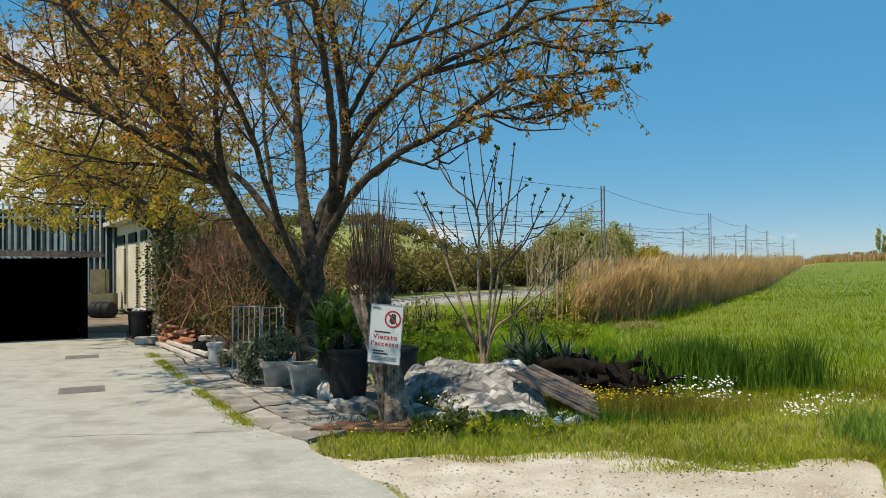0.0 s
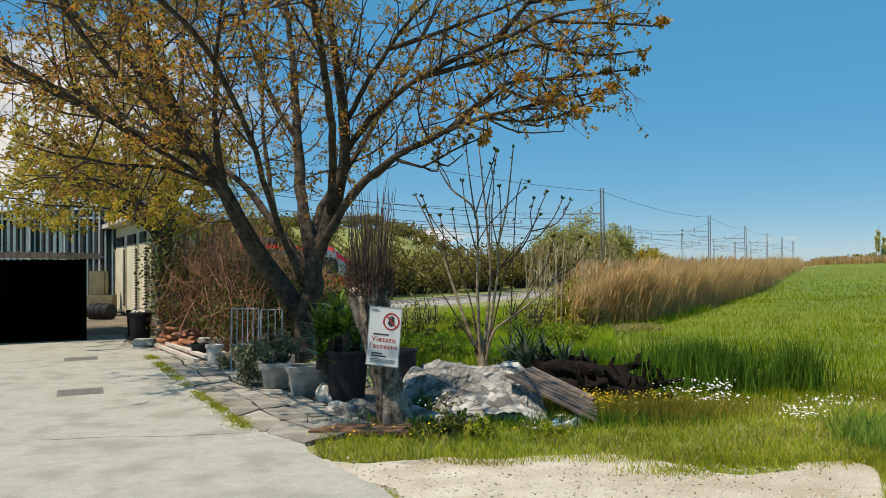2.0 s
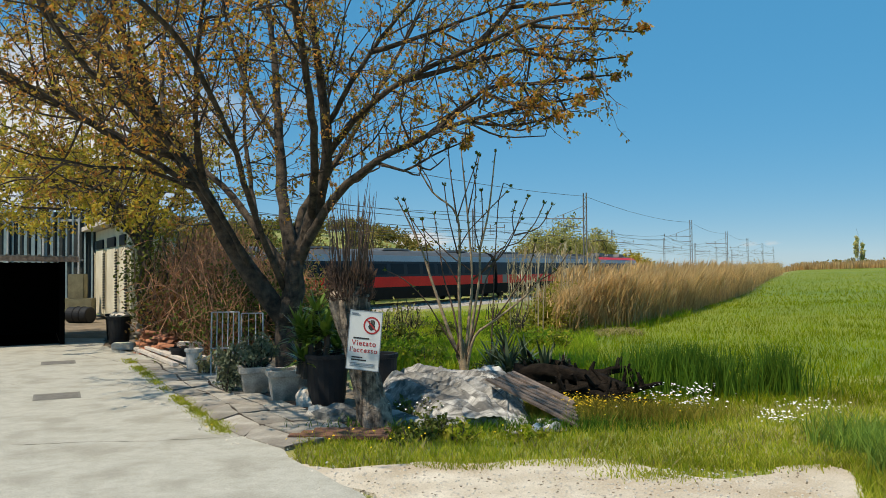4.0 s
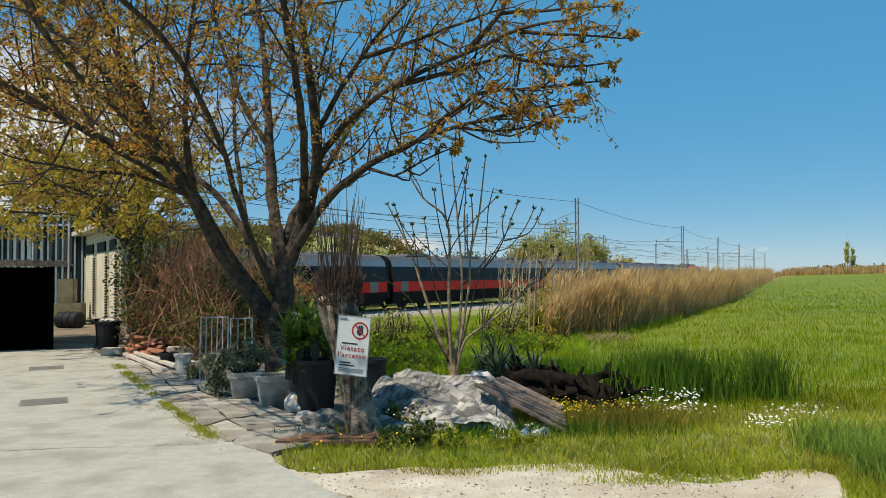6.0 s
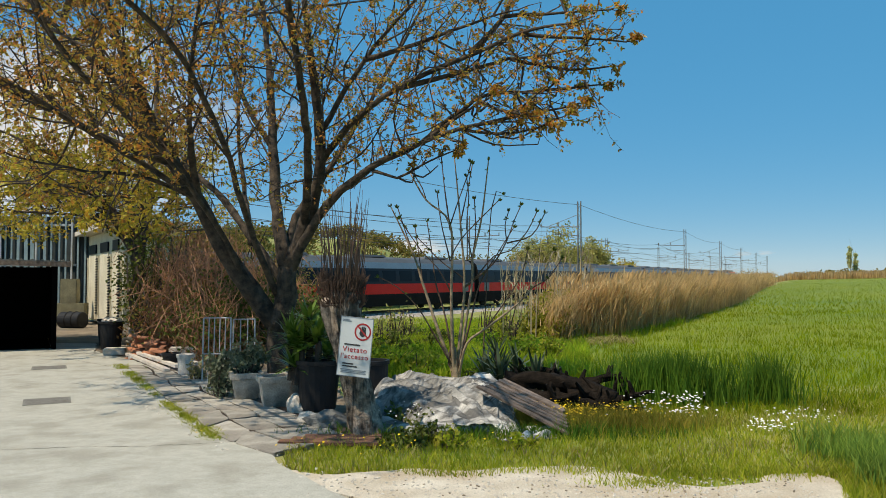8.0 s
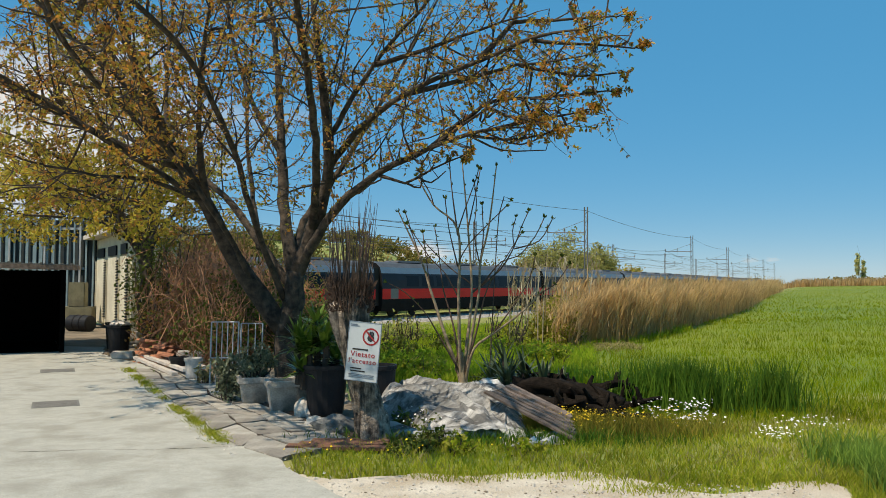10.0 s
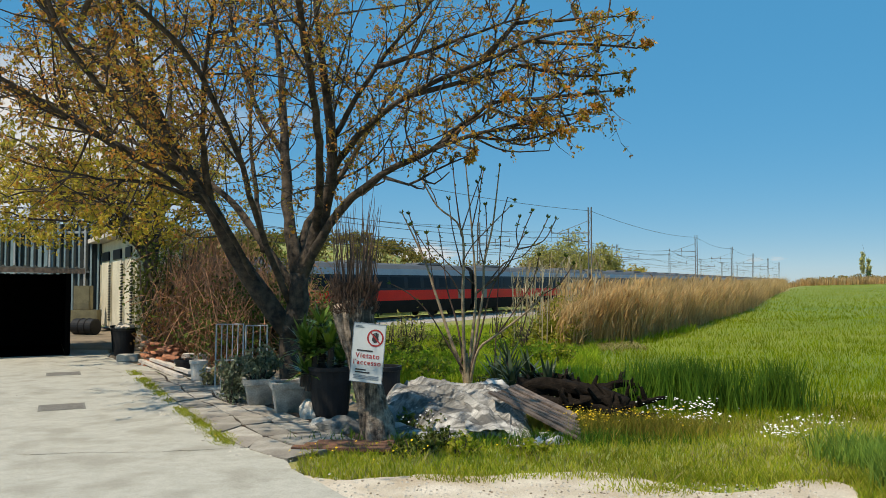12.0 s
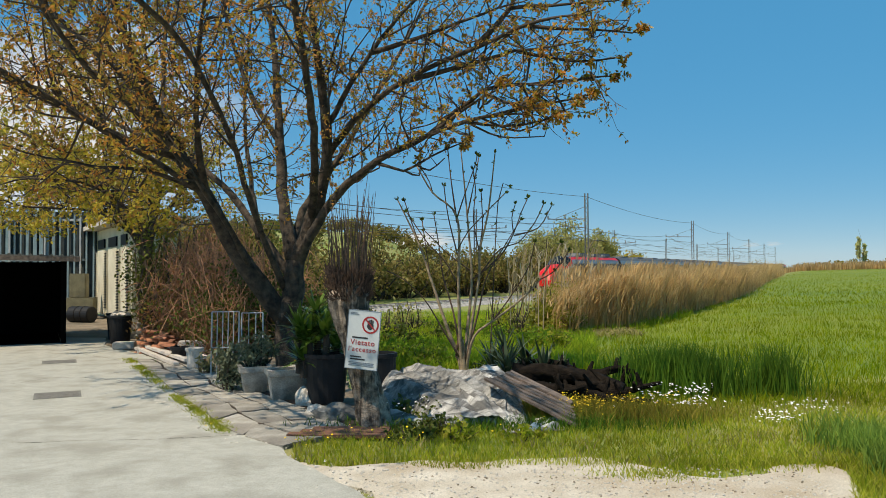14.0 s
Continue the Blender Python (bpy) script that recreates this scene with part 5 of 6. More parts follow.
# ---- planters and pots ----
def planter(x, y, w, h, rz, label):
    t = thing("planter", pose(x, y, 0.035, 0, 0, rz), label, "planter", "cement planters")
    bm = bmesh.new()
    bmesh.ops.create_cube(bm, size=1)
    for v in bm.verts:
        q = w if v.co.z > 0 else w * 0.76
        v.co = Vector((v.co.x * q, v.co.y * q, (v.co.z + 0.5) * (h - 0.06)))
    bmesh.ops.bevel(bm, geom=bm.edges[:], offset=0.012, segments=2, affect='EDGES')
    me = bpy.data.meshes.new("body")
    bm.to_mesh(me)
    bm.free()
    part("body", me, M_PLANTER, t)
    rim = MB()
    for sx, sy, lx, ly in ((0, 1, 1, 0), (0, -1, 1, 0), (1, 0, 0, 1), (-1, 0, 0, 1)):
        rim.box((sx * (w / 2), sy * (w / 2), h - 0.03), (w * 1.12 if lx else 0.05, w * 1.02 if ly else 0.05, 0.07))
    part("rim", rim, M_PLANTER, t)
    s = MB()
    s.box((0, 0, h - 0.05), (w - 0.06, w - 0.06, 0.03))
    part("soil", s, M_SOIL, t, "dark soil")
    return t


x, y = at(480, 722)
planter(x, y + 0.15, 0.36, 0.36, 20, "square grey cement planter, weathered")
x, y = at(428, 708)
planter(x, y + 0.15, 0.36, 0.33, 20, "square grey cement planter with grey-green shrub")
x, y = at(515, 712)
planter(x, y + 0.25, 0.28, 0.34, 18, "small cement planter beside the black pot")
x, y = at(556, 733)
BIGPOT = cylinder_thing("plant_tub", x, y + 0.2, 0.21, 0.26, 0.58, M_BLACKPL, "large black plastic tub with a leafy shrub", "tub", rim=0.012, z=0.05, fill=M_SOIL)
rp = random.Random(31)


def strap_plant(name, x, y, z, n, length, width, material, label, seed, spread=1.0, category="plant", trunk=0.0):
    """A rosette of long pointed leaves in several pieces each."""
    r = random.Random(seed)
    t = thing(name, (x, y, z), label, category)
    m = MB()
    if trunk:
        w = MB()
        w.tube([(0, 0, -0.1), (0.02, 0, trunk * 0.5), (0, 0.01, trunk)], [0.05, 0.04, 0.035], 7)
        part("stem", w, M_TWIG, t)
    for k in range(n):
        a = r.uniform(0, 6.283)
        el = r.uniform(0.15, 1.35)
        L = length * r.uniform(0.6, 1.1)
        d = Vector((math.cos(a) * math.cos(el) * spread, math.sin(a) * math.cos(el) * spread, math.sin(el)))
        s = Vector((-math.sin(a), math.cos(a), 0)) * width / 2
        p = Vector((0, 0, trunk * r.uniform(0.55, 1.0)))
        pts, dd = [p], d.normalized()
        for j in range(3):
            dd = (dd + Vector((0, 0, -0.22 * (1.2 - el / 1.4)))).normalized()
            pts.append(pts[-1] + dd * L / 3)
        ws = (0.7, 1.0, 0.75, 0.0)
        k0 = len(m.v)
        for j in range(4):
            m.v += [tuple(pts[j] - s * ws[j]), tuple(pts[j] + s * ws[j])]
        for j in range(3):
            m.f.append((k0 + 2 * j, k0 + 2 * j + 1, k0 + 2 * j + 3, k0 + 2 * j + 2))
    part("leaves", m, material, t, kind="stuff")
    return t


x, y = at(556, 733)
for dx, dz, tr_, n_ in ((0.0, 0.55, 0.42, 80), (-0.2, 0.55, 0.3, 70), (0.12, 0.55, 0.15, 50), (-0.12, 0.55, 0.6, 60), (-0.3, 0.5, 0.45, 60), (-0.25, 0.45, 0.1, 50)):
    strap_plant("tub_shrub", x + dx, y + 0.2 + rp.uniform(-0.1, 0.1), dz, n_, 0.34, 0.05, M_GLOSSLEAF, "glossy dark green strap-leaved shrub in a tub", int(100 * tr_), trunk=tr_)
x, y = at(428, 708)
bush("grey_green_shrub", x, y + 0.15, 0.28, 0.26, 0.52, 1300, 0.05, M_SILVER, "grey-green shrub growing in the planter", 41, stems=12, z=0.32)
x, y = at(385, 705)
bush("grey_green_shrub", x, y + 0.1, 0.28, 0.27, 0.66, 1500, 0.055, M_SILVER, "grey-green aromatic shrub beside the planters", 42, stems=14, z=0.0)
x, y = at(475, 722)
bush("red_leaf_plant", x + 0.25, y + 0.45, 0.2, 0.2, 0.4, 420, 0.05, M_LEAF, "small reddish-leaved shrub behind the planters", 43, stems=10, z=0.3)
x, y = at(345, 672)
bush("dry_plant", x, y, 0.16, 0.14, 0.33, 260, 0.05, M_DRYG, "withered yellowish plant by the bucket", 44, stems=10, z=0.02)


def rock(ra, rd, s, seed, flat=0.6, mat_=None, name="stone", label="rough grey-white stone at the foot of the stump", d=0.0):
    r = random.Random(seed)
    x, y = at(ra, rd)
    bm = bmesh.new()
    bmesh.ops.create_icosphere(bm, subdivisions=3, radius=s)
    for v in bm.verts:
        q = 1 + 0.35 * noise.noise(v.co * (1.4 / s) + Vector((seed, 0, 0))) + 0.1 * noise.noise(v.co * (5 / s))
        v.co = Vector((v.co.x * q * 1.2, v.co.y * q, v.co.z * q * flat))
    me = bpy.data.meshes.new(name)
    bm.to_mesh(me)
    bm.free()
    me.materials.append(mat_ or M_STONE)
    ob = tagged(new(name, me), label, "stone", "stones by the stump")
    ob.matrix_world = pose(x, y + d, s * flat * 0.5, 0, 0, r.uniform(0, 180))


rock(578, 752, 0.20, 3, 0.6, mat("grey_rock", (0.20, 0.20, 0.185), (0.12, 0.12, 0.11), 0.95, scale=6, bump=0.8))
rock(545, 742, 0.12, 4)
rock(522, 728, 0.12, 5, 1.3)
rock(505, 782, 0.09, 6, 0.35)
for k, (ra, rd) in enumerate(((470, 770), (440, 766), (425, 772))):
    rock(ra, rd, 0.07, 20 + k, 0.3)


cylinder_thing("plant_tub", -0.86, 9.35, 0.17, 0.20, 0.62, M_BLACKPL, "black plastic tub standing behind the stump", "tub", rim=0.012, z=0.0, fill=M_SOIL)


# ---- stump with shoots and the sign ----
def stump():
    b = Vector((-0.82, 7.95, 0))
    t = thing("pollarded_stump", b, "weathered pollarded stump crowned with thin upright shoots", "tree stump")
    m = MB()
    path = smooth_path([(0.06, 0, -0.1), (0.0, 0, 0.25), (-0.08, 0, 0.6), (-0.15, 0, 0.95), (-0.2, 0, 1.25), (-0.21, 0, 1.5)], 0.06)
    n = len(path)
    rad = [0.165 - 0.03 * math.sin(math.pi * min(1, i / n * 1.4)) + 0.035 * math.exp(-((i / n - 0.88) / 0.08) ** 2) for i in range(n)]
    rad = [r_ + 0.035 * max(0, 1 - i / 5) for i, r_ in enumerate(rad)]
    for k in range(4):
        rad[-1 - k] *= (0.3, 0.62, 0.85, 0.95)[k]
    m.tube(path, rad, 44, wob=0.2)
    m.v = [tuple(Vector(p) + Vector((p[0] - path[min(n - 1, k // 44)].x, p[1] - path[min(n - 1, k // 44)].y, 0)) * (0.28 * noise.noise(Vector((p[0] * 14, p[1] * 14, p[2] * 2.2))) + 0.14 * noise.noise(Vector((p[0] * 40, p[1] * 40, p[2] * 9))))) for k, p in enumerate(m.v)]
    part("trunk", m, M_STUMP, t, smooth=True)
    r = random.Random(12)
    ridge = MB()
    for k in range(26):
        a = r.uniform(0, 6.283)
        i0 = r.randint(0, n // 2)
        i1 = min(n - 1, i0 + r.randint(5, n // 2))
        pts = [path[i] + Vector((math.cos(a + 0.03 * i), math.sin(a + 0.03 * i), 0)) * (rad[i] * 0.98) for i in range(i0, i1)]
        if len(pts) > 2:
            ridge.tube(pts, [0.012 + 0.012 * math.sin(math.pi * j / (len(pts) - 1)) for j in range(len(pts))], 5)
    part("ridged_bark", ridge, M_STUMP, t, kind="stuff")
    fuzz = MB()
    for k in range(900):
        a = r.uniform(0, 6.283)
        p = path[-1] + Vector((math.cos(a) * 0.2 * r.random() ** .4, math.sin(a) * 0.2 * r.random() ** .4, r.uniform(-0.22, 0.1)))
        d = Vector((math.cos(a), math.sin(a), r.uniform(-0.2, 1.2))).normalized()
        fuzz.tube([p, p + d * 0.05, p + d * 0.08 + Vector((0, 0, r.uniform(0, 0.08)))], [0.006, 0.005, 0.002], 3, cap=False)
    part("burr", fuzz, M_BURR, t, kind="stuff")
    for k in range(64):
        a, q = r.uniform(0, 6.283), r.random() ** 0.5 * 0.2
        p = path[-1] + Vector((math.cos(a) * q, math.sin(a) * q, -0.05))
        L = r.uniform(0.5, 1.15)
        pts = [p]
        d = Vector((math.cos(a) * 0.12, math.sin(a) * 0.12, 1)).normalized()
        for j in range(5):
            d = (d + rvec(r) * 0.06).normalized()
            pts.append(pts[-1] + d * L / 5)
        s = MB()
        s.tube(pts, [0.008 - 0.0012 * j for j in range(6)], 4)
        part("shoot", s, M_FIGTWIG if k % 3 else M_TWIG, t)


stump()


def text_mesh(body, size, bold=0.0):
    cu = bpy.data.curves.new("text", 'FONT')
    cu.body, cu.size, cu.extrude, cu.offset = body, size, 0.0006, bold
    cu.align_x, cu.space_character = 'CENTER', 1.16
    ob = bpy.data.objects.new("text", cu)
    scene.collection.objects.link(ob)
    me = bpy.data.meshes.new_from_object(ob)
    bpy.data.objects.remove(ob)
    return me


def warning_sign():
    # board 0.34 x 0.57, its lower left corner a little low
    t = thing("warning_sign", pose(-0.86, 7.66, 0.92, 0, 5.0, -12) @ pose(0, 0, 0, 90, 0, 0), "white no-access notice board nailed to the stump", "sign")
    W, H = 0.335, 0.575
    me = rounded_box(W, H, 0.006, 0.0025)
    part("board", me, M_SIGN, t)
    fr = MB()
    for c, s in (((0, H / 2 - 0.004, 0.0075), (W, 0.006, 0.003)), ((0, -H / 2 + 0.004, 0.0075), (W, 0.006, 0.003)), ((W / 2 - 0.004, 0, 0.0075), (0.006, H - 0.016, 0.003)), ((-W / 2 + 0.004, 0, 0.0075), (0.006, H - 0.016, 0.003))):
        fr.box(c, s)
    part("border", fr, M_BLUEGREY, t, "thin dark border")
    cx, cy = 0.065, 0.15
    ring = MB()
    for j in range(40):
        a0, a1 = 2 * math.pi * j / 40, 2 * math.pi * (j + 1) / 40
        ring.quad(*[(cx + r_ * math.cos(a), cy + r_ * math.sin(a), 0.009) for r_, a in ((0.068, a0), (0.084, a0), (0.084, a1), (0.068, a1))][::-1])
    bar = Matrix.Rotation(radians(-45), 3, 'Z')
    part("prohibition_ring", ring, M_REDP, t, "red prohibition ring")
    sl = MB()
    sl.box((cx, cy, 0.0095), (0.142, 0.013, 0.001), bar)
    part("prohibition_bar", sl, M_REDP, t)
    pal = MB()
    pal.poly([(cx + 0.034 * math.cos(a) * (0.9 + 0.1 * math.cos(2 * a)), cy - 0.012 + 0.036 * math.sin(a), 0.0085) for a in [2 * math.pi * j / 18 for j in range(18)]])
    for dx, h_ in ((-0.024, 0.03), (-0.008, 0.04), (0.008, 0.042), (0.023, 0.034)):
        pal.box((cx + dx, cy + 0.012 + h_ / 2, 0.0085), (0.012, h_, 0.001))
    part("stop_symbol", pal, M_BLACK, t, "black stop symbol")
    for body, yy, sz in (("Vietato", -0.05, 0.072), ("l'accesso", -0.115, 0.068)):
        me = text_mesh(body, sz, 0.0006)
        ob = part("lettering", me, M_REDP, t, "red words on the notice")
        ob.location = (0, yy, 0.009)
    for yy, w, h_, xx, m_ in ((0.02, 0.16, 0.014, -0.03, M_BLACK), (-0.165, 0.11, 0.013, -0.06, M_BLACK), (-0.19, 0.15, 0.013, -0.04, M_BLACK), (-0.222, 0.26, 0.007, 0, M_BLUEGREY),
                              (-0.236, 0.25, 0.006, 0, M_BLUEGREY), (-0.25, 0.26, 0.006, 0, M_BLUEGREY), (0.255, 0.07, 0.008, -0.11, M_BLUEGREY), (0.243, 0.09, 0.006, -0.10, M_BLUEGREY)):
        m = MB()
        m.box((xx, yy, 0.009), (w, h_, 0.001))
        part("printed_line", m, m_, t)


warning_sign()
pa, pb = at(500, 780), at(668, 786)
for k in range(3):
    m = MB()
    L = (Vector(pb) - Vector(pa)).length * (1 - 0.1 * k)
    m.box((0, 0, 0.015), (L, 0.13, 0.03))
    ob = single("old_board", m, M_REDBOARD, "flat reddish-brown board at the foot of the stump", "board", "boards by the stump")
    ob.matrix_world = pose((pa[0] + pb[0]) / 2 + 0.05 * k, (pa[1] + pb[1]) / 2 - 0.08 + 0.14 * k, 0.03, 0, 0, -3 + 2 * k)


# ---- tarpaulin heap ----
MOUND = (-0.98, 0.80, 7.85, 9.8)


def cloth(x0, x1, y0, y1, nx, ny, top, seed, lift=0.0, turn=0.5, own=False):
    """A crumpled sheet draped over a mound, folds running down it."""
    V = []
    o = Vector((seed * 3.7, seed * 1.9, seed))
    for j in range(ny):
        for i in range(nx):
            u, v = i / (nx - 1), j / (ny - 1)
            x, y = x0 + (x1 - x0) * u, y0 + (y1 - y0) * v
            mu, mv = (u, v) if own else ((x - MOUND[0]) / (MOUND[1] - MOUND[0]), (y - MOUND[2]) / (MOUND[3] - MOUND[2]))
            mu, mv = min(1, max(0, mu)), min(1, max(0, mv))
            cover = (1 - abs(2 * mu - 1) ** 5) * min(1, 0.30 + 2.6 * mv) * (0.80 + 0.25 * mv) * (1 - max(0, (mv - 0.75) / 0.25) ** 2) if 0 < mv < 1 else 0.0
            lx, ly = x - 0.1, y - 8.7
            w = noise.noise(Vector((x, y, 0)) * 0.8 + o)
            ca, sa = math.cos(turn + 0.7 * w), math.sin(turn + 0.7 * w)
            al, ac = lx * ca + ly * sa, -lx * sa + ly * ca
            big = 1 - 2 * abs(noise.noise(Vector((al * 0.9, ac * 3.0, 0)) + o))
            mid = 1 - 2 * abs(noise.noise(Vector((al * 1.7, ac * 7.5, 2)) + o))
            fine = 1 - 2 * abs(noise.noise(Vector((al * 4.0, ac * 19, 4)) + o))
            lump = noise.noise(Vector((x * 1.9, y * 1.9, 6)) + o)
            k = min(1, cover * 1.3)
            h = top * cover * (1 - 0.30 * max(0, mu - 0.6)) + k * (0.115 * (big - 0.5) + 0.105 * (mid - 0.5) + 0.03 * (fine - 0.5) + 0.06 * lump) + 0.012 * mid
            V.append((x + 0.03 * mid, y + 0.13 * noise.noise(Vector((x * 2.3, 0, 9)) + o) * (1 - v) + 0.06 * (u - 0.4) + 0.02 * big, max(0.01, h) + lift))
    F = [(j * nx + i, j * nx + i + 1, (j + 1) * nx + i + 1, (j + 1) * nx + i) for j in range(ny - 1) for i in range(nx - 1)]
    me = bpy.data.meshes.new("sheet")
    me.from_pydata(V, [], F)
    me.polygons.foreach_set("use_smooth", [True] * len(F))
    return me


def tarp():
    t = thing("tarpaulin_heap", (0, 0, 0), "crumpled dirty white tarpaulin draped over a low heap", "tarpaulin")
    for me, mt, lab in ((cloth(-0.98, 0.80, 7.85, 9.8, 170, 130, 0.37, 1, turn=-0.55), M_TARP, "dirty white crumpled sheet"), (cloth(0.06, 0.52, 7.86, 8.7, 60, 80, 0.37, 4, 0.03, -1.0), M_TARP, "pale loose flap"),
                        (cloth(0.45, 1.1, 7.72, 8.05, 70, 36, 0.02, 6, 0.012, own=True), M_TARP, "trailing edge on the grass")):
        ob = part("sheet", me, mt, t, lab)
        so = ob.modifiers.new("thickness", 'SOLIDIFY')
        so.thickness = 0.004


tarp()
r1 = random.Random(19)
for k in range(7):
    m = MB()
    m.box((0, 0, 0.012), (1.05 - 0.05 * k, 0.085, 0.022))
    ob = single("weathered_plank", m, M_PLANKOLD, "grey-brown weathered plank leaning on the heap", "plank", "planks on the heap")
    ob.matrix_world = pose(0.78 + 0.03 * k, 8.06 + 0.11 * k, 0.24 + 0.012 * k + r1.uniform(-0.015, 0.015), 0, 22 + r1.uniform(-2, 2), -24 + r1.uniform(-3, 3))


def log(nodes, r0, r1_, label, seed):
    r = random.Random(seed)
    base = Vector(nodes[0])
    t = thing("rotten_log", base, label, "log", "logs behind the heap")
    m = MB()
    path = smooth_path([Vector(p) - base for p in nodes], 0.08)
    n = len(path)
    m.tube([p + rvec(r) * 0.01 for p in path], [0.78 * (r0 + (r1_ - r0) * i / (n - 1)) for i in range(n)], 14, wob=0.9)
    part("trunk", m, M_CHAR, t, smooth=True)
    for k in range(2):
        p = path[r.randrange(2, n - 2)]
        s = MB()
        d = (rvec(r) + Vector((0, 0, 1.0))).normalized()
        s.tube([p, p + d * 0.12, p + d * r.uniform(0.15, 0.28)], [0.035, 0.025, 0.015], 6, wob=0.3)
        part("branch_stub", s, M_CHAR, t)


log([up(890, 672, 9.7), up(960, 668, 9.5), up(1030, 680, 9.2), up(1078, 706, 9.0)], 0.13, 0.11, "dark rotten log lying behind the tarpaulin", 1)
log([up(930, 700, 9.3), up(1000, 705, 9.1), up(1075, 722, 8.9)], 0.11, 0.10, "dark rotten log lying on the ground", 2)
log([up(900, 655, 10.2), up(965, 655, 10.0), up(1005, 668, 9.8)], 0.09, 0.06, "thin dark rotten log on the pile", 3)
rl = random.Random(23)
for k in range(13):
    x, y = 0.75 + rl.random() * 1.25, 9.2 + rl.uniform(-0.3, 0.6)
    a = rl.uniform(-0.6, 0.6)
    z = gz(x, y) + rl.uniform(0.08, 0.3)
    log([(x, y, z), (x + 0.25 * math.cos(a), y + 0.2 * math.sin(a), z + rl.uniform(-0.02, 0.1)), (x + 0.5 * math.cos(a), y + 0.4 * math.sin(a), z + rl.uniform(-0.05, 0.16))], rl.uniform(0.04, 0.07), rl.uniform(0.02, 0.04), "broken dark branch on the log pile", 40 + k)
log([up(1010, 690, 9.4), up(1050, 700, 9.3), up(1080, 728, 9.2)], 0.14, 0.12, "stubby dark log end in the grass", 4)

for ra, rd, d, n_, L, w, tr_, lab in ((880, 690, 9.9, 46, 0.34, 0.05, 0.25, "dark grey-green agave with pointed leaves"), (945, 680, 9.95, 46, 0.36, 0.05, 0.12, "dark grey-green agave with pointed leaves"),
                                      (912, 670, 10.1, 40, 0.32, 0.045, 0.3, "dark grey-green agave with pointed leaves"), (855, 680, 11, 36, 0.34, 0.05, 0.1, "dark grey-green agave with pointed leaves"),
                                      (975, 690, 10.0, 34, 0.26, 0.04, 0.05, "small agave among the logs"), (875, 700, 10.8, 30, 0.3, 0.04, 0.55, "tall-stemmed agave behind the heap")):
    x = (ra - 784) / 1400 * d
    strap_plant("agave", x, d, gz(x, d), n_, L * 1.3, w, M_AGAVE, lab, ra, category="succulent", trunk=tr_ * 0.7 + 0.24)


# ---- fig sapling ----
def fig():
    D = 12.0
    U = up
    S = [
        ([(800, 668), (795, 640), (777, 596), (745, 500), (727, 445), (688, 363)], 0.045, .2),
        ([(802, 668), (797, 605), (795, 514), (793, 395), (750, 350), (720, 299)], 0.045, -.2),
        ([(793, 404), (783, 330), (777, 272)], 0.02, -.2),
        ([(804, 668), (809, 605), (818, 505), (811, 391), (800, 270)], 0.04, .3),
        ([(806, 668), (816, 596), (832, 496), (832, 455), (848, 386), (861, 281)], 0.04, 0),
        ([(848, 386), (866, 366), (884, 338)], 0.016, 0),
        ([(806, 668), (822, 605), (855, 578), (914, 532), (955, 482), (976, 441)], 0.035, -.3),
        ([(818, 505), (868, 464), (893, 423), (905, 390), (918, 361)], 0.025, .3),
        ([(893, 427), (937, 413), (960, 375)], 0.018, .3),
        ([(818, 490), (777, 459), (736, 418)], 0.018, .3),
        ([(811, 391), (822, 340), (832, 288)], 0.018, .3),
        ([(793, 459), (777, 391), (770, 338)], 0.018, -.2),
        ([(727, 445), (715, 410), (700, 365)], 0.016, .2),
        ([(745, 500), (735, 430), (731, 400)], 0.014, .2),
        ([(832, 455), (838, 410), (836, 350)], 0.018, 0),
        ([(893, 423), (890, 395), (896, 372)], 0.014, .3),
        ([(750, 350), (744, 330), (732, 310)], 0.012, -.2),
        ([(797, 605), (790, 640), (806, 662)], 0.03, .1),
        ([(795, 640), (760, 580), (735, 540), (700, 505), (668, 488)], 0.022, -.3),
        ([(806, 650), (830, 560), (845, 500), (880, 440), (905, 400)], 0.026, -.1),
        ([(800, 650), (785, 560), (768, 500), (760, 440), (752, 390)], 0.026, .3),
        ([(855, 578), (890, 530), (920, 480), (930, 440)], 0.018, -.3),
        ([(832, 496), (870, 450), (900, 440), (930, 405), (946, 372)], 0.018, 0),
        ([(795, 514), (770, 470), (745, 445), (722, 412), (704, 385)], 0.016, -.2),
        ([(793, 395), (808, 350), (826, 300), (829, 284)], 0.016, -.2),
        ([(832, 455), (822, 400), (826, 345), (822, 310)], 0.014, 0),
        ([(795, 450), (812, 420), (845, 385), (878, 352)], 0.014, -.2),
        ([(914, 532), (940, 505), (965, 490), (990, 455)], 0.014, -.3),
    ]
    r = random.Random(77)
    S.append(([(803, 700), (802, 655), (801, 610)], 0.11, 0))
    b = U(803, 668, D)
    b.z = gz(b.x, b.y)
    t = thing("fig_sapling", b, "bare many-stemmed young fig tree with opening buds", "tree")
    buds = MB()
    for k, (nodes, r0, dd) in enumerate(S):
        pts = [U(ra, rd, D + dd * min(1.0, (660 - rd) / 200)) - b for ra, rd in nodes]
        if k in (0, 1, 3, 4, 5, len(S) - 1):
            pts[0].z = -0.05
        path = smooth_path(pts, 0.12)
        n = len(path)
        m = MB()
        m.tube(path, [max(0.008, 0.72 * r0 * (1 - 0.70 * i / (n - 1))) for i in range(n)], 7, wob=0.15)
        part("stem", m, M_FIGBARK if r0 > 0.03 else M_FIGTWIG, t, smooth=True)
        for j in range(5):
            d = (path[-1] - path[-2]).normalized() + rvec(r) * 0.6
            buds.leaf(path[-1], d, rvec(r), 0.075, 0.5)
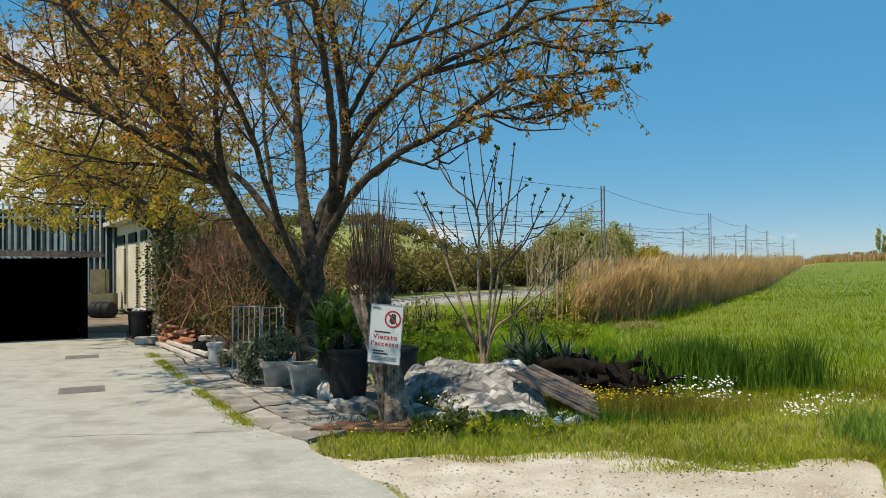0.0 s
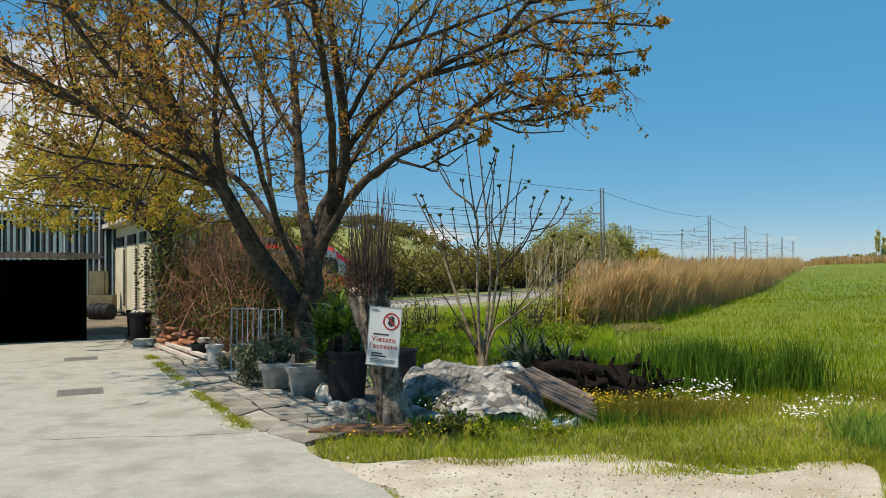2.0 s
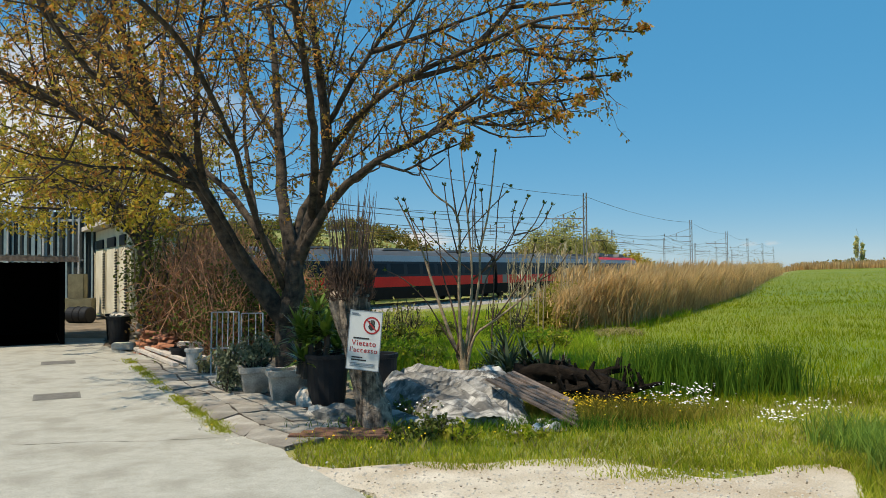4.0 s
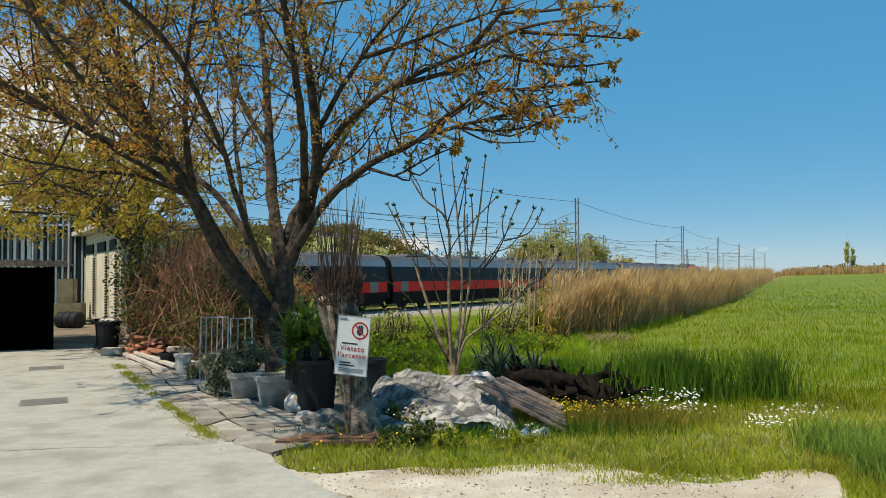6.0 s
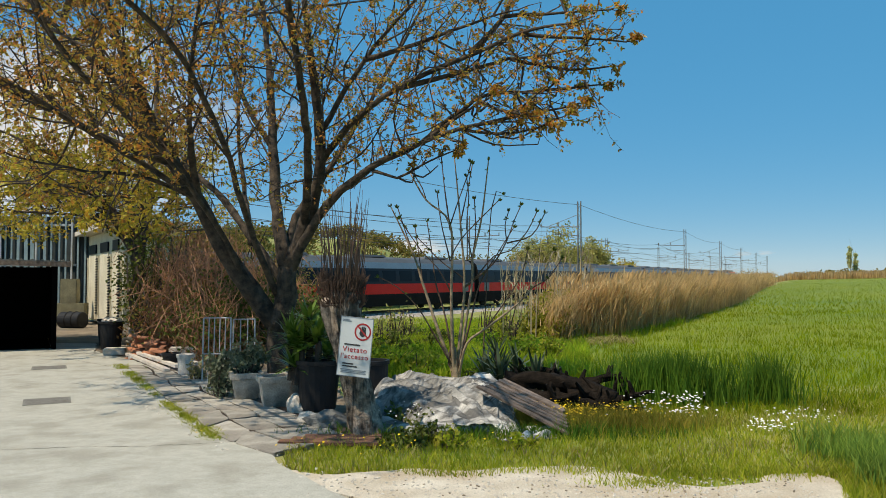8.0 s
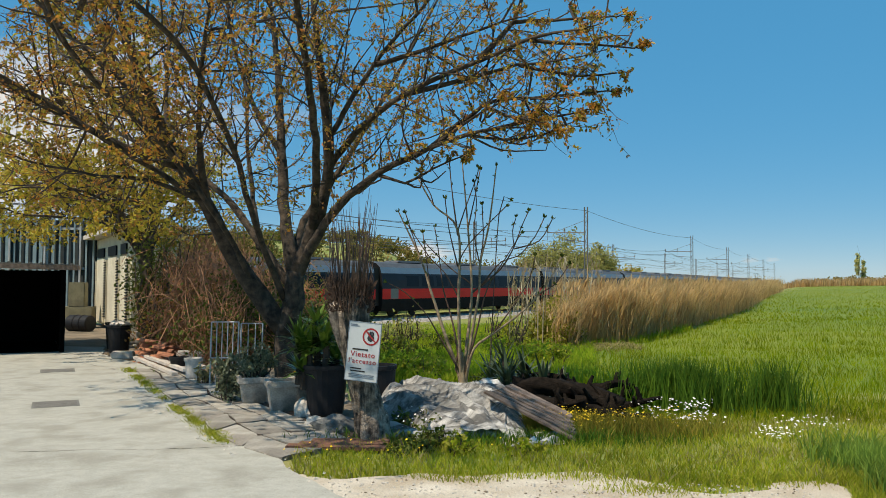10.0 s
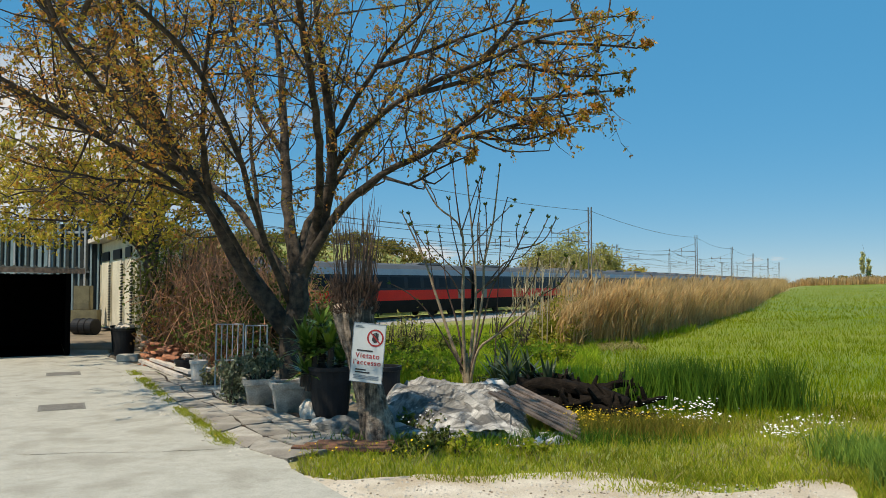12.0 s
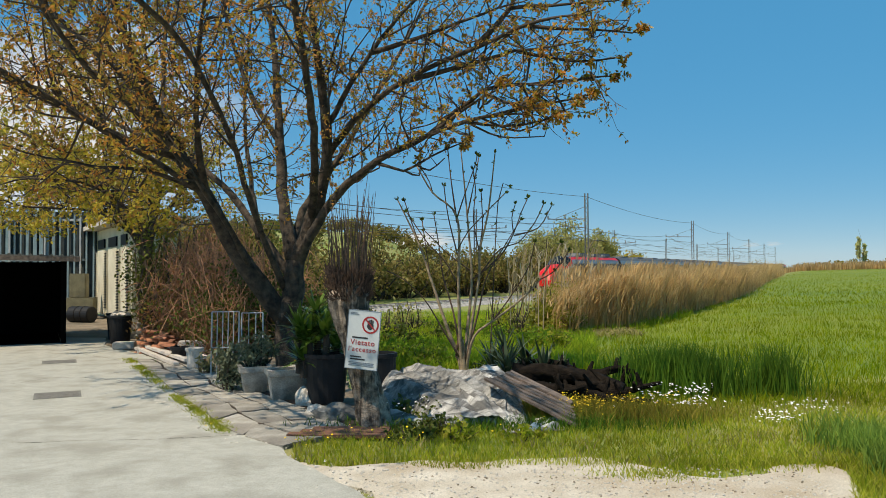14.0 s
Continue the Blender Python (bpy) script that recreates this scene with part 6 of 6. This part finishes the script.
        for j in range(2):
            p = path[int(n * r.uniform(0.6, 0.95))]
            for q in range(3):
                buds.leaf(p, rvec(r) + Vector((0, 0, 0.6)), rvec(r), 0.055, 0.5)
    part("bud_growth", buds, M_SHRUB, t, "small dark opening leaf buds", kind="stuff")


fig()


M_POPLAR = leaf_mat("silvery_poplar_leaf", [(0.62, 0.60, 0.30), (0.72, 0.70, 0.40), (0.50, 0.50, 0.24)], 0.5)
M_OLIVELEAF = leaf_mat("olive_yellow_leaf", [(0.26, 0.27, 0.03), (0.36, 0.34, 0.04), (0.16, 0.19, 0.02), (0.44, 0.36, 0.06)], 0.4)
M_BRLEAF = leaf_mat("bramble_leaf", [(0.20, 0.20, 0.035), (0.38, 0.17, 0.06), (0.12, 0.13, 0.025), (0.32, 0.13, 0.05), (0.30, 0.26, 0.05)], 0.4)


# ---- bramble bank and shrubs under the tree ----
def brambles(name, x0, x1, y0, y1, h, n, label, seed, material=M_BRAMBLE, leaves=0, leaf_m=M_SHRUB):
    r = random.Random(seed)
    c = Vector(((x0 + x1) / 2, (y0 + y1) / 2, 0))
    t = thing(name, c, label, "bramble")
    m, lv = MB(), MB()
    for k in range(n):
        p = Vector((r.uniform(x0, x1), r.uniform(y0, y1), 0)) - c
        hh = h * r.uniform(0.12, 0.98)
        a = r.uniform(0, 6.283)
        o = Vector((math.cos(a), math.sin(a), 0)) * r.uniform(0.2, 1.3)
        pts = [p, p + o * 0.25 + Vector((0, 0, hh * 0.6)), p + o * 0.6 + Vector((0, 0, hh)), p + o * 1.0 + Vector((0, 0, hh * r.uniform(0.5, 0.95)))]
        pts = [q + rvec(r) * 0.3 for q in pts]
        m.tube(smooth_path(pts, 0.3), [0.0062] * len(smooth_path(pts, 0.3)), 3, cap=False)
        for j in range(leaves):
            q = pts[1].lerp(pts[3], r.random()) + rvec(r) * 0.15
            lv.leaf(q, rvec(r), rvec(r), 0.075 * r.uniform(0.6, 1.3), 0.6)
    part("cane_tangle", m, material, t, kind="stuff")
    if leaves:
        part("foliage", lv, leaf_m, t, kind="stuff")


brambles("bramble_thicket", -5.9, -4.2, 15.9, 17.6, 2.3, 800, "tangled reddish-brown dry bramble thicket", 51, leaves=9, leaf_m=M_BRLEAF)
brambles("bramble_thicket", -4.7, -3.0, 14.4, 16.0, 1.95, 420, "tangled brown brambles with some green leaves", 52, leaves=14, leaf_m=M_SHRUB)
brambles("bramble_thicket", -6.7, -5.4, 18.6, 20.4, 3.0, 560, "dry brown brambles beside the shed", 53, leaves=9, leaf_m=M_BRLEAF)
for x, y, rx, h, n, m_, lab, sd in ((-4.2, 15.6, 0.9, 2.1, 2200, M_SHRUB, "green leafy shrub under the tree", 61), (-3.2, 15.0, 0.8, 1.7, 1800, M_SHRUB, "green leafy shrub under the tree", 62),
                                    (-5.6, 17.5, 1.2, 2.9, 2400, M_WOOD, "olive-brown shrub behind the brambles", 63), (-2.2, 14.6, 0.7, 1.3, 1500, M_SHRUB, "green shrub behind the stump", 64),
                                    (-7.2, 21.0, 1.2, 3.5, 3200, M_SHRUB, "dark ivy-green shrub beside the shed", 65), (-5.0, 19.6, 1.4, 3.1, 3200, M_SHRUB, "dark green shrub behind the brambles", 67), (-6.55, 17.3, 0.45, 3.0, 1800, M_SHRUB, "dark ivy growth round a trunk", 68), (-3.6, 18.5, 1.4, 2.4, 2200, M_WOOD, "scrubby shrub on the bank", 66)):
    bush("shrub", x, y, rx, rx, h, n, 0.085, m_, lab, sd, "shrubs under the tree", 22)
# willow bush at the end of the reeds
for x, y, h, sd in ((2.55, 20.5, 1.25, 71), (3.1, 21.6, 1.4, 72), (2.75, 19.2, 1.0, 75), (2.3, 19.6, 0.7, 76)):
    bush("willow_bush", x, y, 0.6, 0.6, h, 2200, 0.07, M_OLIVELEAF, "yellow-green bush at the end of the reeds", sd, "bushes by the reeds", 20)
# low weeds on the bank
rw = random.Random(88)
for k in range(26):
    d = rw.uniform(12.8, 24)
    x = rw.uniform(-0.11, 0.13) * d
    bush("bank_weed", x, d, rw.uniform(0.35, 0.7), rw.uniform(0.3, 0.5), rw.uniform(0.3, 0.62), 420, 0.075, rw.choice((M_SHRUB, M_WEED, M_LUSH, M_LUSH)), "leafy green weeds on the railway bank", 500 + k, "weeds on the bank", 12, "weed")
rs = np.random.default_rng(55)
straw = np.c_[rs.uniform(1.7, 4.4, 1500), rs.normal(19.0, 0.5, 1500)]
blades("straw_litter", straw, 0.12, 0.03, 2.5, M_DRYG, "fallen dry straw at the foot of the reeds", "straw", 56)
# weeds around the heap
for ra, rd, d, h, n, m_, sd in ((715, 760, 0, 0.3, 500, M_SHRUB, 81), (750, 780, 0, 0.26, 420, M_SHRUB, 82), (680, 700, 2.2, 0.35, 500, M_GLOSSLEAF, 83), (740, 690, 3.0, 0.35, 500, M_SHRUB, 84),
                                (850, 680, 3.2, 0.4, 600, M_SHRUB, 85), (780, 790, 0, 0.2, 300, M_WEED, 86), (900, 790, 0, 0.18, 260, M_WEED, 87), (705, 790, 0, 0.2, 300, M_SHRUB, 88)):
    x, y = at(ra, rd) if not d else ((ra - 784) / 1400 * (7.9 + d), 7.9 + d)
    bush("weed_clump", x, y, 0.3, 0.25, h, n, 0.05, m_, "leafy green weeds growing round the heap", sd, "weeds round the heap", 12, "weed")
for k, (ra, d) in enumerate(((672, 20), (690, 21), (700, 22), (715, 21), (860, 20), (905, 19))):
    x = (ra - 784) / 1400 * d
    bush("tall_weed", x, d, 0.28, 0.28, 1.0 + 0.1 * (k % 3), 90, 0.09, M_PALE, "tall pale weed stalks on the bank", 140 + k, "weed stalks on the bank", 9, "weed")


# ---- flowers ----
def flowers(name, feet, h, size, material, label, seed, petals=5):
    r = random.Random(seed)
    m = MB()
    for x, y in feet:
        p = Vector((x, y, gz(x, y) + h * r.uniform(0.3, 1.25)))
        tilt = Vector((r.uniform(-0.5, 0.3), r.uniform(-0.7, 0.1), 1)).normalized()
        ax = tilt.orthogonal().normalized()
        bx_ = tilt.cross(ax)
        s = size * r.uniform(0.7, 1.2)
        m.poly([p + (ax * math.cos(a) + bx_ * math.sin(a)) * s * (1 if j % 2 else 0.75) for j, a in enumerate([2 * math.pi * j / 10 for j in range(10)])])
    single(name, m, material, label, "flowers", kind="stuff")


rf = np.random.default_rng(9)
pts = np.concatenate([rf.normal(at(1180, 745), (0.28, 0.10), (110, 2)), rf.normal(at(1210, 742), (0.1, 0.06), (60, 2)), rf.normal(at(1355, 760), (0.12, 0.08), (90, 2)), rf.normal(at(1400, 742), (0.22, 0.10), (60, 2))])
flowers("daisies", pts[170:], 0.11, 0.012, M_WHITE, "white daisies in the grass", 1)
flowers("daisies", pts[:170], 0.27, 0.014, M_WHITE, "white daisies among dry flower stalks", 4)
pts = np.concatenate([rf.normal(at(975, 745), (0.18, 0.22), (120, 2)), rf.normal(at(1020, 742), (0.2, 0.2), (90, 2)), rf.normal(at(1105, 745), (0.3, 0.1), (60, 2)), rf.normal(at(640, 800), (0.8, 0.2), (12, 2))])
flowers("yellow_flowers", np.concatenate([pts, pts + rf.normal(0, 0.08, pts.shape)]), 0.19, 0.011, M_YELLOW, "small yellow wildflowers beside the logs", 2)
pts = rf.normal(at(725, 765), (0.22, 0.12), (36, 2))
flowers("white_weed_flowers", pts, 0.26, 0.012, M_WHITE, "small white flowers on the weeds", 3)
f8 = np.concatenate([rf.normal(at(1000, 745), (0.38, 0.3), (3500, 2)), rf.normal(at(1120, 750), (0.5, 0.2), (2500, 2))])
blades("flower_stalks", f8, 0.17, 0.009, 0.7, M_STALK, "olive flower stalks beside the logs", "grass", 31)
f9 = rf.normal(at(880, 768), (0.75, 0.12), (2600, 2))
blades("heap_grass", f9, 0.13, 0.011, 0.6, M_TALL, "dark green grass along the foot of the heap", "grass", 32)


# ---- drive details ----
for ra, rd in ((85, 650), (83, 710)):
    x, y = at(ra, rd)
    t = thing("manhole_cover", pose(x, y, 0.027, 0, 0, math.degrees(math.atan2(-x, y))), "square grey cement manhole cover in the driveway", "manhole cover", "covers in the driveway")
    m = MB()
    m.box((0, 0, 0.004), (0.48, 0.48, 0.008))
    part("lid", m, M_LID, t)
    f = MB()
    for c, s in (((0, 0.255, 0.003), (0.54, 0.03, 0.008)), ((0, -0.255, 0.003), (0.54, 0.03, 0.008)), ((0.255, 0, 0.003), (0.03, 0.48, 0.008)), ((-0.255, 0, 0.003), (0.03, 0.48, 0.008))):
        f.box(c, s)
    part("frame", f, M_ROOFSHEET, t, "dark iron rim")
DRIVE = bpy.data.objects["concrete_drive"]
rk = random.Random(14)
for nodes in (((0, 797), (120, 793), (260, 790), (430, 781)), ((0, 690), (90, 678), (190, 684), (270, 700)), ((60, 628), (150, 640), (205, 652))):
    pl = smooth_path([Vector((*at(ra, rd), 0.0325)) for ra, rd in nodes], 0.12)
    m = MB()
    for a_, b_ in zip(pl[:-1], pl[1:]):
        w0 = rk.uniform(0.002, 0.005)
        jit = Vector((rk.uniform(-.015, .015), rk.uniform(-.02, .02), 0))
        nn = (b_ - a_).cross(Vector((0, 0, 1))).normalized() * w0
        m.quad(a_ - nn + jit, a_ + nn + jit, b_ + nn + jit, b_ - nn + jit)
    part("crack", m, M_SOIL, DRIVE, "dark crack in the concrete")
edge_line = [Vector((*at(208, 645), 0)), Vector((*at(297, 714), 0)), Vector((*at(385, 776), 0))]
cr = []
for k in range(9000):
    u = rf.random()
    p = edge_line[0].lerp(edge_line[1], u * 2) if u < 0.5 else edge_line[1].lerp(edge_line[2], u * 2 - 1)
    if noise.noise(p * 2.9) + 0.5 * noise.noise(p * 0.8) > rf.normal(-0.05, 0.12):
        cr.append((p.x + rf.normal(0, 0.05), p.y + rf.normal(0, 0.07)))
blades("crack_weeds", np.array(cr), 0.06, 0.018, 1.0, M_WEED, "weeds growing in the joint of the driveway", "weeds", 33)


# ---- far right: reeds, trees and houses on the rise ----
ff = np.random.default_rng(90)
n = 9000
s_ = ff.uniform(0.395, 0.72, n)
d_ = ff.uniform(150, 162, n)
xy = np.c_[s_ * d_, d_]
blades("far_reed_belt", xy, 1.35, 0.16, 0.2, M_REEDSTEM, "distant belt of dry reeds along the field", "reeds", 91, segs=2, jitter=0.35)
for ra, d, w, h, m_, lab, sd in ((1322, 150, 3.0, 4.2, M_DRYG, "bare greyish tree beyond the reeds", 92), (1496, 190, 0.4, 10.4, M_POPLAR, "slender pale green poplar on the rise", 93), (1507, 192, 0.35, 7.2, M_POPLAR, "slender pale green poplar on the rise", 94)):
    x = (ra - 784) / 1400 * d
    bush("distant_tree", x, d, w, w, h, 2200 if w < 2 else 420, 0.34, m_, lab, sd, "trees on the horizon", 9, "tree", spread=0.26 if w < 2 else 1.0)
for k in range(40):
    d = 420 + rr.uniform(0, 60)
    ra = 1400 + k * 6.5
    x = (ra - 784) / 1400 * d
    bush("horizon_tree", x, d, 4.5, 4, rr.uniform(2.5, 4.5) + 0.05 * k, 90, 1.4, M_WOOD, "dark tree on the far horizon", 200 + k, "trees on the far horizon", 6, "tree")


# ---- clouds far behind everything ----
def cloud_mat(name, lo, hi, scale, stretch):
    """White vapour with a broken, fading outline."""
    m = bpy.data.materials.new(name)
    m.use_nodes = True
    nt, L = m.node_tree, m.node_tree.links
    nt.nodes.remove(nt.nodes["Principled BSDF"])
    co = nt.nodes.new("ShaderNodeTexCoord")
    mp = nt.nodes.new("ShaderNodeMapping")
    mp.inputs["Scale"].default_value = (1, 1, stretch)
    L.new(co.outputs["Object"], mp.inputs["Vector"])
    no = nt.nodes.new("ShaderNodeTexNoise")
    no.inputs["Scale"].default_value, no.inputs["Detail"].default_value = scale, 8
    L.new(mp.outputs[0], no.inputs["Vector"])
    sep = nt.nodes.new("ShaderNodeVectorMath")
    sep.operation = 'LENGTH'
    L.new(co.outputs["Object"], sep.inputs[0])
    fall = nt.nodes.new("ShaderNodeMapRange")
    fall.inputs[1].default_value, fall.inputs[2].default_value = 0.25, 1.0
    fall.inputs[3].default_value, fall.inputs[4].default_value = 0.25, -0.35
    L.new(sep.outputs["Value"], fall.inputs[0])
    add = nt.nodes.new("ShaderNodeMath")
    L.new(no.outputs[0], add.inputs[0])
    L.new(fall.outputs[0], add.inputs[1])
    rmap = nt.nodes.new("ShaderNodeMapRange")
    rmap.inputs[1].default_value, rmap.inputs[2].default_value = lo, hi
    L.new(add.outputs[0], rmap.inputs[0])
    em = nt.nodes.new("ShaderNodeEmission")
    em.inputs["Color"].default_value, em.inputs["Strength"].default_value = (0.86, 0.90, 0.96, 1), 0.8
    tr = nt.nodes.new("ShaderNodeBsdfTransparent")
    mx = nt.nodes.new("ShaderNodeMixShader")
    L.new(rmap.outputs[0], mx.inputs[0])
    L.new(tr.outputs[0], mx.inputs[1])
    L.new(em.outputs[0], mx.inputs[2])
    L.new(mx.outputs[0], nt.nodes["Material Output"].inputs["Surface"])
    return m


M_CLOUD = cloud_mat("cloud_vapour", 0.45, 0.8, 2.2, 1.6)
M_CLOUDTHIN = cloud_mat("thin_cloud", 0.45, 1.7, 2.2, 1.6)
M_CLOUDBANK = cloud_mat("cloud_bank", 0.32, 0.78, 1.6, 1.4)
for x, y, z, w, h, mt in ((-1620, 3000, 560, 1080, 640, M_CLOUDBANK), (-230, 4000, 150, 420, 90, M_CLOUD), (1500, 4000, 118, 90, 24, M_CLOUDTHIN), (1610, 4000, 122, 70, 22, M_CLOUDTHIN)):
    m = MB()
    m.quad((-1, 0, -1), (1, 0, -1), (1, 0, 1), (-1, 0, 1))
    ob = single("cloud_backdrop", m, mt, "soft white cloud in the distant blue sky", "cloud", kind="structure")
    ob.location, ob.scale = (x, y, z), (w, 1, h)
    ob.visible_shadow = False


# ---- stones on the gravel ----
def pebbles(n, seed, region, smin, smax, name, label, material):
    r = np.random.default_rng(seed)
    m = MB()
    rr_ = random.Random(seed)
    for k in range(n):
        x, y = region(rr_)
        s = rr_.uniform(smin, smax)
        q = Euler((rr_.uniform(-0.4, 0.4), rr_.uniform(-0.4, 0.4), rr_.uniform(0, 3))).to_matrix()
        m.box((x, y, 0.022 + s * 0.15), (s * 1.3, s, s * 0.7), q, 0.65)
    single(name, m, material, label, "stones", kind="stuff")


pebbles(1100, 5, lambda r: (r.uniform(-1.0, 2.7), r.uniform(5.2, 6.3)), 0.005, 0.019, "gravel_stones", "loose pale stones on the gravel track", M_STONE)
pebbles(260, 9, lambda r: (r.uniform(-1.0, 2.7), r.uniform(5.2, 6.4)), 0.005, 0.016, "gravel_stones", "loose brown stones and clods on the gravel track", M_DIRT)
pebbles(150, 6, lambda r: ((lambda u: (-5.7 + 4.6 * u + r.gauss(0, 0.06), 13.6 - 7.2 * u ** 0.75 + r.gauss(0, 0.08)))(r.random())), 0.01, 0.032, "edge_stones", "broken cement bits along the driveway edge", M_STONE)


# ---- flagstones ----
def flagstones():
    a = [Vector((*at(215, 645), 0)), Vector((*at(300, 712), 0)), Vector((*at(385, 772), 0)), Vector((*at(480, 805), 0))]
    b = [Vector((*at(325, 648), 0)), Vector((*at(400, 690), 0)), Vector((*at(520, 735), 0)), Vector((*at(625, 775), 0))]
    A, B = smooth_path(a, 0.1), smooth_path(b, 0.1)

    def pt(u, v):
        p = A[min(len(A) - 1, int(u * (len(A) - 1)))]
        q = B[min(len(B) - 1, int(u * (len(B) - 1)))]
        return p.lerp(q, v)
    r = random.Random(66)
    nu, nv = 10, 3
    g = [[pt(max(0, min(1, (i + (r.uniform(-0.3, 0.3) if 0 < i < nu else 0)) / nu)), (j + (r.uniform(-0.22, 0.22) if 0 < j < nv else r.uniform(-0.06, 0.06))) / nv) for j in range(nv + 1)] for i in range(nu + 1)]
    bed = MB()
    for i in range(nu):
        bed.quad(*[Vector((p.x, p.y, 0.034)) for p in (pt(i / nu, 0.03), pt((i + 1) / nu, 0.03), pt((i + 1) / nu, 1.15), pt(i / nu, 1.15))][::-1])
    base = single("flagstone_paving", bed, M_SOIL, "uneven broken flagstone paving with dark joints", "paving", kind="structure")
    for i in range(nu):
        for j in range(nv):
            q = [g[i][j], g[i + 1][j], g[i + 1][j + 1], g[i][j + 1]]
            c = sum(q, Vector()) / 4
            pts = []
            for k in range(4):
                p0, p1 = q[k], q[(k + 1) % 4]
                for u in (0.08, 0.5, 0.92):
                    p = p0.lerp(p1, u)
                    p = c + (p - c) * (1 - 0.016 / max(0.1, (p - c).length)) + Vector((r.uniform(-.02, .02), r.uniform(-.02, .02), 0))
                    pts.append(p - c)
            m = MB()
            h = r.uniform(0.038, 0.05)
            tl = (r.uniform(-0.01, 0.01), r.uniform(-0.01, 0.01))
            top = [(p.x, p.y, h + p.x * tl[0] + p.y * tl[1]) for p in pts]
            n = len(pts)
            area = sum(pts[k].x * pts[(k + 1) % n].y - pts[(k + 1) % n].x * pts[k].y for k in range(n))
            if area < 0:
                top = top[::-1]
            m.poly(top)
            for k in range(n):
                k2 = (k + 1) % n
                m.quad((top[k][0], top[k][1], 0.0), (top[k2][0], top[k2][1], 0.0), top[k2], top[k])
            ob = part("flagstone", m, M_FLAG, base)
            ob.location = (c.x, c.y, 0.0)


flagstones()


motions()
